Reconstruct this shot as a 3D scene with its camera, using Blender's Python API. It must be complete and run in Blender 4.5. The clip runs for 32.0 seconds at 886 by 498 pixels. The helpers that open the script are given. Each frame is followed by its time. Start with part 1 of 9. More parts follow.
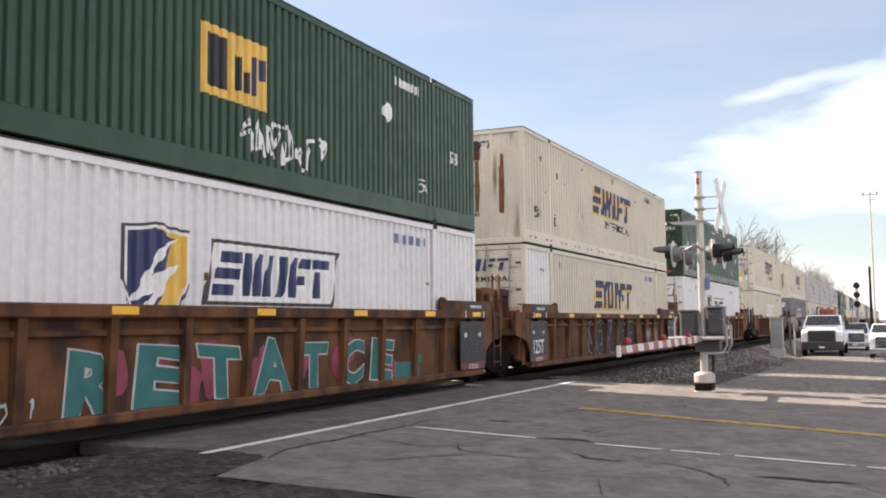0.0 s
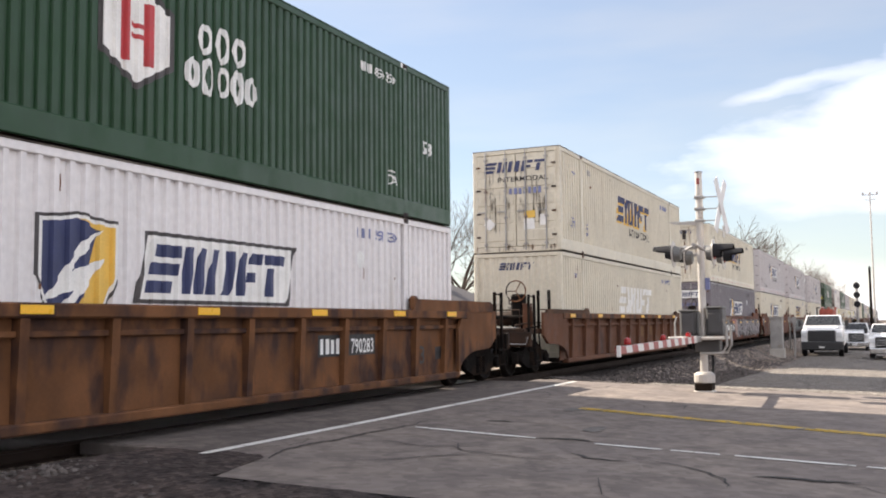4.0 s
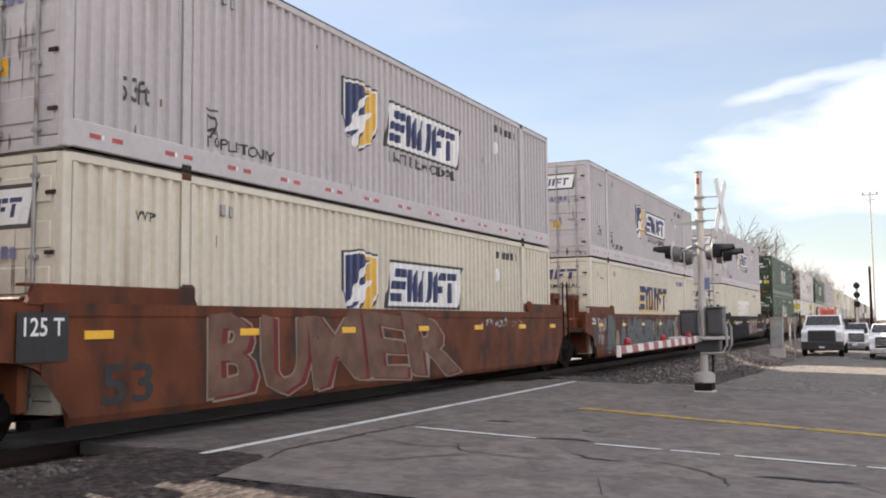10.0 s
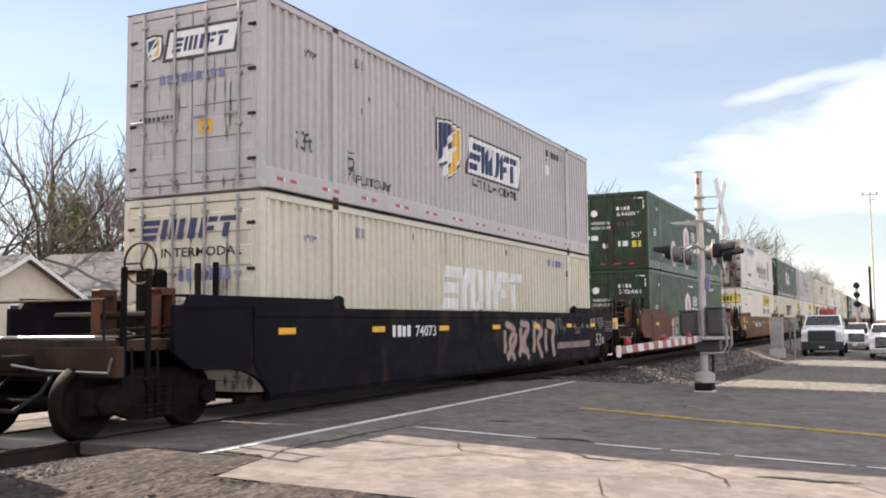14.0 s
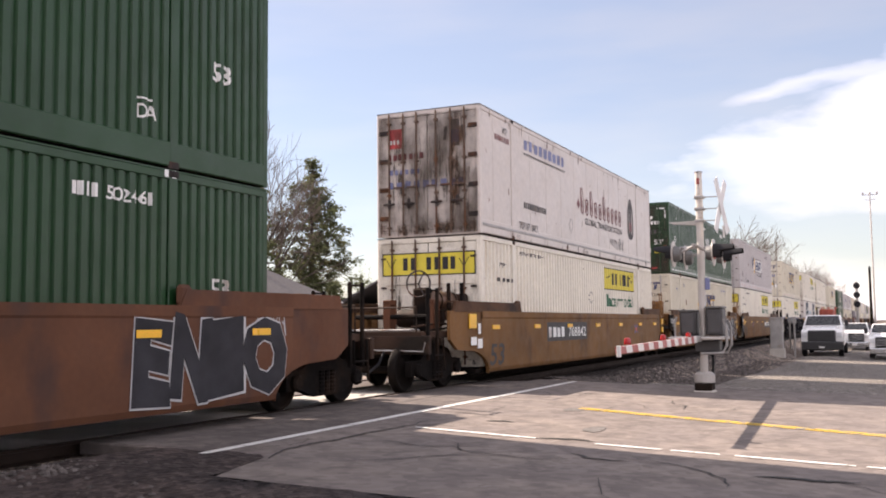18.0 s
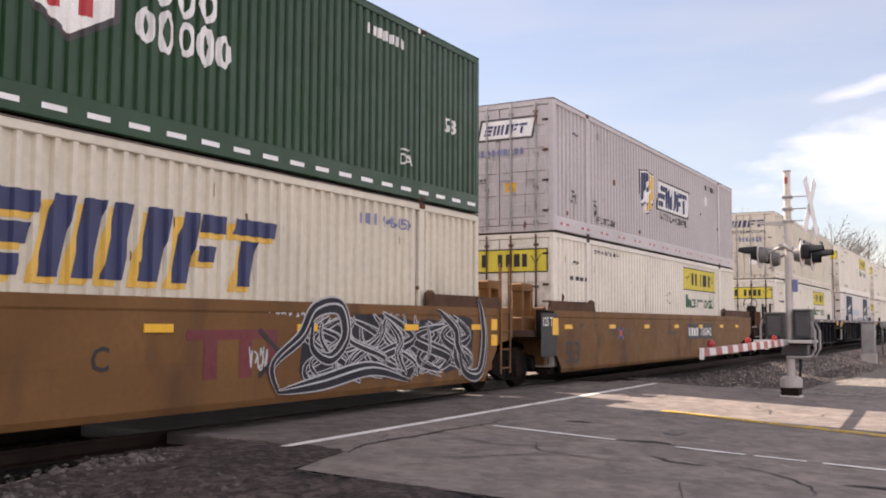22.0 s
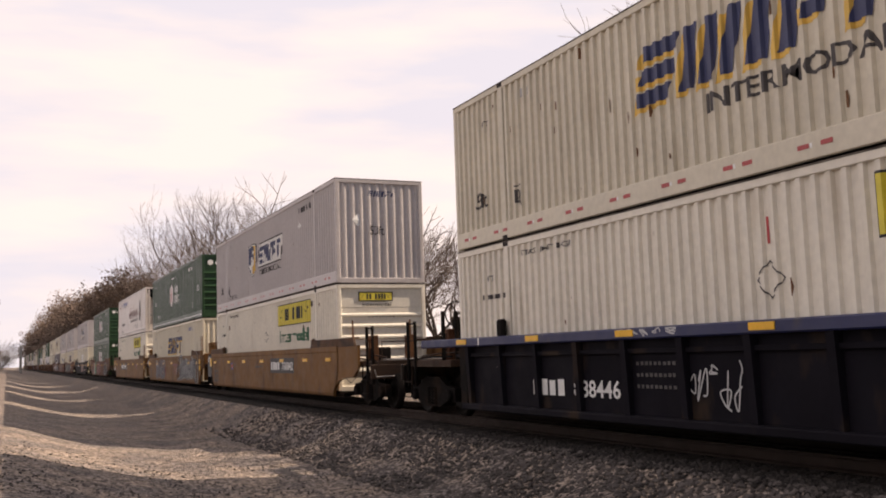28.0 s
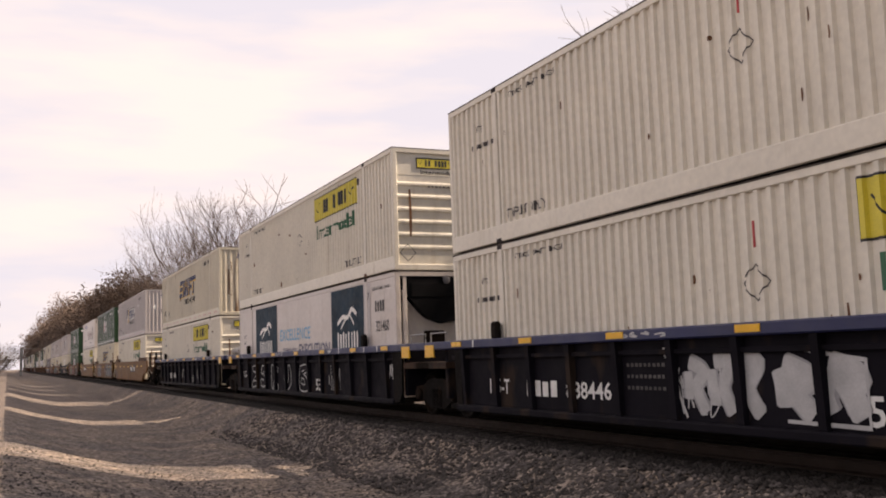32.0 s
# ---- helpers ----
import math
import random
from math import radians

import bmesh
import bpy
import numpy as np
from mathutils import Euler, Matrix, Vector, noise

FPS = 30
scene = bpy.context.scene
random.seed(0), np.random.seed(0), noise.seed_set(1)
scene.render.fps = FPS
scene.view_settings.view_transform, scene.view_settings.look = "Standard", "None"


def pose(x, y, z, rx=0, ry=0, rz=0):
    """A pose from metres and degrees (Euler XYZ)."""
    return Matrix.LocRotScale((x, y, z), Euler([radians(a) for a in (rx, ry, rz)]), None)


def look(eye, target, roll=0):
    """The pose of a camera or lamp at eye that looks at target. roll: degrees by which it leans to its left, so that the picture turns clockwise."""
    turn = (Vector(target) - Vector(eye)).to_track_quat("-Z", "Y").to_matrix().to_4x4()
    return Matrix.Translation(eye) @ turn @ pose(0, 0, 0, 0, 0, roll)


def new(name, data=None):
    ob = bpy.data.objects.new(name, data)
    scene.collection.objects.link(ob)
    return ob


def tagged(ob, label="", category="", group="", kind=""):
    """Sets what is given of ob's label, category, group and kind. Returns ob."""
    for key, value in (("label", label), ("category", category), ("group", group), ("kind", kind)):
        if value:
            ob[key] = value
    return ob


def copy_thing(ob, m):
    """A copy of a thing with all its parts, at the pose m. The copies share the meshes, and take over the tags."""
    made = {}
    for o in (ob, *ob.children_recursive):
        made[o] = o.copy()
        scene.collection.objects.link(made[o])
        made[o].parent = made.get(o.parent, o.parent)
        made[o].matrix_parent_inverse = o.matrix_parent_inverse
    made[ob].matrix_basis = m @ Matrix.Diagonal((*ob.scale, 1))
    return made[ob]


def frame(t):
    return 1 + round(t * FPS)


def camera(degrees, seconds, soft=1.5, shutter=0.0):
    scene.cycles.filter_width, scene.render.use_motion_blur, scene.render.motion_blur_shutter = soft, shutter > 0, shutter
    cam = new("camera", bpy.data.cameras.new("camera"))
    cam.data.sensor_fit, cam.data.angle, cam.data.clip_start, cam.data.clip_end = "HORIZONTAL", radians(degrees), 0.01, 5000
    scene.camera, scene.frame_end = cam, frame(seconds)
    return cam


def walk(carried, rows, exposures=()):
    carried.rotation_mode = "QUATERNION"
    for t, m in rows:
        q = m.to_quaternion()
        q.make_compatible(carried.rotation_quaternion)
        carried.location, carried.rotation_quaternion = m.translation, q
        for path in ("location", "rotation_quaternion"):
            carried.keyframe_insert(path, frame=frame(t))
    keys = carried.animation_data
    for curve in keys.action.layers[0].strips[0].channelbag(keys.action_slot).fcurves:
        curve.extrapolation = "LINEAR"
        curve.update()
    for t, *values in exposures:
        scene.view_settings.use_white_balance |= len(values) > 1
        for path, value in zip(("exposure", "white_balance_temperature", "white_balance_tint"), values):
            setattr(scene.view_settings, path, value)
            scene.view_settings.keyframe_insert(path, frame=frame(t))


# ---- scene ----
# ---- camera: stands on a tripod beside the level crossing, then pans left ----
SPEED = 10.014          # train speed, metres a second, towards -x


def run(t):
    """How far the train has rolled after t seconds: it slows a little from 17 s on."""
    return SPEED * t - 0.133 * max(0.0, t - 17.0)



EYE = (0.0, 0.0, 1.30)  # metres above the rail head
cam = camera(50.0, 32.0, soft=1.9)


def view(yaw, pitch, roll):
    return pose(*EYE, 0, 0, yaw) @ pose(0, 0, 0, 90 + pitch) @ pose(0, 0, 0, 0, 0, -roll)


walk(cam, [
    (0.0, view(-64.75, 4.50, 0.59)), (21.6, view(-64.75, 4.50, 0.59)), (21.8, view(-63.6, 4.47, 0.2)),
    (22.0, view(-59.93, 4.41, -0.3)), (22.5, view(-26.59, 4.15, 0.18)), (23.0, view(0.86, 4.63, 0.79)),
    (23.5, view(38.71, 5.42, 1.51)), (24.0, view(54.85, 5.87, 1.35)), (24.5, view(60.21, 6.07, 1.40)),
    (25.0, view(64.34, 6.20, 1.60)), (25.5, view(66.53, 6.30, 1.75)), (26.2, view(66.28, 6.25, 1.85)), (27.5, view(65.24, 6.23, 1.89)),
    (29.0, view(65.44, 6.22, 1.89)), (30.0, view(65.54, 6.18, 1.89)), (31.0, view(65.29, 6.33, 1.89)), (32.0, view(65.29, 6.34, 1.95)),
], exposures=[(0.0, 1.40, 6900, 12), (5.5, 1.40, 6900, 12), (7.0, 1.28, 6900, 12), (8.2, 1.40, 6900, 12), (15.0, 1.42, 6900, 12), (16.2, 1.52, 6950, 13), (17.0, 1.66, 7050, 14), (17.8, 1.36, 7100, 20), (21.8, 1.34, 7150, 21), (22.6, 1.7, 7600, 18), (24.0, 1.70, 7900, 22), (25.2, 1.02, 7800, 21), (27.5, 0.66, 7950, 21), (32.0, 0.66, 7950, 21)])

# ---- daylight: sun behind the train, high thin cloud ----
SUN_AZ, SUN_EL = math.atan2(0.14, 1.0), radians(37.4)
world = bpy.data.worlds.new("sky")
scene.world = world
world.use_nodes = True
wn, wl = world.node_tree.nodes, world.node_tree.links
wn.clear()
w_out, w_bg = wn.new("ShaderNodeOutputWorld"), wn.new("ShaderNodeBackground")
w_sky = wn.new("ShaderNodeTexSky")
w_sky.sky_type, w_sky.sun_disc = "NISHITA", False
w_sky.sun_elevation, w_sky.sun_rotation = SUN_EL, SUN_AZ
w_sky.air_density, w_sky.dust_density, w_sky.ozone_density = 1.05, 0.25, 2.2
w_co, w_map, w_noise = wn.new("ShaderNodeTexCoord"), wn.new("ShaderNodeMapping"), wn.new("ShaderNodeTexNoise")
w_map.inputs["Scale"].default_value = (1.1, 1.1, 4.2)
w_map.inputs["Location"].default_value = (0.2, 0.0, 0.55)
w_noise.inputs["Scale"].default_value, w_noise.inputs["Detail"].default_value = 1.3, 6.0
w_noise.inputs["Roughness"].default_value = 0.5
w_sep, w_west, w_add = wn.new("ShaderNodeSeparateXYZ"), wn.new("ShaderNodeMapRange"), wn.new("ShaderNodeMath")
w_south, w_low, w_sum, w_sum2 = wn.new("ShaderNodeMapRange"), wn.new("ShaderNodeMapRange"), wn.new("ShaderNodeMath"), wn.new("ShaderNodeMath")
w_south.inputs["From Min"].default_value, w_south.inputs["From Max"].default_value = 0.45, -0.1   # and to the south
w_south.inputs["To Min"].default_value, w_south.inputs["To Max"].default_value = 0.0, 0.12
w_low.inputs["From Min"].default_value, w_low.inputs["From Max"].default_value = 0.22, 0.0     # and towards the horizon
w_low.inputs["To Min"].default_value, w_low.inputs["To Max"].default_value = 0.0, 0.16
w_west.inputs["From Min"].default_value, w_west.inputs["From Max"].default_value = 0.55, -0.55   # the cloud sheet thickens to the west
w_west.inputs["To Min"].default_value, w_west.inputs["To Max"].default_value = -0.16, 0.42
w_ramp, w_mix = wn.new("ShaderNodeMapRange"), wn.new("ShaderNodeMixRGB")
w_ramp.interpolation_type = "SMOOTHSTEP"
w_ramp.inputs["From Min"].default_value, w_ramp.inputs["From Max"].default_value = 0.50, 0.80
# thin white sheet with greyer, lilac streaks in it, and one brighter bank to the east
w_streak, w_tone = wn.new("ShaderNodeTexNoise"), wn.new("ShaderNodeMixRGB")
w_smap, w_sr = wn.new("ShaderNodeMapping"), wn.new("ShaderNodeMapRange")
w_smap.inputs["Scale"].default_value = (2.0, 2.0, 11.0)
w_streak.inputs["Scale"].default_value, w_streak.inputs["Detail"].default_value = 1.6, 5.0
w_sr.inputs["From Min"].default_value, w_sr.inputs["From Max"].default_value = 0.40, 0.62
w_tone.inputs[1].default_value, w_tone.inputs[2].default_value = (9.0, 9.9, 12.0, 1), (11.6, 11.5, 12.0, 1)
wl.new(w_co.outputs["Generated"], w_smap.inputs["Vector"])
wl.new(w_smap.outputs[0], w_streak.inputs["Vector"])
wl.new(w_streak.outputs["Fac"], w_sr.inputs["Value"])
wl.new(w_sr.outputs[0], w_tone.inputs["Fac"])
wl.new(w_tone.outputs["Color"], w_mix.inputs[2])
wl.new(w_co.outputs["Generated"], w_map.inputs["Vector"])
wl.new(w_co.outputs["Generated"], w_sep.inputs["Vector"])
wl.new(w_sep.outputs["X"], w_west.inputs["Value"])
wl.new(w_map.outputs["Vector"], w_noise.inputs["Vector"])
wl.new(w_noise.outputs["Fac"], w_add.inputs[0])
wl.new(w_west.outputs[0], w_add.inputs[1])
wl.new(w_sep.outputs["Y"], w_south.inputs["Value"])
wl.new(w_sep.outputs["Z"], w_low.inputs["Value"])
wl.new(w_south.outputs[0], w_sum.inputs[0])
wl.new(w_low.outputs[0], w_sum.inputs[1])
wl.new(w_add.outputs[0], w_sum2.inputs[0])
wl.new(w_sum.outputs[0], w_sum2.inputs[1])
wl.new(w_sum2.outputs[0], w_ramp.inputs["Value"])


def sky_math(op, a, c):
    k = wn.new("ShaderNodeMath")
    k.operation = op
    for i, q in enumerate((a, c)):
        if isinstance(q, (int, float)):
            k.inputs[i].default_value = q
        else:
            wl.new(q, k.inputs[i])
    return k.outputs[0]


def sky_step(value, lo, hi):
    k = wn.new("ShaderNodeMapRange")
    k.interpolation_type = "SMOOTHSTEP"
    k.inputs["From Min"].default_value, k.inputs["From Max"].default_value = lo, hi
    wl.new(value, k.inputs["Value"])
    return k.outputs[0]


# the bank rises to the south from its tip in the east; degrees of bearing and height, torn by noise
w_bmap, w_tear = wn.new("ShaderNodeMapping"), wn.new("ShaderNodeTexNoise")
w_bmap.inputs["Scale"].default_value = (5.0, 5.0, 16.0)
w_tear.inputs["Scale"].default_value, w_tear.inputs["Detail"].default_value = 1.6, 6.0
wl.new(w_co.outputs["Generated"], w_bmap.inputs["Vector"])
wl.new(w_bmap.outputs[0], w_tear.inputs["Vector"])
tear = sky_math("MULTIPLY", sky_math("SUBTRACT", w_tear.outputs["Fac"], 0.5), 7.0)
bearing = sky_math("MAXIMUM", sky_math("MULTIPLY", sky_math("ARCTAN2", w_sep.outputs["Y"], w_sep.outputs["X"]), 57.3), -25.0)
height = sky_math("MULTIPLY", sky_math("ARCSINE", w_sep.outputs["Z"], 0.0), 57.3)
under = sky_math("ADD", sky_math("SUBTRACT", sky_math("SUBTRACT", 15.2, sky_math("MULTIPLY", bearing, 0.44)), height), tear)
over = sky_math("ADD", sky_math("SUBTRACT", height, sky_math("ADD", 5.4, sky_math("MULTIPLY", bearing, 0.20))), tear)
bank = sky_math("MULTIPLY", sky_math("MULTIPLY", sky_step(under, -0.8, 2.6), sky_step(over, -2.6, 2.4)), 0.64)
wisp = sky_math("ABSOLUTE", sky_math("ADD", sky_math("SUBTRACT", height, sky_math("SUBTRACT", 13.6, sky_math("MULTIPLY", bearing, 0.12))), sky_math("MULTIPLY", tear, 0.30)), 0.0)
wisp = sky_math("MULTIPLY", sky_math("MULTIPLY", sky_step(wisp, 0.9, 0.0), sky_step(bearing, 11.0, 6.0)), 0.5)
w_clear = wn.new("ShaderNodeMapRange")      # clear blue to the east, thin veil elsewhere
w_clear.inputs["From Min"].default_value, w_clear.inputs["From Max"].default_value = 0.2, 0.6
w_clear.inputs["To Min"].default_value, w_clear.inputs["To Max"].default_value = 0.28, 0.20
wl.new(w_sep.outputs["X"], w_clear.inputs["Value"])
wl.new(w_clear.outputs[0], w_ramp.inputs["To Min"])
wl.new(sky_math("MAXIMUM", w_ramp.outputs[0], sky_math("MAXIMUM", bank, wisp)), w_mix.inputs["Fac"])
wl.new(w_sky.outputs["Color"], w_mix.inputs[1])
wl.new(w_mix.outputs["Color"], w_bg.inputs["Color"])
wl.new(w_bg.outputs["Background"], w_out.inputs["Surface"])
w_bg.inputs["Strength"].default_value = 0.054
sun = new("sun", bpy.data.lights.new("sun", "SUN"))
sun.data.energy, sun.data.angle, sun.data.color = 5.0, radians(0.55), (1.0, 0.93, 0.82)
sun.matrix_world = look((1.4, 10.0, 7.72), (0, 0, 0))


# ---- mesh building ----
class MB:
    """Collects vertices and faces of one mesh."""

    def __init__(self):
        self.v, self.f = [], []

    def add(self, verts, faces):
        n = len(self.v)
        self.v += [tuple(p) for p in verts]
        self.f += [tuple(i + n for i in q) for q in faces]
        return self

    def box(self, x0, x1, y0, y1, z0, z1):
        vs = [(x, y, z) for z in (z0, z1) for y in (y0, y1) for x in (x0, x1)]
        return self.add(vs, [(0, 2, 3, 1), (4, 5, 7, 6), (0, 1, 5, 4), (2, 6, 7, 3), (0, 4, 6, 2), (1, 3, 7, 5)])

    def cbox(self, x0, x1, y0, y1, z0, z1, c=0.01):
        """A box with chamfered edges."""
        lo, hi = (x0, y0, z0), (x1, y1, z1)
        c = min(c, 0.45 * min(b - a for a, b in zip(lo, hi)))
        idx, vs = {}, []
        for s in ((a, b, d) for a in (0, 1) for b in (0, 1) for d in (0, 1)):
            for ax in range(3):
                p = []
                for k in range(3):
                    e = hi[k] if s[k] else lo[k]
                    p.append(e if k == ax else (e - c if s[k] else e + c))
                idx[s, ax] = len(vs)
                vs.append(tuple(p))
        fs = []
        for ax in range(3):
            a, b = (ax + 1) % 3, (ax + 2) % 3
            for side in (0, 1):
                q = []
                for sa, sb in ((0, 0), (1, 0), (1, 1), (0, 1)):
                    s = [0, 0, 0]
                    s[ax], s[a], s[b] = side, sa, sb
                    q.append(idx[tuple(s), ax])
                fs.append(tuple(q) if side else tuple(reversed(q)))
            for sa in (0, 1):
                for sb in (0, 1):
                    s0, s1 = [0, 0, 0], [0, 0, 0]
                    s0[a], s0[b], s1[a], s1[b] = sa, sb, sa, sb
                    s1[ax] = 1
                    q = (idx[tuple(s0), a], idx[tuple(s1), a], idx[tuple(s1), b], idx[tuple(s0), b])
                    fs.append(q if sa != sb else tuple(reversed(q)))
        for s in ((a, b, d) for a in (0, 1) for b in (0, 1) for d in (0, 1)):
            q = (idx[s, 0], idx[s, 1], idx[s, 2])
            fs.append(q if sum(s) % 2 else tuple(reversed(q)))
        return self.add(vs, fs)

    def tube(self, pts, r, n=8, r1=None, caps=True):
        """A round bar along pts; r1: radius at the far end."""
        pts = [Vector(p) for p in pts]
        vs, fs, m = [], [], len(pts)
        r1 = r if r1 is None else r1
        for i, p in enumerate(pts):
            d = (pts[min(i + 1, m - 1)] - pts[max(i - 1, 0)]).normalized()
            a = d.orthogonal().normalized() if abs(d.z) > 0.95 else Vector((0, 0, 1)).cross(d).normalized()
            b = d.cross(a)
            rr = r + (r1 - r) * i / max(1, m - 1)
            for k in range(n):
                t = 2 * math.pi * k / n
                vs.append(tuple(p + a * (rr * math.cos(t)) + b * (rr * math.sin(t))))
        for i in range(m - 1):
            for k in range(n):
                fs.append((i * n + k, i * n + (k + 1) % n, (i + 1) * n + (k + 1) % n, (i + 1) * n + k))
        if caps:
            fs.append(tuple(reversed(range(n))))
            fs.append(tuple(range((m - 1) * n, m * n)))
        return self.add(vs, fs)

    def lathe(self, profile, axis="y", centre=(0, 0, 0), n=24):
        """profile: (radius, along) pairs, turned round an axis."""
        vs, fs, m = [], [], len(profile)
        for r, h in profile:
            for k in range(n):
                t = 2 * math.pi * k / n
                c, s = r * math.cos(t), r * math.sin(t)
                p = {"y": (c, h, s), "x": (h, c, s), "z": (c, s, h)}[axis]
                vs.append(tuple(a + b for a, b in zip(p, centre)))
        for i in range(m - 1):
            for k in range(n):
                fs.append((i * n + k, i * n + (k + 1) % n, (i + 1) * n + (k + 1) % n, (i + 1) * n + k))
        fs.append(tuple(range(n)))
        fs.append(tuple(range((m - 1) * n, m * n)))
        return self.add(vs, fs)

    def prism(self, poly, y0, y1, axis="y"):
        """A polygon of (a, b) pairs, given depth along an axis (a, b are the two other axes in order)."""
        def at(a, b, d):
            return {"y": (a, d, b), "x": (d, a, b), "z": (a, b, d)}[axis]
        n = len(poly)
        vs = [at(a, b, y0) for a, b in poly] + [at(a, b, y1) for a, b in poly]
        fs = [tuple(range(n)), tuple(reversed(range(n, 2 * n)))]
        fs += [(i, i + n, (i + 1) % n + n, (i + 1) % n) for i in range(n)]
        return self.add(vs, fs)

    def sheet(self, rows):
        """A grid of points, row by row."""
        m, n = len(rows), len(rows[0])
        vs = [p for r in rows for p in r]
        return self.add(vs, [(i * n + k, i * n + k + 1, (i + 1) * n + k + 1, (i + 1) * n + k)
                             for i in range(m - 1) for k in range(n - 1)])

    def mesh(self, name, material, smooth=False):
        me = bpy.data.meshes.new(name)
        me.from_pydata(self.v, [], self.f)
        bm = bmesh.new()
        bm.from_mesh(me)
        bmesh.ops.recalc_face_normals(bm, faces=bm.faces)
        bm.to_mesh(me)
        bm.free()
        if material:
            me.materials.append(material)
        if smooth:
            me.polygons.foreach_set("use_smooth", [True] * len(me.polygons))
        return me


def part(name, shape, material, parent, label="", at=None, smooth=False):
    """Links a shape (an MB or a mesh) as one object under a thing or a part."""
    me = shape.mesh(name, material, smooth) if isinstance(shape, MB) else shape
    ob = new(name, me)
    ob.parent = parent
    if at is not None:
        ob.matrix_basis = at if isinstance(at, Matrix) else Matrix.Translation(at)
    return tagged(ob, label)


def thing(name, label, category, group="", kind="", at=None):
    ob = tagged(new(name), label, category, group, kind)
    ob.empty_display_size = 0.3
    if at is not None:
        ob.matrix_basis = at if isinstance(at, Matrix) else Matrix.Translation(at)
    return ob


# ---- materials ----
def paint(name, colour, rough=0.55, metal=0.0, spread=0.12, scale=3.0, dirt=None, dirt_at=0.62, dirt_soft=0.12, dirt_scale=1.3,
          streak=1.0, bump=0.15, bump_scale=60.0, fine=0.06, glow=0.0):
    """A worn surface: base colour with broad and fine variation, a second colour in patches or streaks, fine relief."""
    m = bpy.data.materials.new(name)
    m.use_nodes = True
    n, l = m.node_tree.nodes, m.node_tree.links
    b = n["Principled BSDF"]
    co, info = n.new("ShaderNodeTexCoord"), n.new("ShaderNodeObjectInfo")
    off = n.new("ShaderNodeVectorMath")
    off.operation = "MULTIPLY_ADD"
    off.inputs[1].default_value = (1, 1, 1)
    l.new(co.outputs["Object"], off.inputs[0])
    rnd = n.new("ShaderNodeMath")
    rnd.operation = "MULTIPLY"
    rnd.inputs[1].default_value = 40.0
    l.new(info.outputs["Random"], rnd.inputs[0])
    l.new(rnd.outputs[0], off.inputs[2])

    def tex(s, detail=4.0, squash=1.0):
        mp, t = n.new("ShaderNodeMapping"), n.new("ShaderNodeTexNoise")
        mp.inputs["Scale"].default_value = (s, s, s * squash)
        t.inputs["Scale"].default_value, t.inputs["Detail"].default_value = 1.0, detail
        l.new(off.outputs[0], mp.inputs["Vector"])
        l.new(mp.outputs["Vector"], t.inputs["Vector"])
        return t.outputs["Fac"]

    def lerp(fac, lo, hi):
        r = n.new("ShaderNodeMapRange")
        r.inputs["From Min"].default_value, r.inputs["From Max"].default_value = 0.3, 0.7
        r.inputs["To Min"].default_value, r.inputs["To Max"].default_value = lo, hi
        l.new(fac, r.inputs["Value"])
        return r.outputs[0]

    def times(a, c):
        k = n.new("ShaderNodeMath")
        k.operation = "MULTIPLY"
        l.new(a, k.inputs[0])
        l.new(c, k.inputs[1])
        return k.outputs[0]

    tone = times(lerp(tex(scale, 5.0), 1 - spread, 1 + spread), lerp(tex(scale * 14, 3.0), 1 - fine, 1 + fine))
    hsv = n.new("ShaderNodeHueSaturation")
    hsv.inputs["Color"].default_value = (*colour, 1)
    l.new(tone, hsv.inputs["Value"])
    out = hsv.outputs["Color"]
    if dirt:
        fac = tex(dirt_scale, 6.0, streak)
        r = n.new("ShaderNodeMapRange")
        r.inputs["From Min"].default_value, r.inputs["From Max"].default_value = dirt_at, dirt_at + dirt_soft
        l.new(fac, r.inputs["Value"])
        mix = n.new("ShaderNodeMixRGB")
        mix.inputs[2].default_value = (*dirt, 1)
        l.new(r.outputs[0], mix.inputs[0])
        l.new(out, mix.inputs[1])
        out = mix.outputs[0]
    l.new(out, b.inputs["Base Color"])
    rr = lerp(tex(scale * 4, 3.0), max(0.03, rough - 0.1), min(1.0, rough + 0.1))
    l.new(rr, b.inputs["Roughness"])
    b.inputs["Metallic"].default_value = metal
    if rough >= 0.6:
        b.inputs["Specular IOR Level"].default_value = 0.15
    if bump:
        bp = n.new("ShaderNodeBump")
        bp.inputs["Strength"].default_value, bp.inputs["Distance"].default_value = bump, 0.01
        l.new(tex(bump_scale, 4.0), bp.inputs["Height"])
        l.new(bp.outputs[0], b.inputs["Normal"])
    if glow:
        b.inputs["Emission Color"].default_value, b.inputs["Emission Strength"].default_value = (*colour, 1), glow
    return m


RUST = (0.13, 0.055, 0.025)
M_CREAM = paint("cream_paint", (0.615, 0.565, 0.455), 0.5, spread=0.07, scale=0.7, dirt=(0.40, 0.33, 0.23), dirt_at=0.60, dirt_soft=0.25, dirt_scale=2.2, streak=0.22)
M_WHITE = paint("white_paint", (0.72, 0.695, 0.69), 0.45, spread=0.05, scale=0.7, dirt=(0.50, 0.46, 0.42), dirt_at=0.64, dirt_soft=0.25, dirt_scale=2.0, streak=0.22)
M_IVORY = paint("ivory_paint", (0.72, 0.675, 0.58), 0.5, spread=0.06, scale=0.7, dirt=(0.45, 0.38, 0.28), dirt_at=0.62, dirt_soft=0.25, dirt_scale=2.2, streak=0.2)
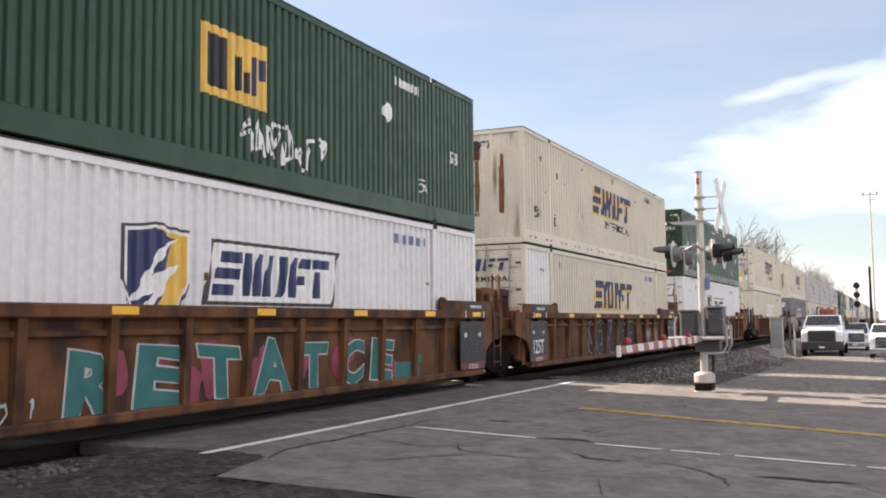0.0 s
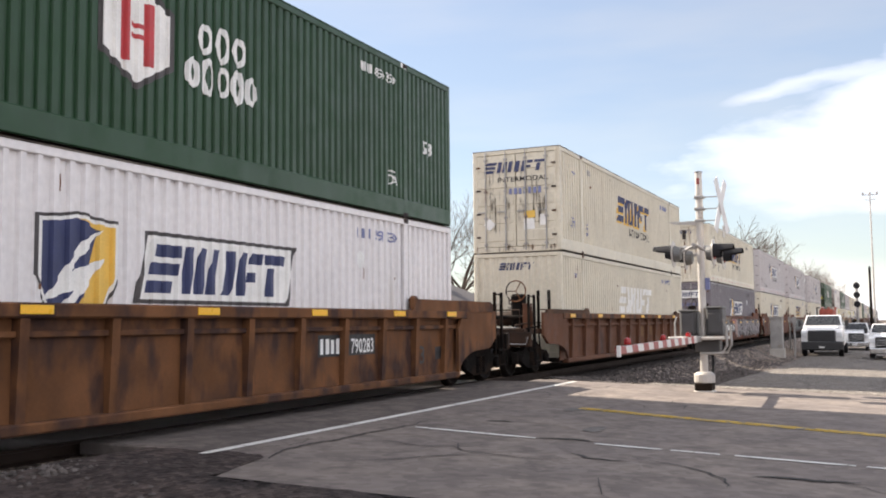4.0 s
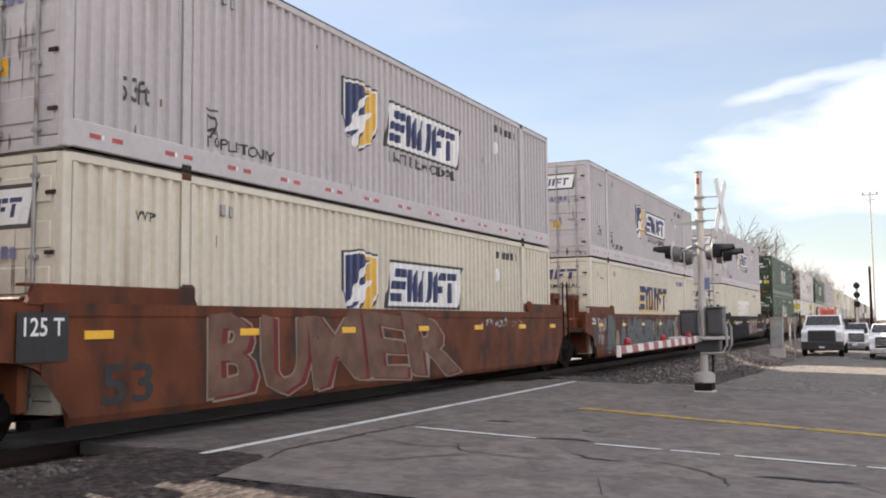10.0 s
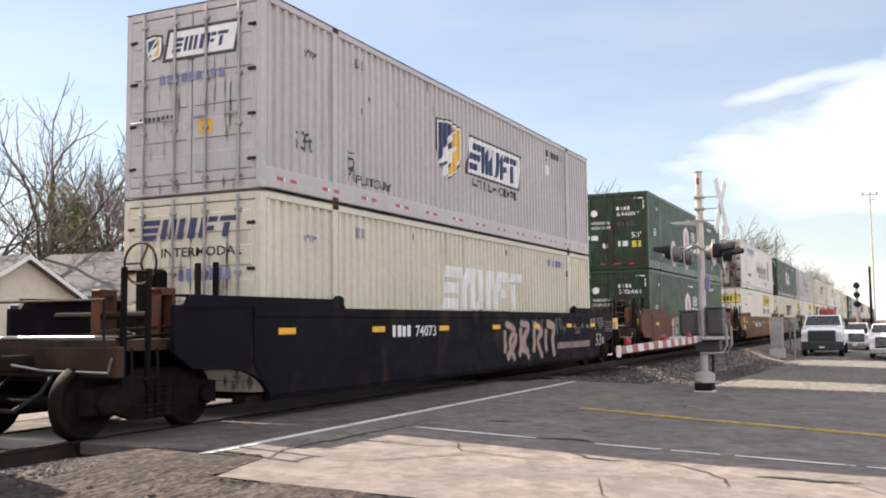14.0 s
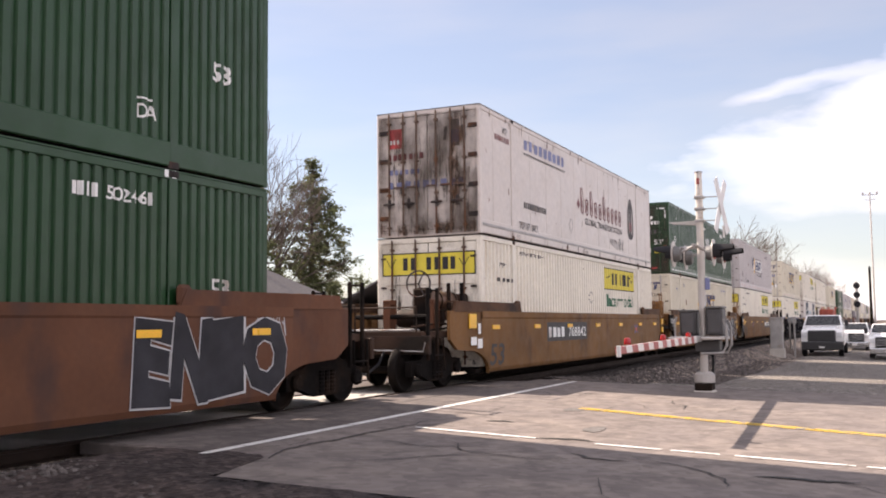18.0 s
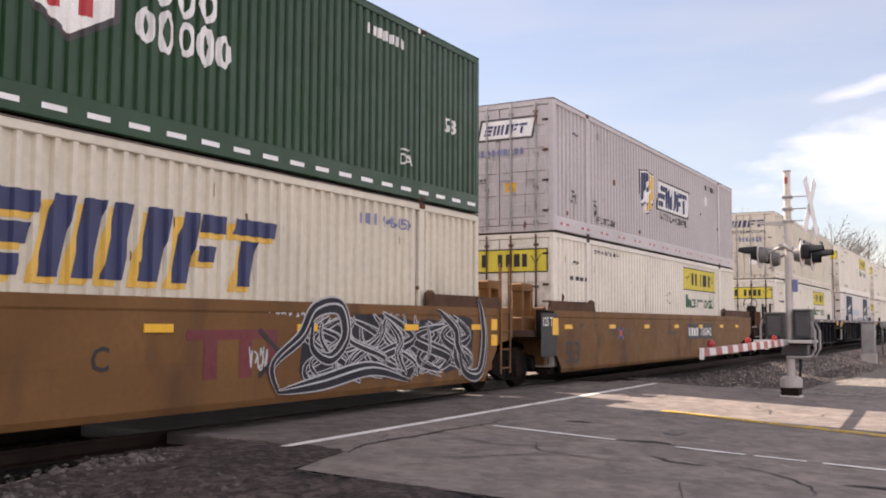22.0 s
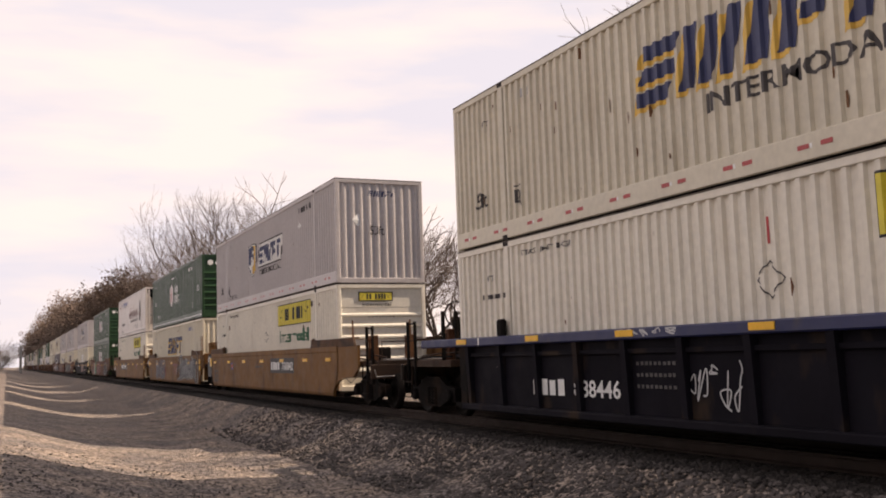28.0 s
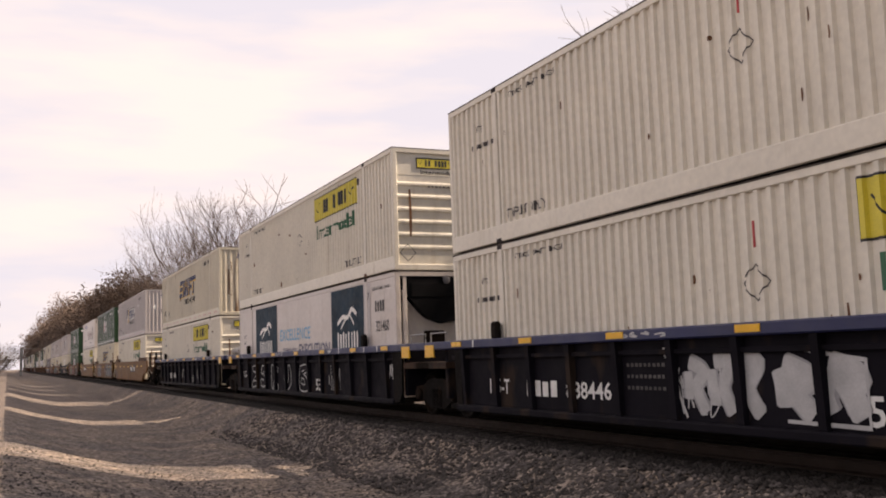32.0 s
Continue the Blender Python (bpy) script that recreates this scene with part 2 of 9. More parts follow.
M_LGREY = paint("light_grey_paint", (0.475, 0.44, 0.435), 0.5, spread=0.06, scale=0.7, dirt=(0.34, 0.31, 0.28), dirt_at=0.63, dirt_soft=0.22, dirt_scale=2.0, streak=0.22)
M_DGREY = paint("slate_grey_paint", (0.172, 0.155, 0.170), 0.5, spread=0.07, scale=0.7, dirt=(0.27, 0.245, 0.245), dirt_at=0.62, dirt_soft=0.22, dirt_scale=2.0, streak=0.22)
M_GREEN = paint("green_paint", (0.0072, 0.043, 0.0125), 0.42, spread=0.12, scale=0.8, dirt=(0.02, 0.062, 0.030), dirt_at=0.58, dirt_soft=0.3, dirt_scale=2.4, streak=0.2)
M_SMOOTH = paint("white_panel", (0.565, 0.51, 0.47), 0.4, spread=0.05, scale=0.6, dirt=(0.42, 0.37, 0.32), dirt_at=0.66, dirt_soft=0.2, dirt_scale=1.6, streak=0.35, bump=0.05)
M_RUSTY = paint("rust_streaked_paint", (0.60, 0.55, 0.45), 0.6, spread=0.12, scale=1.2, dirt=(0.16, 0.08, 0.04), dirt_at=0.56, dirt_soft=0.12, dirt_scale=3.2, streak=0.12)
M_CAST = paint("dark_casting", (0.04, 0.033, 0.032), 0.7, 0.3, spread=0.3, dirt=RUST, dirt_at=0.5)
M_STEEL = paint("galvanised_bar", (0.33, 0.32, 0.31), 0.45, 0.6, spread=0.2, dirt=RUST, dirt_at=0.6)
M_EDGE = paint("weathered_roof_edge", (0.16, 0.135, 0.115), 0.7, 0.1, spread=0.35, scale=4.0, dirt=(0.05, 0.04, 0.035), dirt_at=0.5, dirt_scale=2.0)
M_RODRUST = paint("rust_brown_bar", (0.105, 0.070, 0.052), 0.65, 0.2, spread=0.25, dirt=RUST, dirt_at=0.55)
M_BLACK = paint("black_rubber", (0.018, 0.018, 0.02), 0.7, spread=0.2)
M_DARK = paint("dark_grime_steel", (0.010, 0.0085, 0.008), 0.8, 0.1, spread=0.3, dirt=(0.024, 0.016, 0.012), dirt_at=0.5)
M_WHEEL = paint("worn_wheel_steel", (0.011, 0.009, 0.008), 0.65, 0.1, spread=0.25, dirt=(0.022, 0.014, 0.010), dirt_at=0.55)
M_WELLRUST = paint("rusty_brown_car_paint", (0.135, 0.060, 0.027), 0.7, spread=0.35, scale=1.6, dirt=(0.048, 0.026, 0.021), dirt_at=0.47, dirt_soft=0.16, dirt_scale=2.2, streak=0.5)
M_WELLRED = paint("red_brown_car_paint", (0.122, 0.039, 0.018), 0.65, spread=0.32, scale=1.3, dirt=(0.050, 0.027, 0.021), dirt_at=0.48, dirt_soft=0.18, dirt_scale=2.0, streak=0.5)
M_WELLTAN = paint("tan_car_paint", (0.165, 0.083, 0.032), 0.6, spread=0.18, scale=0.9, dirt=(0.085, 0.045, 0.025), dirt_at=0.53, dirt_soft=0.2, dirt_scale=1.4, streak=0.5)
M_WELLMAR = paint("maroon_car_paint", (0.115, 0.050, 0.028), 0.65, spread=0.2, scale=0.9, dirt=(0.06, 0.035, 0.03), dirt_at=0.54, dirt_soft=0.2, dirt_scale=1.4, streak=0.5)
M_WELLNAVY = paint("navy_car_paint", (0.014, 0.020, 0.075), 0.5, spread=0.15, scale=0.9, dirt=(0.06, 0.05, 0.05), dirt_at=0.62, dirt_scale=1.4, streak=0.5)
M_WELLDARK = paint("navy_black_car_paint", (0.0095, 0.0085, 0.012), 0.65, spread=0.25, scale=0.9, dirt=(0.035, 0.024, 0.018), dirt_at=0.56, dirt_scale=1.4, streak=0.5)
M_YEL = paint("reflector_yellow", (0.80, 0.43, 0.02), 0.35, spread=0.08)
M_INKBLUE = paint("logo_blue", (0.035, 0.045, 0.115), 0.5, spread=0.15)
M_NUMBLUE = paint("faded_blue_ink", (0.16, 0.18, 0.33), 0.55, spread=0.2)
M_LOGOYEL = paint("logo_yellow", (0.72, 0.45, 0.09), 0.5, spread=0.1)
M_INK = paint("black_ink", (0.015, 0.015, 0.017), 0.55, spread=0.25)
M_INKGREY = paint("faded_ink", (0.085, 0.080, 0.080), 0.6, spread=0.25)
M_LETDULL = paint("dulled_white_lettering", (0.33, 0.30, 0.27), 0.6, spread=0.2, dirt=(0.12, 0.10, 0.09), dirt_at=0.55)
M_LETWHITE = paint("white_lettering", (0.72, 0.72, 0.70), 0.5, spread=0.1, dirt=(0.35, 0.30, 0.26), dirt_at=0.6)
M_LETRED = paint("red_lettering", (0.46, 0.045, 0.05), 0.5, spread=0.12)
M_DKRED = paint("dark_red_lettering", (0.14, 0.020, 0.024), 0.55, spread=0.15)
M_SIGNYEL = paint("sign_yellow", (0.66, 0.55, 0.06), 0.45, spread=0.08)
M_LETGREEN = paint("green_lettering", (0.02, 0.12, 0.06), 0.5, spread=0.1)
M_TEAL = paint("deep_teal_panel", (0.006, 0.026, 0.045), 0.62, spread=0.35, scale=1.6)
M_CYAN = paint("sky_blue_lettering", (0.10, 0.36, 0.56), 0.45, spread=0.08)
M_PALE = paint("pale_faded_logo", (0.78, 0.77, 0.74), 0.5, spread=0.1)
M_TAPEW = paint("white_tape", (0.78, 0.78, 0.76), 0.35, spread=0.06)
M_TAPER = paint("red_tape", (0.42, 0.06, 0.06), 0.4, spread=0.1)
M_STREAK = paint("rust_streak", (0.17, 0.085, 0.045), 0.75, spread=0.3, scale=5.0)


def smudge(name, colour, most=0.75, scale=2.6, lo=0.42, hi=0.66, squash=0.45):
    """A thin film of dirt, rust or overspray, or of shade painted on doors: patchy cover that thins out to nothing."""
    m = paint(name, colour, 0.8, spread=0.25, bump=0)
    n, l = m.node_tree.nodes, m.node_tree.links
    co, mp, t, r = n.new("ShaderNodeTexCoord"), n.new("ShaderNodeMapping"), n.new("ShaderNodeTexNoise"), n.new("ShaderNodeMapRange")
    mp.inputs["Scale"].default_value = (scale, scale, scale * squash)
    t.inputs["Scale"].default_value, t.inputs["Detail"].default_value = 1.0, 7.0
    t.inputs["Roughness"].default_value = 0.62
    r.interpolation_type = "SMOOTHSTEP"
    r.inputs["From Min"].default_value, r.inputs["From Max"].default_value = lo, hi
    r.inputs["To Max"].default_value = most
    l.new(co.outputs["Object"], mp.inputs["Vector"])
    l.new(mp.outputs[0], t.inputs["Vector"])
    l.new(t.outputs["Fac"], r.inputs["Value"])
    l.new(r.outputs[0], n["Principled BSDF"].inputs["Alpha"])
    return m


S_SOOT = smudge("thin_soot_film", (0.10, 0.082, 0.066), 0.62)
# grime on the green doors; on the white reefer it paints in shade too
S_GRIMESHADE = smudge("road_grime_film", (0.075, 0.058, 0.046), 0.72, 1.7, 0.30, 0.72, 0.6)
# tan film that paints shade onto the ivory doors
S_DOORSHADE = smudge("tan_dust_film", (0.24, 0.20, 0.155), 0.42, 1.2, 0.40, 0.75, 0.6)
S_RUST = smudge("thin_rust_film", (0.15, 0.068, 0.032), 0.72)
G_SOOT = paint("spray_soot_brown", (0.055, 0.040, 0.035), 0.65, spread=0.35)
G_TAWNY = paint("spray_thin_tawny", (0.15, 0.085, 0.06), 0.6, spread=0.3)
G_RUST = paint("spray_dull_rust", (0.10, 0.04, 0.03), 0.65, spread=0.3)
G_DUSTY = paint("spray_dusty_pink", (0.38, 0.27, 0.235), 0.6, spread=0.2)
G_SMOKE = paint("spray_smoke_grey", (0.125, 0.12, 0.135), 0.6, spread=0.3)
G_TEAL = paint("spray_teal", (0.045, 0.15, 0.145), 0.6, spread=0.2)
G_PINK = paint("spray_pink", (0.26, 0.06, 0.085), 0.6, spread=0.25)
G_WHITE = paint("spray_white", (0.46, 0.46, 0.46), 0.6, spread=0.15)
G_SILVER = paint("spray_silver", (0.30, 0.30, 0.31), 0.5, 0.1, spread=0.2)
G_BLACK = paint("spray_black", (0.03, 0.03, 0.035), 0.6, spread=0.3)
G_GREY = paint("spray_grey_green", (0.10, 0.110, 0.110), 0.6, spread=0.2)
G_NAVY = paint("spray_dark_blue", (0.045, 0.05, 0.075), 0.6, spread=0.25)
G_LILAC = paint("spray_lilac_grey", (0.27, 0.245, 0.255), 0.6, spread=0.15)
G_RED = paint("spray_red", (0.15, 0.028, 0.03), 0.6, spread=0.2)
G_CREAM = paint("spray_cream", (0.25, 0.205, 0.155), 0.6, spread=0.2)
G_GREEN = paint("spray_green", (0.07, 0.22, 0.15), 0.6, spread=0.2)


# ---- paint on surfaces: lettering, marks, graffiti ----
def glyphs(string, height, wide=1.0, slant=0.0, bold=0.02):
    """The built-in font's outlines as triangles: vertices (a, b), faces, width. height: of a capital."""
    cu = bpy.data.curves.new("lettering", "FONT")
    cu.body, cu.size, cu.resolution_u, cu.offset = string, height / 0.72, 2, bold * height
    ob = bpy.data.objects.new("lettering", cu)
    me = bpy.data.meshes.new_from_object(ob)
    vs = [(v.co.x * wide + v.co.y * slant, v.co.y) for v in me.vertices]
    fs = [tuple(p.vertices) for p in me.polygons]
    bpy.data.objects.remove(ob)
    bpy.data.curves.remove(cu)
    bpy.data.meshes.remove(me)
    return vs, fs, max(a for a, b in vs) if vs else 0.0


def decal(name, vs, fs, material, parent, surface, cuts=(), label=""):
    """Lays a flat outline (a, b) onto a surface: surface(a, b) gives the place. cuts: values of a at which it is creased."""
    if name == "placard" and len(fs) > 1:
        return [decal(name, [vs[i] for i in f], [tuple(range(len(f)))], material, parent, surface, cuts, label) for f in fs][0]
    me = bpy.data.meshes.new(name)
    me.from_pydata([(q[0], q[2] if len(q) > 2 else 0.0, q[1]) for q in vs], [], fs)
    bm = bmesh.new()
    bm.from_mesh(me)
    lo, hi = min(q[0] for q in vs), max(q[0] for q in vs)
    for c in cuts:
        if lo < c < hi:
            bmesh.ops.bisect_plane(bm, geom=bm.verts[:] + bm.edges[:] + bm.faces[:], plane_co=(c, 0, 0), plane_no=(1, 0, 0))
    for v in bm.verts:
        v.co = surface(v.co.x, v.co.z, v.co.y)
    bm.to_mesh(me)
    bm.free()
    me.materials.append(material)
    ob = new(name, me)
    ob.parent = parent
    return tagged(ob, label, kind="stuff" if len(vs) > 12 and name in JOINED else "")


JOINED = ("graffiti_cloud", "graffiti_outline", "graffiti_fill", "graffiti_tag", "graffiti_line", "lettering_line", "word_mark", "stain", "reflective_tape", "owner_mark", "rust_run", "sign_lettering")


def rects(items):
    """Outlines of slanted rectangles: (a0, b0, a1, b1[, slant])."""
    vs, fs = [], []
    for a0, b0, a1, b1, *s in items:
        k = s[0] if s else 0.0
        n = len(vs)
        e = 0.0004 * (len(fs) % 6)
        vs += [(a0 + k * b0, b0, e), (a1 + k * b0, b0, e), (a1 + k * b1, b1, e), (a0 + k * b1, b1, e)]
        fs.append((n, n + 1, n + 2, n + 3))
    return vs, fs


def shifted(vs, da, db):
    return [(a + da, b + db) for a, b in vs]


def ribbon(pts, w):
    """A flat brush stroke along points, with round ends."""
    vs, fs = [], []
    m = len(pts)
    for i, (a, b) in enumerate(pts):
        p, q = pts[max(i - 1, 0)], pts[min(i + 1, m - 1)]
        dx, dy = q[0] - p[0], q[1] - p[1]
        d = math.hypot(dx, dy) or 1.0
        ww = w * (1.0 if 0 < i < m - 1 else 0.7)
        vs += [(a - dy / d * ww, b + dx / d * ww), (a + dy / d * ww, b - dx / d * ww)]
    for i in range(m - 1):
        fs.append((2 * i, 2 * i + 1, 2 * i + 3, 2 * i + 2))
    return vs, fs


def spline(ctrl, steps=5):
    out = []
    c = [ctrl[0], *ctrl, ctrl[-1]]
    for i in range(1, len(c) - 2):
        p0, p1, p2, p3 = (np.array(q, float) for q in c[i - 1:i + 3])
        for k in range(steps):
            t = k / steps
            out.append(tuple(0.5 * (2 * p1 + (p2 - p0) * t + (2 * p0 - 5 * p1 + 4 * p2 - p3) * t * t + (3 * p1 - p0 - 3 * p2 + p3) * t ** 3)))
    out.append(tuple(ctrl[-1]))
    return out


def merge(shapes):
    vs, fs = [], []
    for i, (v, f) in enumerate(shapes):
        n = len(vs)
        vs += [(q[0], q[1], 0.0004 * (i % 8) + 0.00001 * j) for j, q in enumerate(v)]
        fs += [tuple(i + n for i in q) for q in f]
    return vs, fs


def graffiti(parent, place, a0, a1, b0, b1, n, fill, edge, seed, back=None, w=0.11, edge_w=0.03, wild=0.0):
    """A sprayed piece of n bulging signs in a field; place(lift) gives the surface at that many metres off the steel."""
    rng = random.Random(seed)
    inner, outer, cloud = [], [], []
    cell = (a1 - a0) / n
    h = b1 - b0
    for i in range(n):
        ca = a0 + cell * (i + 0.5)
        strokes = rng.choice((2, 2, 3)) + (2 if wild else 0)
        for s in range(strokes):
            k = rng.choice((3, 4))
            ctrl = []
            for j in range(k):
                ta = rng.uniform(-0.42, 0.42) * cell * (1 + wild)
                tb = (j + rng.uniform(0.1, 0.9)) / k
                if s == 0:
                    ta = -0.28 * cell + rng.uniform(-0.08, 0.08) * cell
                ctrl.append((min(max(ca + ta, a0 + w), a1 - w), b0 + w + (h - 2 * w) * min(1, max(0, tb))))
            if s == 1:
                ctrl = [(ca - 0.25 * cell, b1 - w), (ca + 0.35 * cell, b1 - w - 0.22 * h * rng.random()),
                        (ca + rng.uniform(-0.1, 0.3) * cell, b0 + 0.5 * h), (ca + 0.38 * cell, b0 + w)]
            line = spline(ctrl, 6)
            inner.append(ribbon(line, w * rng.uniform(0.75, 1.15)))
            outer.append(ribbon(line, w * 1.05 + edge_w))
            if wild:
                outer.append(ribbon([(a + 0.05, b + 0.04) for a, b in line[::2]], 0.022))
        if back:
            cloud.append(ribbon(spline([(ca - 0.5 * cell, b0 + h * rng.uniform(0.2, 0.8)), (ca, b0 + h * rng.uniform(0.3, 0.7)),
                                        (ca + 0.5 * cell, b0 + h * rng.uniform(0.2, 0.8))], 4), h * 0.3))
    if back:
        decal("graffiti_cloud", *merge(cloud), back, parent, place(0.003))
    decal("graffiti_outline", *merge(outer), edge, parent, place(0.0045))
    decal("graffiti_fill", *merge(inner), fill, parent, place(0.0085))


def burner(parent, place, text, cells, b0, b1, fill, edge, rim=0.04, bold=0.05, shade=None, back=None, seed=1, lean=0.0, drop=(0.0,)):
    """Sprayed block letters, each filling its cell (a0, a1), with a rim, a drop shade and a cloud behind."""
    rg = random.Random(seed)
    layers = {"graffiti_outline": [], "graffiti_shade": [], "graffiti_fill": []}
    cloud = []
    for i, (ch, (a0, a1)) in enumerate(zip(text, cells)):
        vs, fs, _ = glyphs(ch, 1.0, bold=bold)
        x0, x1, y0, y1 = min(q[0] for q in vs), max(q[0] for q in vs), min(q[1] for q in vs), max(q[1] for q in vs)
        lo, hi = b0 + rg.uniform(0, 0.06), b1 - rg.uniform(0, 0.10) - drop[i % len(drop)]
        sx, sy, ph = (a1 - a0) / (x1 - x0), (hi - lo) / (y1 - y0), rg.uniform(0, 6)

        def fit(pts, da=0.0, db=0.0):
            out = []
            for x, y in pts:
                u, v = (x - x0) / (x1 - x0), (y - y0) / (y1 - y0)
                u += 0.07 * math.sin(3.1 * v + ph) + lean * (v - 0.5)
                v += 0.05 * math.sin(3.7 * u + ph * 1.7)
                out.append((a0 + u * (a1 - a0) + da, lo + v * (hi - lo) + db))
            return out

        fat, ff, _ = glyphs(ch, 1.0, bold=bold + rim / max(0.3, min(sx, sy)))
        layers["graffiti_outline"].append((fit(fat), ff))
        if shade:
            layers["graffiti_outline"].append((fit(fat, 0.12, -0.03), ff))
            layers["graffiti_shade"].append((fit(vs, 0.12, -0.03), fs))
        layers["graffiti_fill"].append((fit(vs), fs))
        if back:
            for k in range(2):
                c, r = a0 + (a1 - a0) * rg.uniform(0, 1.1), rg.uniform(0.12, 0.26)
                m = b0 + (b1 - b0) * rg.uniform(0.25, 0.8)
                ring = [(c + r * rg.uniform(0.7, 1.2) * math.cos(t), min(b1, max(b0, m + 1.3 * r * math.sin(t)))) for t in np.linspace(0, 5.7, 11)]
                cloud.append(([(c, m), *ring], [(0, j + 1, (j + 1) % 11 + 1) for j in range(11)]))
    if cloud:
        decal("graffiti_cloud", *merge(cloud), back, parent, place(0.002))
    decal("graffiti_outline", *merge(layers["graffiti_outline"]), edge, parent, place(0.006))
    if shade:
        decal("graffiti_cloud", *merge(layers["graffiti_shade"]), shade, parent, place(0.010))
    decal("graffiti_fill", *merge(layers["graffiti_fill"]), fill, parent, place(0.014))


def tag(parent, place, a0, a1, b0, b1, material, seed, strokes=4, w=0.012):
    """A quick thin spray-can scrawl."""
    rng = random.Random(seed)
    lines = []
    for i in range(strokes):
        a = a0 + (a1 - a0) * (i + 0.3) / strokes
        d = (a1 - a0) / strokes
        lines.append(ribbon(spline([(a + rng.uniform(-.3, .6) * d, b0 + (b1 - b0) * rng.random()) for _ in range(6)], 6), w))
    decal("graffiti_tag", *merge(lines), material, parent, place(0.005))


def wildstyle(parent, place, a0, a1, b0, b1, ground, line, mid, seed, per=3, wide=(0.09, 0.17), rim=0.022, field=True, pale=None):
    """A sprayed piece of flowing pointed strokes, each with a rim, over a dark field or the bare steel."""
    rng = random.Random(seed)
    h, n = b1 - b0, max(4, int((a1 - a0) / 0.9))
    cell = (a1 - a0) / n
    cloud, outer, inner, hi = [], [], [], []
    for i in range(n):
        c = a0 + cell * (i + 0.5)
        if field:
            cloud.append(ribbon(spline([(c - 0.62 * cell, b0 + h * rng.uniform(0.42, 0.58)), (c, b0 + h * rng.uniform(0.45, 0.55)), (c + 0.62 * cell, b0 + h * rng.uniform(0.42, 0.58))], 4), h * rng.uniform(0.34, 0.42)))
        for k in range(per):
            low, top = rng.uniform(0.05, 0.25), rng.uniform(0.78, 0.96)
            sway = rng.uniform(-0.7, 0.7) * cell
            p = [(c + rng.uniform(-0.55, 0.55) * cell, b0 + h * low), (c + sway, b0 + h * (low * 0.6 + 0.25)), (c - sway * 0.8, b0 + h * 0.62), (c + rng.uniform(-0.6, 0.6) * cell, b0 + h * top)]
            cv = spline([(min(max(x, a0), a1), y) for x, y in p], 8)
            w0 = rng.uniform(*wide)
            outer.append(taper(cv, w0 + rim, 0.25))
            inner.append(taper(cv, w0, 0.05))
            hi.append(taper([(x + 0.3 * w0, y + 0.02) for x, y in cv[3:-3]], 0.012, 0.1))
    if field:
        decal("graffiti_cloud", *merge(cloud), ground, parent, place(0.003))
    # rims and fills alternate so that each stroke lies over the one before
    for name, shapes, mat, base, odd in (("graffiti_outline", outer, line, 0.0065, 0), ("graffiti_fill", inner[::2], mid, 0.0067, 0), ("graffiti_fill", inner[1::2], pale or G_SMOKE, 0.0067, 1), ("graffiti_line", hi, line, 0.0069, 0)):
        vs, fs = [], []
        for q, (v, f) in enumerate(shapes):
            n0 = len(vs)
            r = 2 * q + odd if name == "graffiti_fill" else q
            vs += [(a, b, 0.0009 * (r % 12)) for a, b in v]
            fs += [tuple(t + n0 for t in g2) for g2 in f]
        decal(name, vs, fs, mat, parent, place(base))


def taper(pts, w, ends):
    vs, fs = [], []
    m = len(pts)
    for i, (a, b) in enumerate(pts):
        p, q = pts[max(i - 1, 0)], pts[min(i + 1, m - 1)]
        dx, dy = q[0] - p[0], q[1] - p[1]
        d = math.hypot(dx, dy) or 1.0
        ww = w * (ends + (1 - ends) * math.sin(math.pi * i / (m - 1)))
        vs += [(a - dy / d * ww, b + dx / d * ww), (a + dy / d * ww, b - dx / d * ww)]
    for i in range(m - 1):
        fs.append((2 * i, 2 * i + 1, 2 * i + 3, 2 * i + 2))
    return vs, fs


# ---- 53-foot containers ----
HL, HW, CH = 8.077, 1.295, 2.896       # half length, half width, height
POST = 6.095                           # lifting posts stand 40 feet apart
GROUP_C = "stacked intermodal containers on the train"


def rib(u, period, deep, flat, ridge):
    """Depth of a corrugated wall at u: 0 on the outer face, -deep in the groove."""
    p = u % period
    s = (period - flat - ridge) / 2
    if p < flat:
        return -deep
    if p < flat + s:
        return -deep * (1 - (p - flat) / s)
    if p < flat + s + ridge:
        return 0.0
    return -deep * (p - flat - s - ridge) / s


STYLES = {  # period, depth, groove, ridge
    "wide": (0.218, 0.049, 0.112, 0.066), "dense": (0.182, 0.040, 0.056, 0.086), "smooth": (1.22, 0.006, 0.012, 1.20)}


def breaks(lo, hi, style):
    period, deep, flat, ridge = STYLES[style]
    s = (period - flat - ridge) / 2
    out, k = [], math.floor(lo / period)
    while k * period < hi:
        for q in (0, flat, flat + s, flat + s + ridge):
            c = k * period + q
            if lo + 0.002 < c < hi - 0.002:
                out.append(c)
        k += 1
    return out


def depth_at(x, style):
    period, deep, flat, ridge = STYLES[style]
    if HL - abs(x) < 0.12 or abs(abs(x) - POST) < 0.085:
        return 0.0
    return rib(x, period, deep, flat, ridge)


def wall_sheet(lo, hi, style, z0, z1, y, sign):
    """One corrugated panel between two posts."""
    xs = [lo, *breaks(lo, hi, style), hi]
    period, deep, flat, ridge = STYLES[style]
    rows = [[(x, sign * (y + rib(x, period, deep, flat, ridge)), z) for x in xs] for z in (z0, z1)]
    return MB().sheet(rows)


_cache = {}


def shared(key, make):
    if key not in _cache:
        _cache[key] = make()
    return _cache[key]


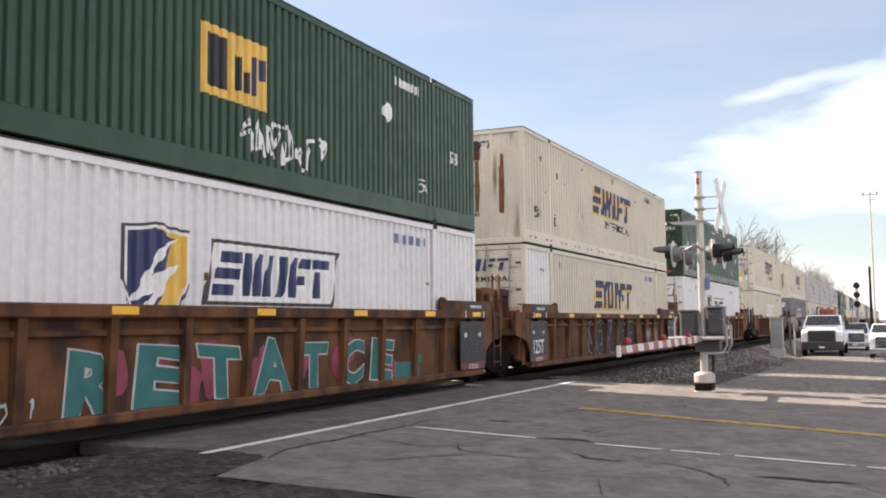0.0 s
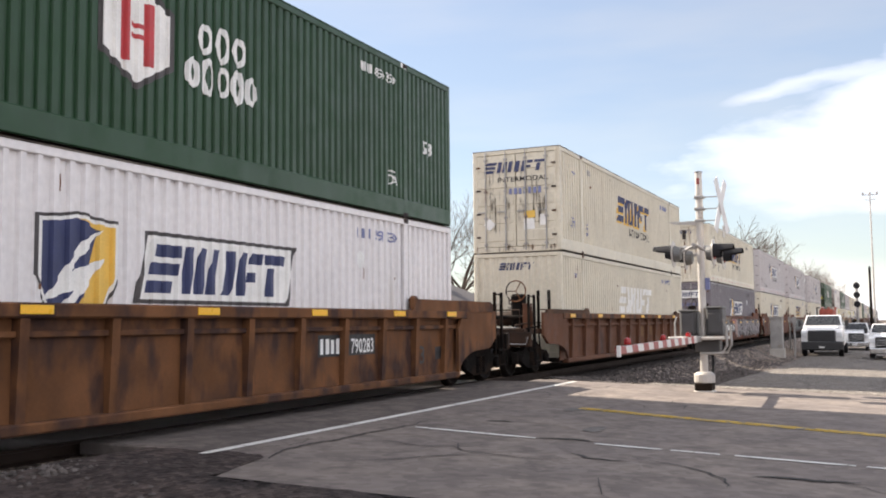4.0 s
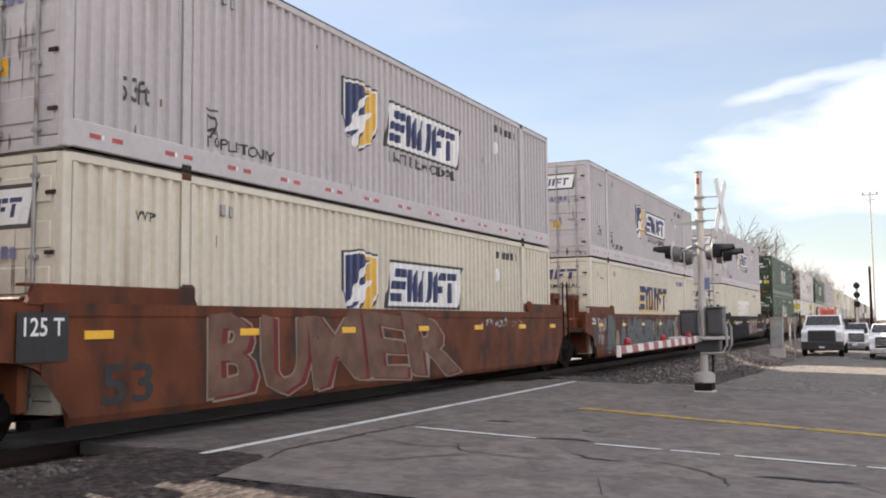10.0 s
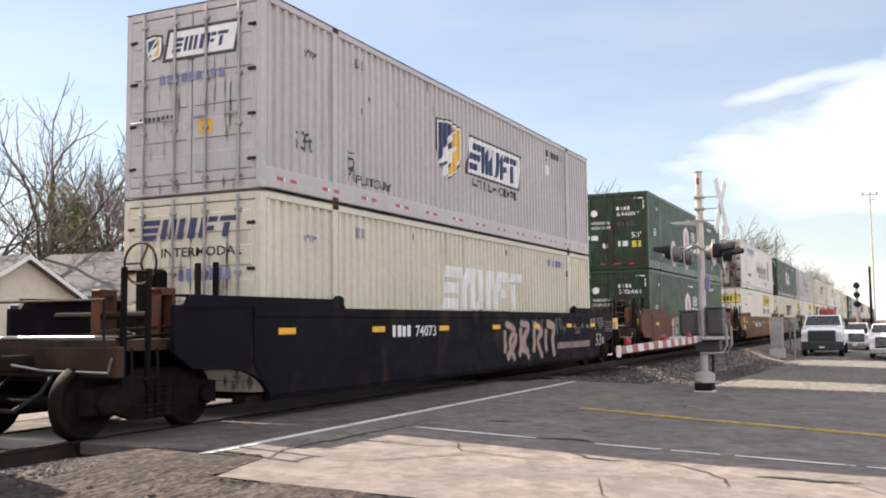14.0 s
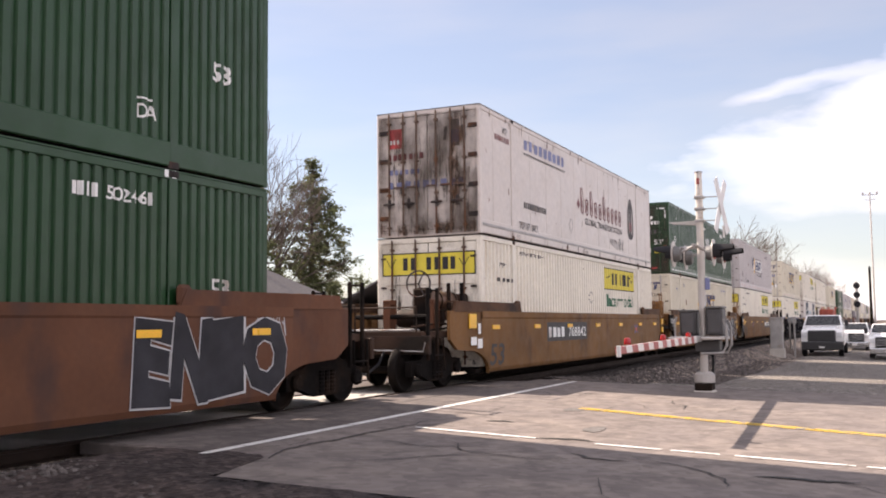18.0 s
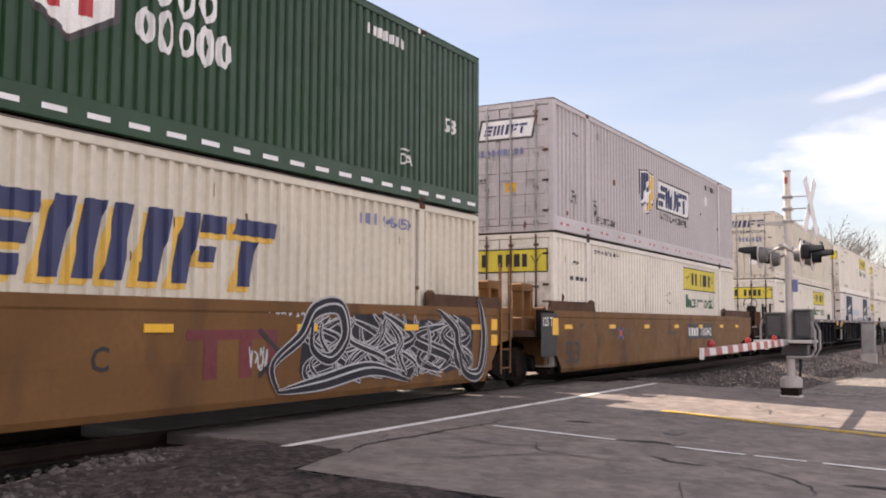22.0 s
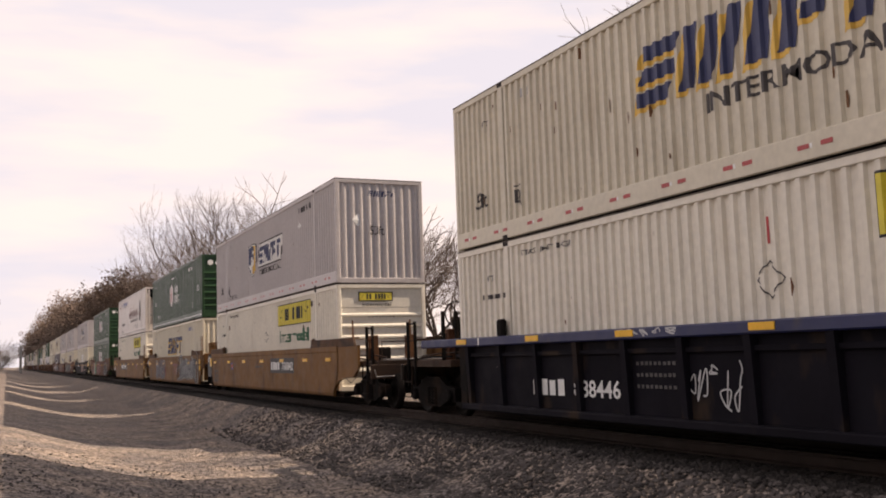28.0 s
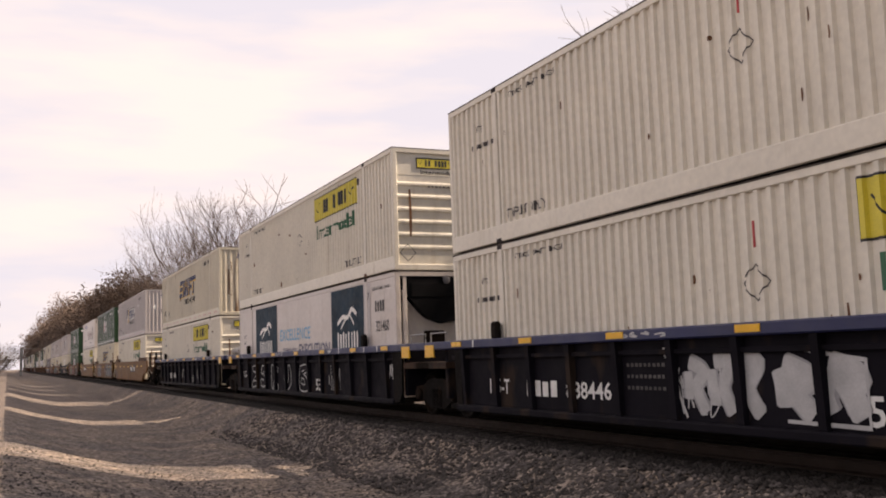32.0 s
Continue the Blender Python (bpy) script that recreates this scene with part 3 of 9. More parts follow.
def container(name, label, material, style="wide", nose="vert", doors_plain=False, tape=None, frame_mat=None, rusty_nose=False, far=False, rods=None):
    """An empty container: doors at -x, front wall at +x, floor at z = 0. The near side is -y."""
    top = thing(name, label, "container", GROUP_C)
    mk, fm, rods = material.name, frame_mat or material, rods or M_STEEL
    for sign, nm in ((-1, "side_wall"), (1, "side_wall")):
        for lo, hi in ((-HL + 0.10, -POST - 0.10), (-POST + 0.10, POST - 0.10), (POST + 0.10, HL - 0.10)):
            me = shared((mk, "wall", style, lo, sign), lambda: wall_sheet(lo, hi, style, 0.33, CH - 0.10, HW - 0.012, sign).mesh("side_wall", material))
            part(nm, me, None, top)
        part("top_rail", shared((fm.name, "trail", sign), lambda: MB().cbox(-HL + 0.08, HL - 0.08, sign * HW - 0.03 - 0.03 * sign, sign * HW + 0.03 - 0.03 * sign, CH - 0.12, CH - 0.012, 0.012).mesh("top_rail", fm)), None, top)
        part("bottom_rail", shared((fm.name, "brail", sign), lambda: MB().cbox(-HL + 0.08, HL - 0.08, sign * (HW - 0.035) - 0.035, sign * (HW - 0.035) + 0.035, 0.035, 0.345, 0.014).mesh("bottom_rail", fm)), None, top)
        for px in (-POST, POST):
            part("lifting_post", shared((fm.name, "post", sign), lambda: MB().cbox(-0.075, 0.075, sign * (HW - 0.04) - 0.043, sign * (HW - 0.04) + 0.043, 0.10, CH - 0.10, 0.012).mesh("lifting_post", fm)), None, top, at=(px, 0, 0))
        for px in (-HL + 0.06, HL - 0.06):
            part("corner_post", shared((fm.name, "cpost", sign), lambda: MB().cbox(-0.06, 0.06, sign * (HW - 0.06) - 0.06, sign * (HW - 0.06) + 0.06, 0.02, CH - 0.02, 0.015).mesh("corner_post", fm)), None, top, at=(px, 0, 0))
        if not far:
            for px in (-POST, POST):
                for z in (0.0, CH - 0.10):
                    part("corner_casting", shared(("cast", sign), casting_mesh(sign)), None, top, "dark steel corner casting", at=(px, 0, z))
    part("roof", shared((mk, "roof"), lambda: roof_mesh(material)), None, top)
    part("floor", shared("floor", lambda: MB().box(-HL + 0.1, HL - 0.1, -HW + 0.06, HW - 0.06, 0.03, 0.15).mesh("floor", M_DARK)), None, top)
    # door end
    part("door_header", shared((fm.name, "head"), lambda: MB().cbox(-HL, -HL + 0.1, -HW + 0.1, HW - 0.1, CH - 0.13, CH - 0.01, 0.012).mesh("door_header", fm)), None, top)
    part("door_sill", shared((fm.name, "sill"), lambda: MB().cbox(-HL, -HL + 0.1, -HW + 0.1, HW - 0.1, 0.01, 0.15, 0.012).mesh("door_sill", fm)), None, top)
    for sign in (-1, 1):
        door = part("door", shared((mk, "door", doors_plain), lambda: door_mesh(material, doors_plain)), None, top, at=(0, sign * 0.595, 0))
        if not doors_plain:
            for k in range(5):
                part("door_panel", shared((mk, "dpanel"), lambda: MB().cbox(-HL - 0.012, -HL + 0.02, -0.52, 0.52, 0.0, 0.30, 0.012).mesh("door_panel", material)), None, door, at=(0, 0, 0.32 + 0.50 * k))
        if not far:
            for k in (-0.30, 0.30) if not doors_plain else (-0.34, 0.0, 0.36):
                part("lock_rod", shared(("rod", rods.name), lambda: rod_mesh(rods)), None, door, "galvanised locking bar" if rods is M_STEEL else "rusty brown locking bar", at=(0, k, 0))
            for k in range(4):
                part("hinge", shared(("hinge", doors_plain), lambda: MB().cbox(-HL - 0.03, -HL + 0.01, -0.12 if doors_plain else -0.06, 0.10 if doors_plain else 0.07, -0.05 if doors_plain else -0.022, 0.05 if doors_plain else 0.022, 0.006).mesh("hinge", M_CAST)), None, door, at=(0, sign * 0.52, 0.45 + 0.66 * k))
    # front wall
    if nose == "vert":
        xs = np.arange(-HW + 0.11, HW - 0.10, 0.02)
        rows = [[(HL - 0.02 + rib(y, 0.24, 0.032, 0.11, 0.07), y, z) for y in xs] for z in (0.14, CH - 0.1)]
        part("front_wall", shared((mk, "nose", rusty_nose), lambda: MB().sheet(rows).mesh("front_wall", M_RUSTY if rusty_nose else material)), None, top, "rust-streaked corrugated front wall" if rusty_nose else "")
    elif nose == "horiz":
        rows = []
        for z in np.arange(0.14, CH - 0.09, 0.02):
            d = rib(z, 0.30, 0.035, 0.18, 0.05) if 0.45 < z < 2.25 else -0.03
            rows.append([(HL - 0.02 + d, y, z) for y in (-HW + 0.11, HW - 0.11)])
        part("front_wall", shared((mk, "nose_h"), lambda: MB().sheet(rows).mesh("front_wall", material)), None, top)
    else:
        reefer_nose(top, material)
    if nose != "reefer":
        part("front_header", shared((fm.name, "nhead"), lambda: MB().cbox(HL - 0.1, HL, -HW + 0.1, HW - 0.1, CH - 0.12, CH - 0.01, 0.012).mesh("front_header", fm)), None, top)
        part("front_sill", shared((fm.name, "nsill"), lambda: MB().cbox(HL - 0.1, HL, -HW + 0.1, HW - 0.1, 0.01, 0.15, 0.012).mesh("front_sill", fm)), None, top)
    return top


def casting_mesh(sign):
    def make():
        b = MB().cbox(-0.10, 0.10, sign * (HW - 0.05) - 0.055, sign * (HW - 0.05) + 0.055, 0, 0.105, 0.014)
        b.cbox(-0.03, 0.03, sign * (HW + 0.006) - 0.004, sign * (HW + 0.006) + 0.004, 0.025, 0.085, 0.003)
        return b.mesh("corner_casting", M_CAST)
    return make


def roof_mesh(material):
    """Corrugated roof sheet, with a weathered dark flange along its four edges."""
    xs = np.arange(-HL + 0.06, HL - 0.05, 0.12)
    b = MB().sheet([[(x, y, CH - 0.022 + (0.012 if k % 4 < 2 else 0.0)) for k, x in enumerate(xs)] for y in (-HW + 0.03, HW - 0.03)])
    n = len(b.f)
    for s in (-1, 1):
        b.box(-HL, HL, s * (HW - 0.012) - 0.014, s * (HW - 0.012) + 0.014, CH - 0.014, CH + 0.004)
        b.box(s * (HL - 0.012) - 0.014, s * (HL - 0.012) + 0.014, -HW + 0.03, HW - 0.03, CH - 0.014, CH + 0.004)
    me = b.mesh("roof", material)
    me.materials.append(M_EDGE if material is not M_GREEN else M_GREEN)
    for f in list(me.polygons)[n:]:
        f.material_index = 1
    return me


def door_mesh(material, plain):
    return MB().cbox(-HL + 0.005, -HL + 0.05, -0.585, 0.585, 0.16, CH - 0.14, 0.012).mesh("door", material)


def rod_mesh(rods):
    b = MB().tube([(-HL - 0.04, 0, 0.06), (-HL - 0.04, 0, CH - 0.05)], 0.022, 8)
    for z in (0.2, 0.95, 1.7, 2.6):
        b.cbox(-HL - 0.06, -HL, -0.05, 0.05, z, z + 0.05, 0.006)
    b.cbox(-HL - 0.075, -HL - 0.05, -0.02, 0.24, 1.12, 1.16, 0.006)
    return b.mesh("lock_rod", rods)


M_DECKGREY = paint("dull_grey_fitting", (0.10, 0.10, 0.11), 0.5, spread=0.2)
M_GLOSSY = paint("glossy_black_shroud", (0.005, 0.005, 0.006), 0.62, spread=0.2, bump=0.05)


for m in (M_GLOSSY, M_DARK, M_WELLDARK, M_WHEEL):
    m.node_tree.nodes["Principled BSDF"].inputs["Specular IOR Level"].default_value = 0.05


def reefer_nose(top, material):
    """Front of a refrigerated container: white frame round a dark cooling unit."""
    part("front_wall", MB().cbox(HL - 0.34, HL - 0.24, -HW + 0.1, HW - 0.1, 0.1, CH - 0.1, 0.01), material, top)
    for sign in (-1, 1):
        part("frame_upright", MB().cbox(HL - 0.12, HL - 0.01, sign * 1.06 - 0.05, sign * 1.06 + 0.05, 0.1, CH - 0.1, 0.012), material, top)
    part("front_header", MB().cbox(HL - 0.12, HL, -HW + 0.1, HW - 0.1, CH - 0.12, CH - 0.01, 0.012), material, top)
    part("front_sill", MB().cbox(HL - 0.12, HL, -HW + 0.1, HW - 0.1, 0.01, 0.15, 0.012), material, top)
    unit = part("cooling_unit", MB().prism([(-1.16, CH - 0.10), (0.78, CH - 0.10), (0.74, 2.42), (0.50, 1.86), (0.40, 1.76), (-0.12, 1.68), (-0.48, 1.80), (-0.66, 1.95), (-1.14, 2.50)], HL - 0.30, HL - 0.015, "x"), M_GLOSSY, top, "black refrigeration unit housing")
    part("cooling_grille", MB().cbox(HL - 0.02, HL - 0.004, -0.9, 0.55, 2.30, 2.62, 0.006), M_GLOSSY, unit)
    part("cooling_lamp", MB().lathe([(0.10, 0), (0.10, 0.02), (0.04, 0.03)], "x", (HL - 0.018, 0.0, 2.70), 12), M_DECKGREY, unit)
    part("side_channel", MB().cbox(HL - 0.25, HL - 0.06, 0.82, 0.98, 0.15, CH - 0.12, 0.02), M_DARK, top, "dark pipe channel beside the unit")
    part("access_panel", MB().cbox(HL - 0.26, HL - 0.14, -0.52, -0.02, 1.02, 1.52, 0.02), M_DARK, top, "dark lower access opening")
    bars(top, lambda lift: (lambda q, r, e=0.0: (HL - 0.235 + lift + e, q - HW, r)), (), 1.40, 1.08, 0.12, 4, 0.42, M_INK, 3)
    for z in (1.05, 1.12):
        part("nose_rail", MB().tube([(HL - 0.04, -1.15, z), (HL - 0.04, 1.15, z)], 0.018, 6), M_STEEL, top)
    part("fuel_tank", MB().cbox(HL - 0.26, HL - 0.12, 0.30, 0.75, 0.4, 0.9, 0.04), material, top)


def side(top, style, flip):
    """The visible side's surface: u metres from its left end, v above the floor, as a place in the container."""
    def place(lift):
        def f(a, b, e=0.0):
            x, s = (a - HL, -1) if not flip else (HL - a, 1)
            d = depth_at(x, style) - 0.010 if 0.345 < b < CH - 0.11 else 0.0
            return (x, s * (HW + d + lift + e), b)
        return f
    cuts = [(x + HL) if not flip else (HL - x) for x in breaks(-HL, HL, style)] if style != "smooth" else ()
    return place, cuts


def door_face(flip=False):
    def place(lift):
        return lambda a, b, e=0.0: (-HL - 0.012 - lift - e, -(a - HW), b)
    return place


def nose_face():
    def place(lift):
        return lambda a, b, e=0.0: (HL - 0.02 + rib(a - HW, 0.24, 0.032, 0.11, 0.07) + lift + e, a - HW, b)
    return place


def write(top, place, cuts, string, u, v, h, material, width=None, slant=0.0, name="lettering", label="", up=False, lift=0.004):
    vs, fs, w = glyphs(string, h, 1.0, slant)
    k = (width / w) if width else 1.0
    vs = shifted([(a * k, b) for a, b in vs], u, v)
    return decal(name, vs, fs, material, top, place(lift), cuts, label)


def bars(top, place, cuts, u, v, h, n, w, material, seed=0, name="lettering_line", gap=0.35, lift=0.004, slant=0.0):
    """Plain bars that stand for writing: n of them across w."""
    rng = random.Random(seed * 31 + n)
    step, items = w / n, []
    for i in range(n):
        ww = step * (1 - gap) * rng.uniform(0.8, 1.1)
        items.append((u + i * step - slant * v, v, u + i * step + ww - slant * v, v + h * rng.choice((1, 1, 0.92)), slant))
    return decal(name, *rects(items), material, top, place(lift), cuts)


def word_shape(top, place, cuts, u0, u1, v0, v1, front, shade=None, rim=None):
    """A company's word mark as plain slanted blocks, with a drop shade or a rim."""
    h, w, k = v1 - v0, u1 - u0, 0.22
    widths = (0.20, 0.27, 0.10, 0.18, 0.19)
    items, a = [], u0
    for i, q in enumerate(widths):
        ww = q * w
        e = a + ww * (0.88 if i != 2 else 0.75)
        if i == 0:                      # three level bars
            items += [(a, v0, e - 0.06 * ww, v0 + 0.25 * h), (a + 0.02 * ww, v0 + 0.37 * h, e, v0 + 0.62 * h), (a + 0.04 * ww, v0 + 0.74 * h, e + 0.04 * ww, v1)]
        elif i == 1:                    # three uprights
            items += [(a + ww * q2, v0, a + ww * (q2 + 0.22), v1) for q2 in (0, 0.33, 0.66)]
        elif i == 3:                    # an upright and two level bars
            items += [(a, v0, a + 0.34 * ww, v1), (a + 0.42 * ww, v0 + 0.74 * h, e + 0.06 * ww, v1), (a + 0.42 * ww, v0 + 0.32 * h, e - 0.06 * ww, v0 + 0.55 * h)]
        elif i == 4:                    # a level bar over an upright
            items += [(a, v0 + 0.76 * h, e + 0.1 * ww, v1), (a + 0.24 * ww, v0, a + 0.56 * ww, v0 + 0.68 * h)]
        else:
            items.append((a, v0, e, v1))
        a += ww + w * 0.015
    items = [(p - k * v0, q, r - k * v0, s, k) for p, q, r, s in items]
    if rim:
        outer = [(p - 0.07, q - 0.07, r + 0.07, s + 0.07, kk) for p, q, r, s, kk in items]
        decal("logo_rim", *rects([(u0 - 0.16 - k * v0, v0 - 0.13, u1 + 0.20 - k * v0, v1 + 0.15, k)]), M_INKGREY, top, place(0.003), cuts)
        decal("logo_rim", *rects([(u0 - 0.10 - k * v0, v0 - 0.08, u1 + 0.14 - k * v0, v1 + 0.10, k)]), rim, top, place(0.005), cuts)
        decal("logo_rim", *rects(outer), rim, top, place(0.006), cuts)
    if shade:
        decal("logo_shade", *rects([(p - 0.09, q - 0.07, r - 0.05, s - 0.07, kk) for p, q, r, s, kk in items]), shade, top, place(0.004), cuts)
    decal("word_mark", *rects(items), front, top, place(0.0085), cuts)


def shield(top, place, cuts, u0, u1, v0, v1):
    """A company shield: grey rim, dark blue and gold halves, a white slash."""
    def pts(m):
        c, w, h = (u0 + u1) / 2, (u1 - u0) / 2 - m, v1 - v0
        return [(c - w, v1 - m - 0.06 * h), (c - w, v0 + 0.42 * h), (c - 0.75 * w, v0 + 0.18 * h), (c, v0 + m * 1.3), (c + 0.75 * w, v0 + 0.18 * h),
                (c + w, v0 + 0.42 * h), (c + w, v1 - m - 0.06 * h), (c + 0.45 * w, v1 - m - 0.04 * h), (c, v1 - m), (c - 0.45 * w, v1 - m - 0.04 * h)]
    c, h, w = (u0 + u1) / 2, v1 - v0, u1 - u0
    decal("logo_rim", pts(0), [tuple(range(10))], M_INKGREY, top, place(0.003), cuts)
    decal("logo_rim", pts(0.035), [tuple(range(10))], M_PALE, top, place(0.0045), cuts)
    p = pts(0.075)
    mid = (c + 0.24 * w, v1 - 0.16 * h)
    decal("logo_field", [p[0], p[1], p[2], p[3], mid, p[8], p[9]], [tuple(range(7))], M_INKBLUE, top, place(0.006), cuts)
    decal("logo_field", [p[3], p[4], p[5], p[6], p[7], p[8], mid], [tuple(range(7))], M_LOGOYEL, top, place(0.006), cuts)
    bolt = [(0.10, 0.20), (0.55, 0.74), (0.78, 0.85), (0.40, 0.46), (0.82, 0.60), (0.36, 0.04), (0.24, 0.10), (0.44, 0.30)]
    decal("logo_slash", [(u0 + a * w, v0 + b * h) for a, b in bolt], [(0, 1, 2, 3), (0, 3, 7), (3, 4, 7), (4, 5, 6, 7)], M_PALE, top, place(0.0085), cuts)


def diamond(top, place, cuts, u, v, r, material=None):
    decal("placard", [(u - r, v), (u, v - r), (u + r, v), (u, v + r)], [(0, 1, 2, 3)], material or M_TAPEW, top, place(0.008), cuts)


NUMBERS = {27: "100702", 43: "946050", 25: "591730", 57: "279972", 37: "502461", 38: "644007", 26: "850350"}     # legible container numbers


def marks(top, place, cuts, ink, seed, foot="53ft", low=False, d_mark=True):
    """Size and lifting marks near the ends."""
    if foot:
        write(top, place, cuts, foot, 0.85, 0.72, 0.30, ink, 0.46, name="size_mark")
    if d_mark:
        write(top, place, cuts, "D", 2.36, 0.62, 0.24, ink, name="lifting_mark")
        write(top, place, cuts, "A", 2.50, 0.56, 0.12, ink, name="lifting_mark")
        decal("lifting_mark", *rects([(2.36, 0.90, 2.60, 0.925)]), ink, top, place(0.004), cuts)
    write(top, place, cuts, "WTP", 1.15, 2.22, 0.12, ink, 0.30, name="lifting_mark")
    if seed in NUMBERS:
        bars(top, place, cuts, 12.45, 2.42, 0.17, 4, 0.46, ink, seed)
        write(top, place, cuts, NUMBERS[seed], 13.02, 2.42, 0.17, ink, 0.85)
    else:
        bars(top, place, cuts, 12.55, 2.42, 0.17, 10, 1.25, ink, seed)


def tape_row(top, place, cuts, kind, n=26):
    reds, whites = [], []
    for i in range(n):
        u = 0.35 + i * (2 * HL - 0.8) / (n - 1)
        if kind == "white":
            whites.append((u, 0.135, u + 0.30, 0.195))
        else:
            if i % 2:
                continue
            reds += [(u, 0.165, u + 0.17, 0.220), (u + 0.34, 0.165, u + 0.51, 0.220)]
            whites += [(u + 0.18, 0.165, u + 0.22, 0.220)]
    if reds:
        decal("reflective_tape", *rects(reds), M_TAPER, top, place(0.004), ())
    decal("reflective_tape", *rects(whites), M_TAPEW, top, place(0.004), ())


def vents(top, style, flip, us=(2.75, 2.95)):
    place, _ = side(top, style, flip)
    for u in us:
        x, y, z = place(0.0)(u, 2.5)
        part("vent", MB().cbox(-0.035, 0.035, -0.03, 0.03, -0.08, 0.08, 0.012), M_STEEL if us[0] < 5 else M_CREAM, top, at=(x, y, z))


def stains(top, place, cuts, seed, n=14, material=None):
    """Small rust runs and scuffs."""
    rng = random.Random(seed)
    out = []
    for _ in range(n):
        u, v, h = rng.uniform(0.3, 15.8), rng.uniform(0.25, 2.6), rng.uniform(0.04, 0.22)
        out.append(ribbon([(u, v + h), (u + 0.006, v + h * 0.5), (u, v)], rng.uniform(0.008, 0.022)))
    decal("stain", *merge(out), material or M_STREAK, top, place(0.0055), cuts)


def door_wear(top, seed, n, heavy=False):
    """Grime on the doors: soft smoky bands beside the bars, rust along the lower edge."""
    rg = random.Random(seed * 7 + 1)
    d = door_face()
    soot, rust = [], []
    for k in range(n * 5):
        u, v, h = rg.choice((0.62, 1.02, 1.55, 1.98)) + rg.gauss(0, 0.09), rg.uniform(0.3, 1.5), rg.uniform(0.3, 1.1)
        soot.append(taper([(u, v), (u + rg.uniform(-0.01, 0.01), v + h * 0.5), (u, min(2.7, v + h))], rg.uniform(0.012, 0.04), 0.1))
    for k in range(n * 2):
        u, h = rg.uniform(0.1, 2.45), rg.uniform(0.1, 0.5 if heavy else 0.25)
        rust.append(taper([(u, 0.03), (u + 0.01, 0.03 + h * 0.5), (u, 0.03 + h)], rg.uniform(0.02, 0.06), 0.2))
    decal("stain", *merge(soot), S_SOOT, top, d(0.0015))
    decal("rust_run", *merge(rust), S_RUST, top, d(0.0055))


def cream_box(flip=False, rusty=False, tape=True, faded=False, inter=True, seed=1, patch=False):
    t = container("intermodal_container", "cream corrugated container with dark blue slanted emblem" + (", rusty front" if rusty else ""), M_CREAM, "wide", "vert", rusty_nose=rusty)
    p, c = side(t, "wide", flip)
    if patch:                           # one wall bay has been renewed in white
        for o in t.children:
            if o.name.startswith("side_wall") and max(v.co.x for v in o.data.vertices) < -POST and o.data.vertices[0].co.y < 0:
                o.data = wall_sheet(-HL + 0.10, -POST - 0.10, "wide", 0.33, CH - 0.10, HW - 0.012, -1).mesh("side_wall", M_WHITE)
                tagged(o, "renewed white wall bay")
    if faded:
        word_shape(t, p, c, 6.0, 10.4, 1.25, 2.12, M_PALE)
    else:
        word_shape(t, p, c, 6.0, 10.42, 1.38, 2.22, M_INKBLUE, M_LOGOYEL)
    if inter:
        write(t, p, c, "INTERMODAL", 7.40, 0.98, 0.26, M_INKGREY, 3.0)
    marks(t, p, c, M_NUMBLUE if not rusty else M_INKGREY, seed)
    stains(t, p, c, seed, 26 if rusty else 14)
    if tape:
        tape_row(t, p, c, "red")
    vents(t, "wide", flip)
    d = door_face()
    word_shape(t, d, (), 0.35, 2.15, 2.25, 2.55, M_INKBLUE)
    write(t, d, (), "INTERMODAL", 0.75, 1.98, 0.14, M_INK, 1.5)
    bars(t, d, (), 1.1, 1.62, 0.18, 7, 1.0, M_NUMBLUE, seed)
    door_wear(t, seed, 9 if seed % 2 else 16)
    decal("placard", *rects([(1.52, 0.62, 1.84, 0.92), (2.0, 0.72, 2.2, 1.02)]), M_PALE, t, d(0.004))
    decal("placard", *rects([(1.54, 0.94, 1.86, 1.14)]), M_LOGOYEL, t, d(0.005))
    decal("placard", [(0.32, 0.8), (0.5, 0.62), (0.68, 0.8), (0.5, 0.98)], [(0, 1, 2, 3)], M_PALE, t, d(0.004))
    nf = nose_face()
    write(t, nf, (), "53ft", 1.0, 1.35, 0.26, M_INKGREY, 0.42, name="size_mark")
    word_shape(t, nf, (), 0.75, 1.75, 2.42, 2.62, M_INKBLUE)
    bars(t, nf, (), 1.0, 0.72, 0.09, 6, 0.4, M_INKGREY, seed)
    if rusty:
        rng = random.Random(seed)
        decal("rust_run", *merge([ribbon([(a, 2.2 + rng.uniform(-.3, .2)), (a + 0.01, 1.3), (a, rng.uniform(0.4, 0.9))], rng.uniform(0.03, 0.06)) for a in (0.42, 0.5, 1.95, 2.0, 1.32)]), M_STREAK, t, nf(0.006))
        part("latch_box", MB().cbox(HL - 0.03, HL + 0.03, -0.05, 0.10, 2.15, 2.62, 0.015), M_CAST, t)
    return t


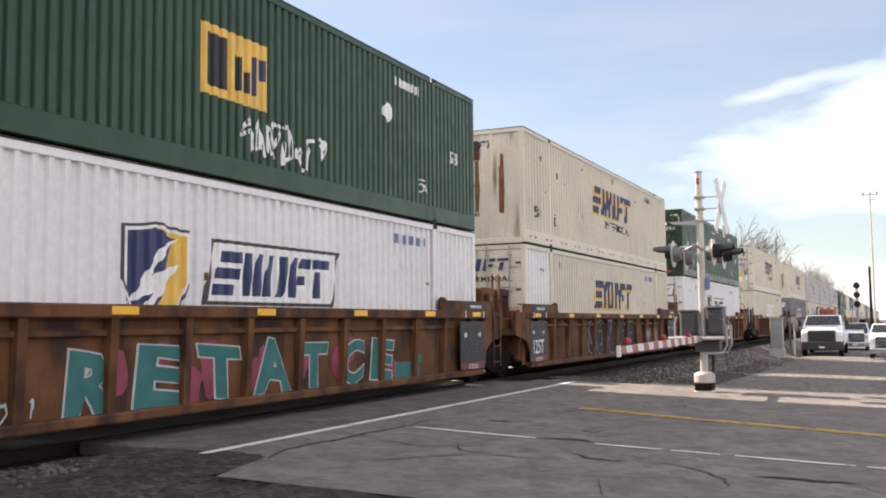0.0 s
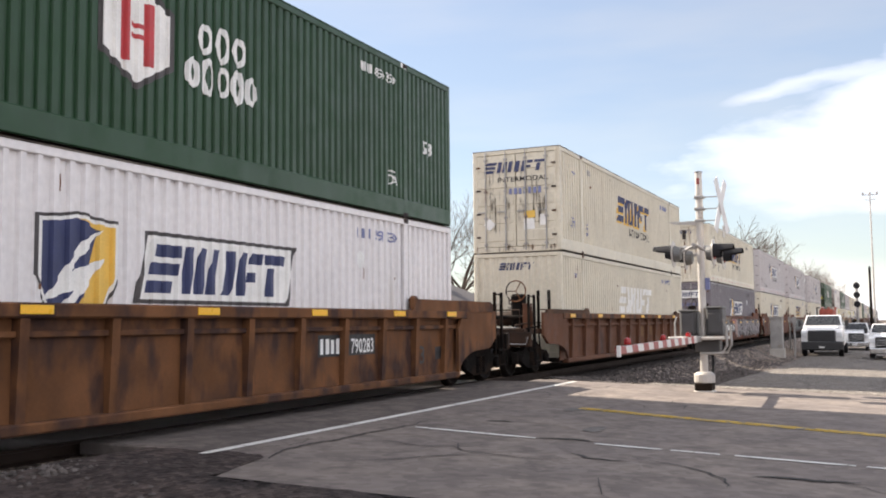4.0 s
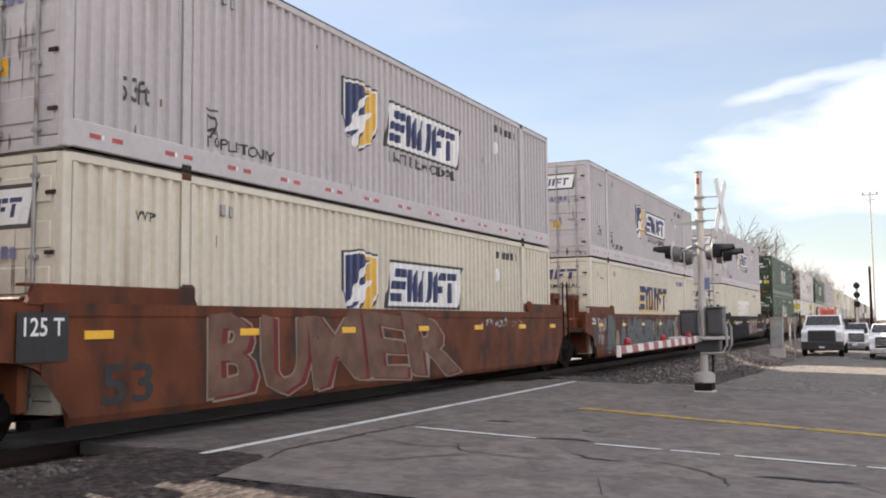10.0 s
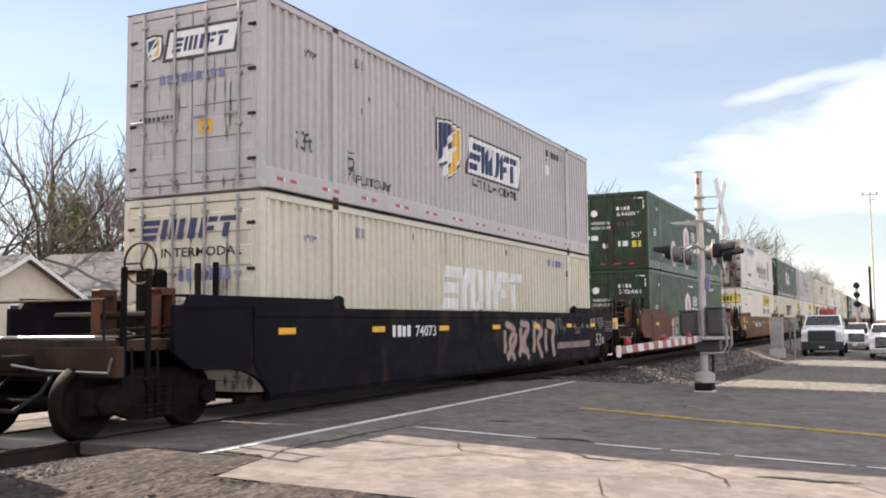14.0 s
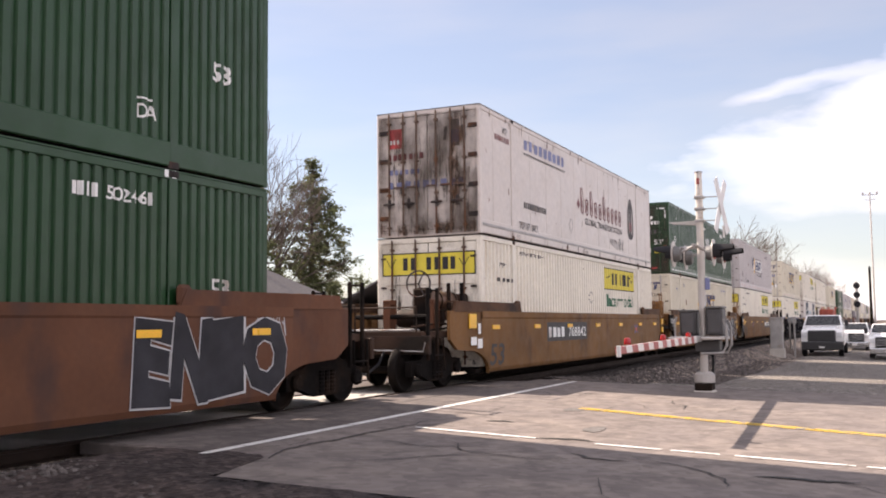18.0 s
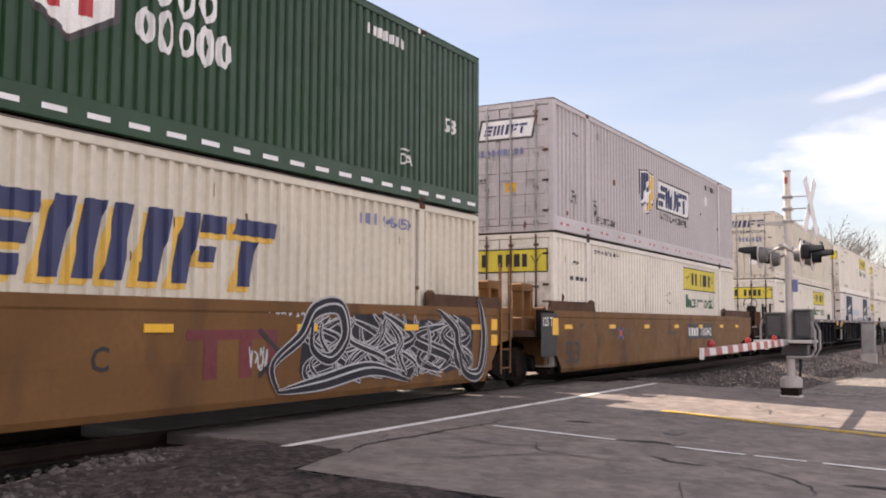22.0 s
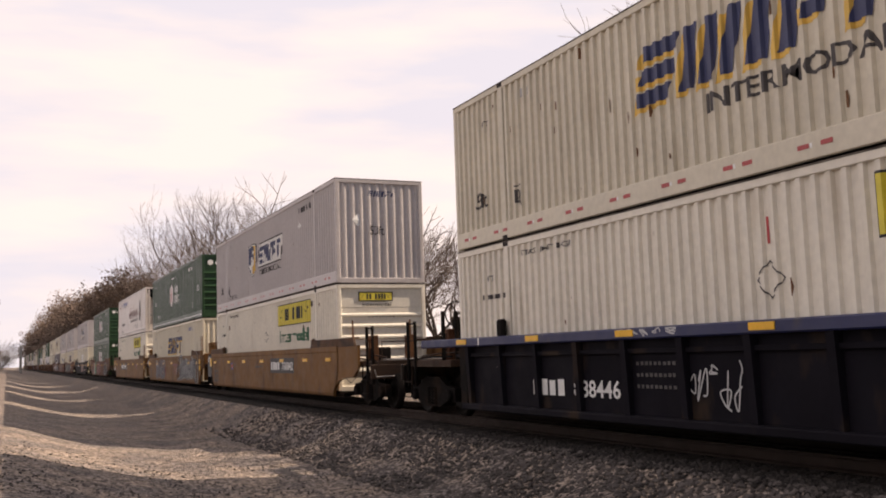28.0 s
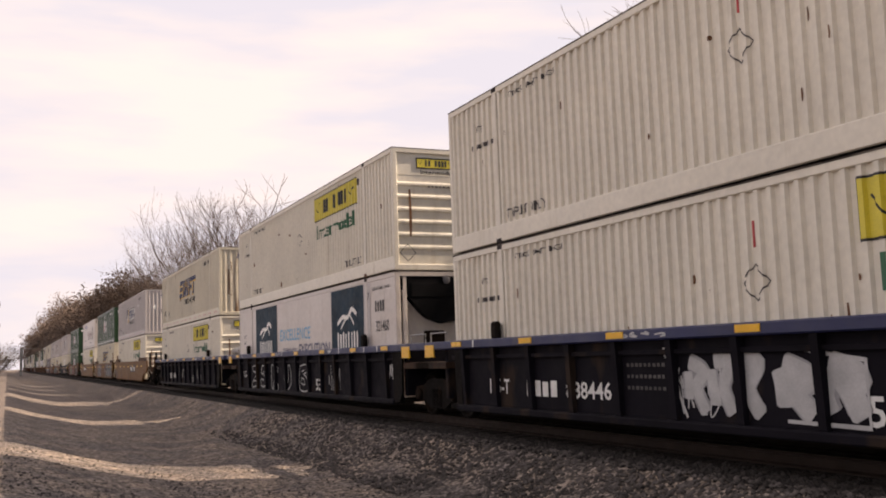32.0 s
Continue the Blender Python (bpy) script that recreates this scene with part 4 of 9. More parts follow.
def shield_box(material, desc, flip=False, tape=True, seed=2, inter=True, nose="vert", plain_doors=False):
    t = container("intermodal_container", desc, material, "wide", nose)
    p, c = side(t, "wide", flip)
    shield(t, p, c, 5.80, 7.0, 0.98, 2.24)
    word_shape(t, p, c, 7.45, 10.25, 1.36, 1.96, M_INKBLUE, None, M_PALE)
    ink = M_INKGREY if material is not M_WHITE else M_NUMBLUE
    if inter:
        write(t, p, c, "INTERMODAL", 7.42, 0.98, 0.20, ink, 2.9)
    marks(t, p, c, ink, seed)
    stains(t, p, c, seed, 10)
    if tape:
        tape_row(t, p, c, "red")
        write(t, p, c, "TOP LIFT ONLY", 2.40, 0.42, 0.15, ink, 1.5)
    diamond(t, p, c, 12.55, 2.05, 0.15)
    vents(t, "wide", flip)
    d = door_face()
    shield(t, d, (), 0.38, 0.75, 2.08, 2.52)
    word_shape(t, d, (), 0.92, 1.95, 2.18, 2.40, M_INKBLUE, None, M_PALE)
    bars(t, d, (), 0.7, 1.72, 0.14, 9, 1.25, M_NUMBLUE, seed)
    door_wear(t, seed, 5)
    decal("placard", *rects([(1.45, 0.9, 1.7, 1.1)]), M_YEL, t, d(0.003))
    bars(t, d, (), 0.3, 1.15, 0.08, 8, 0.7, M_INKGREY, seed + 1)
    nf = nose_face()
    write(t, nf, (), "53ft", 1.0, 1.35, 0.26, M_INKGREY, 0.42, name="size_mark")
    word_shape(t, nf, (), 0.95, 1.75, 2.42, 2.58, M_INKBLUE)
    decal("placard", [(0.48, 1.75), (0.66, 1.57), (0.84, 1.75), (0.66, 1.93)], [(0, 1, 2, 3)], M_TAPEW, t, nf(0.01))
    return t


def green_box(flip=False, tape=None, square=False, seed=3):
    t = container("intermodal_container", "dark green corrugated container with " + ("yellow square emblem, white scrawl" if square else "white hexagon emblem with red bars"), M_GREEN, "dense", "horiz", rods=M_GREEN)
    p, c = side(t, "dense", flip)
    if square:
        decal("logo_field", *rects([(7.15, 1.12, 8.66, 2.08)]), M_LOGOYEL, t, p(0.004), c)
        decal("word_mark", *rects([(7.28, 1.24, 7.72, 1.96), (7.86, 1.3, 8.02, 1.78), (8.08, 1.3, 8.2, 1.6)]), M_INK, t, p(0.007), c)
        decal("word_mark", *rects([(8.26, 1.3, 8.36, 1.86), (8.4, 1.55, 8.58, 1.86)]), M_INKBLUE, t, p(0.007), c)
        tag(t, p, 8.0, 10.3, 0.40, 1.0, M_LETWHITE, 5, 7, 0.03)
        diamond(t, p, c, 12.28, 1.86, 0.22)
    else:
        hexa = [(6.60, 1.25), (6.60, 1.98), (7.24, 2.28), (7.88, 1.98), (7.88, 1.25), (7.24, 0.88)]
        decal("logo_field", hexa, [tuple(range(6))], M_INKGREY, t, p(0.003), c)
        decal("logo_field", [((a - 7.24) * 0.86 + 7.24, (b - 1.58) * 0.88 + 1.58) for a, b in hexa], [tuple(range(6))], M_PALE, t, p(0.005), c)
        decal("word_mark", *rects([(6.95, 1.2, 7.10, 1.98), (7.36, 1.2, 7.51, 1.98), (7.12, 1.50, 7.34, 1.56), (7.12, 1.63, 7.34, 1.69)]), M_LETRED, t, p(0.008), c)
        rng = random.Random(seed)
        blobs = []
        for u0, v0, n, w in ((8.36, 1.66, 3, 0.36), (8.14, 1.16, 5, 0.31)):
            for i in range(n):
                a = u0 + i * w
                blobs.append(ribbon([(a + w * 0.33 + w * 0.30 * math.cos(q), v0 + 0.17 + (0.17 + 0.05 * (i % 2)) * math.sin(q)) for q in np.linspace(0, 6.4, 13)], 0.042))
        decal("word_mark", *merge(blobs), M_LETWHITE, t, p(0.006), c)
        bars(t, p, c, 7.3, 2.45, 0.07, 8, 1.3, M_LETWHITE, seed)
    write(t, p, c, "53", 0.95, 1.32, 0.26, M_LETWHITE, 0.40, name="size_mark")
    write(t, p, c, "53", 14.9, 1.32, 0.26, M_LETWHITE, 0.40, name="size_mark")
    for u in (2.36, 13.55):
        write(t, p, c, "DA", u, 0.56, 0.18, M_LETWHITE, 0.30, name="lifting_mark")
        decal("lifting_mark", *rects([(u, 0.79, u + 0.24, 0.815)]), M_LETWHITE, t, p(0.004), c)
    write(t, p, c, "WTP", 1.5, 2.32, 0.12, M_LETWHITE, 0.28, name="lifting_mark")
    bars(t, p, c, 12.55, 2.42, 0.16, 4 if seed in NUMBERS else 7, 0.42 if seed in NUMBERS else 1.1, M_LETWHITE, seed)
    if seed in NUMBERS:
        write(t, p, c, NUMBERS[seed], 13.05, 2.42, 0.16, M_LETWHITE, 0.75)
    for u in (2.0, 2.14, 14.0, 14.14):
        decal("reflective_tape", *rects([(u, 2.80, u + 0.07, 2.89)]), M_TAPEW, t, p(0.004), ())
    if tape:
        tape_row(t, p, c, "white", 29)
    d = door_face()
    write(t, d, (), "WARNING", 0.42, 1.72, 0.11, M_LETWHITE, 0.72)
    write(t, d, (), "HIGH CUBE", 0.42, 1.54, 0.11, M_LETWHITE, 0.76)
    write(t, d, (), "53'", 1.95, 1.18, 0.20, M_LETWHITE, 0.38, name="size_mark")
    bars(t, d, (), 1.42, 2.22, 0.14, 4, 0.55, M_LETWHITE, seed)
    if seed in NUMBERS:
        write(t, d, (), NUMBERS[seed], 1.42, 2.00, 0.15, M_LETWHITE, 0.85)
    else:
        bars(t, d, (), 1.42, 2.00, 0.14, 6, 0.85, M_LETWHITE, seed + 1)
    bars(t, d, (), 1.42, 1.62, 0.16, 5, 0.9, M_INKGREY, seed + 2)
    decal("logo_field", [(0.42 + q[0], 2.0 + q[1]) for q in ((0, 0.07), (0, 0.21), (0.13, 0.28), (0.26, 0.21), (0.26, 0.07), (0.13, 0))], [tuple(range(6))], M_PALE, t, d(0.004))
    decal("placard", *rects([(1.98, 0.82, 2.32, 1.06)]), M_SIGNYEL, t, d(0.004))
    decal("placard", *rects([(0.3, 1.12, 0.68, 1.30), (1.45, 0.86, 1.82, 1.06), (0.86, 0.82, 1.05, 1.0)]), M_PALE, t, d(0.004))
    decal("placard", *rects([(0.32, 0.72, 0.5, 1.0)]), M_INKGREY, t, d(0.004))
    decal("reflective_tape", *rects([(0.16, 2.62, 0.42, 2.67), (2.1, 2.62, 2.42, 2.67), (0.14, 2.25, 0.18, 2.55), (2.42, 2.25, 2.46, 2.55)]), M_TAPEW, t, d(0.004))
    decal("reflective_tape", *rects([(0.2 + k * 0.55, 0.19, 0.42 + k * 0.55, 0.24) for k in range(4)]), M_TAPER, t, d(0.004))
    decal("stain", *rects([(0.06, 0.05, 2.53, 2.80)]), S_GRIMESHADE, t, d(0.0025))
    nf = lambda lift: (lambda a, b, e=0.0: (HL - 0.03 + lift + e, a - HW, b))
    bars(t, nf, (), 0.62, 2.45, 0.12, 3, 0.6, M_LETWHITE, seed)
    decal("logo_field", [(0.28 + q[0], 2.40 + q[1]) for q in ((0, 0.06), (0, 0.2), (0.12, 0.27), (0.24, 0.2), (0.24, 0.06), (0.12, 0))], [tuple(range(6))], M_PALE, t, nf(0.004))
    write(t, nf, (), "53'", 1.35, 1.52, 0.2, M_LETWHITE, 0.4, name="size_mark")
    decal("placard", *rects([(1.2, 0.78, 1.68, 1.0), (0.75, 0.92, 0.9, 1.02)]), M_PALE, t, nf(0.01))
    return t


def ivory_box(flip=False, seed=4, logo=True):
    t = container("intermodal_container", "ivory corrugated container with a yellow sign and green word", M_IVORY, "wide", "horiz", rods=M_RODRUST)
    p, c = side(t, "wide", flip)
    if logo:
        yellow_sign(t, p, c, 9.9, 13.6, 1.97, 2.66)
        write(t, p, c, "Intermodal", 10.10, 1.45, 0.40, M_LETGREEN, 3.25, lift=0.009)
    marks(t, p, c, M_INKGREY, seed, foot="", d_mark=False)
    bars(t, p, c, 1.0, 1.9, 0.09, 8, 1.0, M_INKGREY, seed)
    write(t, p, c, "STACK LIMIT 3 HIGH", 2.5, 2.58, 0.09, M_INKGREY, 1.6)
    write(t, p, c, "TOP LIFT ONLY", 2.3, 0.42, 0.17, M_INKGREY, 1.3)
    write(t, p, c, "TOP LIFT ONLY", 12.6, 0.42, 0.17, M_INKGREY, 1.25)
    outline = ribbon([(8.35, 1.9), (8.13, 1.68), (8.35, 1.46), (8.57, 1.68), (8.35, 1.9)], 0.012)
    decal("placard_holder", *outline, M_INKGREY, t, p(0.006), c)
    decal("placard", *rects([(8.33, 2.1, 8.37, 2.42)]), M_LETRED, t, p(0.006), c)
    stains(t, p, c, seed, 16)
    d = door_face()
    yellow_sign(t, d, (), 0.14, 2.46, 2.03, 2.55)
    door_wear(t, seed, 6)
    # whole-door film: the end's shade painted on as a darker tone
    decal("stain", *rects([(0.06, 0.05, 2.53, 2.80)]), S_DOORSHADE, t, d(0.0025))
    nf = lambda lift: (lambda a, b, e=0.0: (HL - 0.035 + lift + e, a - HW, b))
    yellow_sign(t, nf, (), 0.62, 1.62, 2.42, 2.68)
    write(t, nf, (), "Intermodal", 0.72, 2.29, 0.10, M_INK, 0.85)
    bars(t, nf, (), 0.9, 1.98, 0.08, 8, 0.8, M_INKGREY, seed)
    decal("placard_holder", *ribbon([(0.35, 0.62), (0.15, 0.42), (0.35, 0.22), (0.55, 0.42), (0.35, 0.62)], 0.012), M_INKGREY, t, nf(0.012))
    decal("rust_run", *merge([ribbon([(a, 1.9), (a + 0.01, 1.2), (a, 0.8)], 0.035) for a in (0.42, 2.1)]), M_STREAK, t, nf(0.038))
    return t


def yellow_sign(t, p, c, u0, u1, v0, v1):
    """A yellow name board: black rim and plain black bars where the name stands."""
    decal("sign_board", *rects([(u0, v0, u1, v1)]), M_INK, t, p(0.004), c)
    decal("sign_board", *rects([(u0 + 0.03, v0 + 0.03, u1 - 0.03, v1 - 0.03)]), M_SIGNYEL, t, p(0.006), c)
    w, h = u1 - u0, v1 - v0
    items = [(u0 + w * (0.23 + 0.085 * k), v0 + 0.24 * h, u0 + w * (0.23 + 0.085 * k + q), v1 - 0.22 * h) for k, q in enumerate((0.05, 0.055, 0.0, 0.05, 0.065, 0.06, 0.05)) if q]
    decal("sign_lettering", *rects(items), M_INK, t, p(0.0085), c)
    for s in (0.10, 0.88):
        decal("sign_lettering", *merge([ribbon([(u0 + w * (s - 0.05), v0 + h * 0.7), (u0 + w * s, v0 + h * 0.35), (u0 + w * (s + 0.05), v0 + h * 0.75)], 0.018 * h / 0.6)]), M_INK, t, p(0.0085), c)


def white_reefer(flip=False, seed=5):
    t = container("refrigerated_container", "white smooth-sided refrigerated container, dark red emblem, rusty doors", M_SMOOTH, "smooth", "reefer", doors_plain=True, rods=M_RODRUST)
    p, c = side(t, "smooth", flip)
    bars(t, p, c, 2.8, 2.32, 0.26, 9, 3.3, M_NUMBLUE, 1, "word_mark", 0.3)
    bars(t, p, c, 2.8, 2.18, 0.06, 20, 3.3, M_INKGREY, 2)
    bars(t, p, c, 2.75, 0.85, 0.16, 13, 1.7, M_INK, 3)
    write(t, p, c, "TOP LIFT ONLY", 2.4, 0.32, 0.18, M_INK, 1.35)
    write(t, p, c, "GLOBAL TRANSPORTATION", 7.85, 0.92, 0.19, M_INK, 4.2)
    rng = random.Random(seed)
    blobs = []
    for k in range(10):
        a, top_v = 7.50 + k * 0.47, 1.95 if k in (0, 2, 5) else 1.66
        blobs.append(taper([(a, 1.24), (a + 0.03, 1.45), (a, top_v)], 0.07, 0.5))
        blobs.append(taper([(a + 0.22, 1.24), (a + 0.20, 1.42), (a + 0.22, 1.62 + 0.04 * (k % 3))], 0.055, 0.5))
        blobs.append(taper([(a, 1.26), (a + 0.12, 1.20), (a + 0.24, 1.28)], 0.035, 0.3))
        blobs.append(taper([(a, top_v - 0.05), (a + 0.12, top_v + 0.02), (a + 0.24, 1.62)], 0.035, 0.3))
    decal("word_mark", *merge(blobs), M_DKRED, t, p(0.005), c)
    decal("word_mark", [(7.1, 1.45), (7.25, 1.3), (7.4, 1.45), (7.25, 1.62)], [(0, 1, 2, 3)], M_DKRED, t, p(0.005), c)
    decal("crest", *merge([ribbon(spline([(13.25, 2.25), (13.0, 1.9), (12.95, 1.5), (13.0, 1.0), (13.5, 1.0), (13.55, 1.5), (13.5, 1.9), (13.25, 2.25)], 4), 0.08), ribbon([(13.25, 2.1), (13.25, 1.0)], 0.18)]), M_INKGREY, t, p(0.005), c)
    decal("crest", *rects([(13.1, 1.15, 13.4, 1.45)]), M_DKRED, t, p(0.007), c)
    decal("placard_holder", *ribbon([(6.5, 0.95), (6.3, 0.75), (6.5, 0.55), (6.7, 0.75), (6.5, 0.95)], 0.012), M_INKGREY, t, p(0.006), c)
    tag(t, p, 10.6, 12.2, 0.40, 0.75, M_INK, 77, 7, 0.014)
    bars(t, p, c, 0.9, 2.25, 0.14, 8, 0.9, M_DKRED, 4)
    write(t, p, c, "WTP", 1.35, 2.45, 0.16, M_INK, 0.32, name="lifting_mark")
    stains(t, p, c, seed, 24)
    runs = [taper([(a, 2.86), (a + 0.01, 2.86 - 0.5 * h), (a, 2.86 - h)], rng.uniform(0.02, 0.07), 0.2) for a, h in ((rng.uniform(0.1, 16.0), rng.uniform(0.06, 0.3)) for _ in range(46))]
    runs += [taper([(a, 0.02), (a - 0.01, 0.02 + 0.5 * h), (a, 0.02 + h)], rng.uniform(0.03, 0.10), 0.2) for a, h in ((rng.uniform(0.1, 16.0), rng.uniform(0.08, 0.3)) for _ in range(46))]
    decal("rust_run", *merge(runs), S_RUST, t, p(0.0045))
    part("rub_rail", MB().cbox(-HL + 0.1, HL - 0.1, (-1 if not flip else 1) * HW - 0.012, (-1 if not flip else 1) * HW + 0.012, 0.20, 0.26, 0.006), M_STEEL, t, "scuffed steel rub rail")
    d = door_face()
    decal("placard", *rects([(0.3, 2.05, 0.66, 2.5)]), M_LETRED, t, d(0.004))
    bars(t, d, (), 0.36, 2.15, 0.1, 3, 0.26, M_PALE, 1, lift=0.007)
    bars(t, d, (), 0.3, 1.78, 0.14, 7, 0.95, M_DKRED, 6)
    bars(t, d, (), 0.35, 1.44, 0.12, 6, 0.8, M_NUMBLUE, 7)
    bars(t, d, (), 0.3, 1.12, 0.16, 9, 2.0, M_NUMBLUE, 8)
    decal("crest", *merge([ribbon([(1.98, 2.6), (1.98, 2.0)], 0.17), ribbon([(1.78, 2.45), (1.74, 2.15)], 0.05), ribbon([(2.18, 2.45), (2.22, 2.15)], 0.05)]), M_INKGREY, t, d(0.004))
    decal("crest", *rects([(1.86, 2.08, 2.10, 2.36)]), M_INKBLUE, t, d(0.006))
    door_wear(t, seed, 20, True)
    for q in (0.35, 0.85, 1.55, 2.05):
        part("lock_handle", MB().cbox(-HL - 0.09, -HL - 0.04, 1.295 - q - 0.14, 1.295 - q + 0.14, 0.74, 0.79, 0.01).cbox(-HL - 0.08, -HL - 0.03, 1.295 - q - 0.03, 1.295 - q + 0.03, 0.66, 0.88, 0.01), M_CAST, t)
    decal("rust_run", *merge([taper(spline([(2.08, 2.75), (2.02, 1.7), (2.05, 1.0), (1.95, 0.3)], 5), 0.2, 0.4), ribbon([(0.1, 0.2), (2.48, 0.2)], 0.14), ribbon([(2.3, 1.5), (2.25, 0.3)], 0.09)]), S_RUST, t, d(0.008))
    # film over both doors: grime, and the door end's shade put into colour
    decal("stain", *rects([(0.06, 0.05, 2.53, 2.80)]), S_GRIMESHADE, t, d(0.0115))
    return t


def teal_reefer(flip=False, seed=6):
    t = container("refrigerated_container", "white smooth-sided refrigerated container with deep teal panels, blue slogan", M_SMOOTH, "smooth", "reefer", doors_plain=True, rods=M_RODRUST)
    p, c = side(t, "smooth", flip)
    for u0, u1 in ((2.62, 5.55), (11.35, 14.08)):
        decal("logo_field", *rects([(u0, 0.5, u1, 2.76)]), M_TEAL, t, p(0.004), c)
        m, w = (u0 + u1) / 2, 1.0
        decal("word_mark", *merge([ribbon(spline([(m - 0.85, 1.85), (m - 0.4, 2.02), (m, 2.0), (m + 0.35, 2.2), (m + 0.7, 2.05)], 4), 0.06), ribbon([(m - 0.1, 2.0), (m - 0.55, 1.72)], 0.045), ribbon([(m + 0.2, 2.05), (m + 0.5, 1.8)], 0.04)]), M_PALE, t, p(0.0065), c)
        bars(t, p, c, m - 0.85, 1.12, 0.5, 8, 1.75, M_PALE, 3, "word_mark", 0.5, 0.0065)
        bars(t, p, c, m - 0.8, 0.92, 0.07, 16, 1.65, M_PALE, 5, "lettering_line", 0.4, 0.0065)
    write(t, p, c, "EXCELLENCE", 5.90, 1.56, 0.36, M_CYAN, 3.4)
    write(t, p, c, "THROUGH", 6.3, 1.10, 0.22, M_INKBLUE, 1.5)
    write(t, p, c, "EXECUTION", 8.05, 1.06, 0.36, M_INKBLUE, 3.1)
    write(t, p, c, "WTP", 14.08, 2.36, 0.17, M_INK, 0.30, name="lifting_mark", lift=0.007)
    write(t, p, c, "STACK LIMIT 3 HIGH", 14.6, 2.55, 0.08, M_INK, 1.2)
    decal("post_band", *rects([(13.98, 0.2, 14.46, 2.76)]), M_LGREY, t, p(0.004), c)
    bars(t, p, c, 14.78, 2.03, 0.26, 4, 0.66, M_INK, 7)
    write(t, p, c, "321460", 14.80, 1.56, 0.26, M_INK, 0.88)
    write(t, p, c, "53FT", 0.75, 1.78, 0.14, M_INKGREY, 0.4, name="size_mark")
    write(t, p, c, "XHC", 0.78, 1.55, 0.14, M_INKGREY, 0.32, name="size_mark")
    return t


# ---- double-stack well cars ----
TRACK_Y = 9.36
GROUP_W = "well cars of the train"
WELL = 8.42     # half length of the well's side walls
SIDE = 1.46     # half width over the side plates


def car_side():
    """The near side plate: u metres along from the unit's middle, v above the rail."""
    def place(lift, y=SIDE):
        return lambda a, b, e=0.0: (a, -(y + lift + e), b)
    return place


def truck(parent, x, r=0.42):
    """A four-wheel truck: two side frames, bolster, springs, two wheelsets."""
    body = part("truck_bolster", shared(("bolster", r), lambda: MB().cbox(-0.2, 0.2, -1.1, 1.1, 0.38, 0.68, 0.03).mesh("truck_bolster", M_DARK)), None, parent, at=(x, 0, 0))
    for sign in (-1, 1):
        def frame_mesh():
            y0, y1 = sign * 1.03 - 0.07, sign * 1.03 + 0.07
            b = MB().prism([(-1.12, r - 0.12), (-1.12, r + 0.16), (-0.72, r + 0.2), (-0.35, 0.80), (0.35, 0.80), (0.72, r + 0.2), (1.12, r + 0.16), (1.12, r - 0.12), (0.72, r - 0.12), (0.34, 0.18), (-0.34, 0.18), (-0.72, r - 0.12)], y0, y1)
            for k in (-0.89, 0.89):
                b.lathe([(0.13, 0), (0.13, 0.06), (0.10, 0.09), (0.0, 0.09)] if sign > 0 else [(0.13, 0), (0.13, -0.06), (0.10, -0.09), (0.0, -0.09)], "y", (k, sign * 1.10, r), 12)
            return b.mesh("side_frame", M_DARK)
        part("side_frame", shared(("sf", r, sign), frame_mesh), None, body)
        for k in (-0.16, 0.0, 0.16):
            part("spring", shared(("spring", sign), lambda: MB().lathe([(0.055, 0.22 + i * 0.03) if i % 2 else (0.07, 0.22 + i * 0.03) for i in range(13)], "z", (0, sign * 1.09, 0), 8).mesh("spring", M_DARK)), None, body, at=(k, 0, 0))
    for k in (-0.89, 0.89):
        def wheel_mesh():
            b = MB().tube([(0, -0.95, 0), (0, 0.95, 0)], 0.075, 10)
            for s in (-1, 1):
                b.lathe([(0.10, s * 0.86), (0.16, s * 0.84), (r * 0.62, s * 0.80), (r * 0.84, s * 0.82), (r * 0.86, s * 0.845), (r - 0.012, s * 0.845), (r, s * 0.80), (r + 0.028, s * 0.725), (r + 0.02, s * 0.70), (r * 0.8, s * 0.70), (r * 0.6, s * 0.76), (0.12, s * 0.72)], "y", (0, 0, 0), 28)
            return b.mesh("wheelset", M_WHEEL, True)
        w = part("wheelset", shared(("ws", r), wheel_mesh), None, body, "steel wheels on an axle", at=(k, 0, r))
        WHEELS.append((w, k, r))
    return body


WHEELS = []


def steps(parent, x, z0, z1, y=-1.47, w=0.38, rungs=4, material=None):
    """A side ladder of flat rails and round rungs, with two tall hooped grab irons above."""
    mat = material or M_DARK
    for s in (-w / 2, w / 2):
        part("ladder_rail", shared((mat.name, "lrail", z0, z1), lambda: MB().cbox(-0.022, 0.022, y - 0.012, y + 0.012, z0, z1, 0.004).mesh("ladder_rail", mat)), None, parent, at=(x + s, 0, 0))
        part("grab_iron", shared((mat.name, "hoop", z1), lambda: MB().tube([(-0.035, y + 0.02, z1 - 0.25), (-0.035, y + 0.02, z1 + 0.62), (0, y + 0.02, z1 + 0.67), (0.035, y + 0.02, z1 + 0.62), (0.035, y + 0.02, z1 - 0.25)], 0.013, 6).mesh("grab_iron", mat)), None, parent, at=(x + s, 0, 0))
    for k in range(rungs):
        z = z0 + (z1 - z0) * (k + 0.3) / rungs
        part("ladder_rung", shared((mat.name, "rung"), lambda: MB().tube([(-w / 2, y, 0), (w / 2, y, 0)], 0.014, 6).mesh("ladder_rung", mat)), None, parent, at=(x, 0, z))


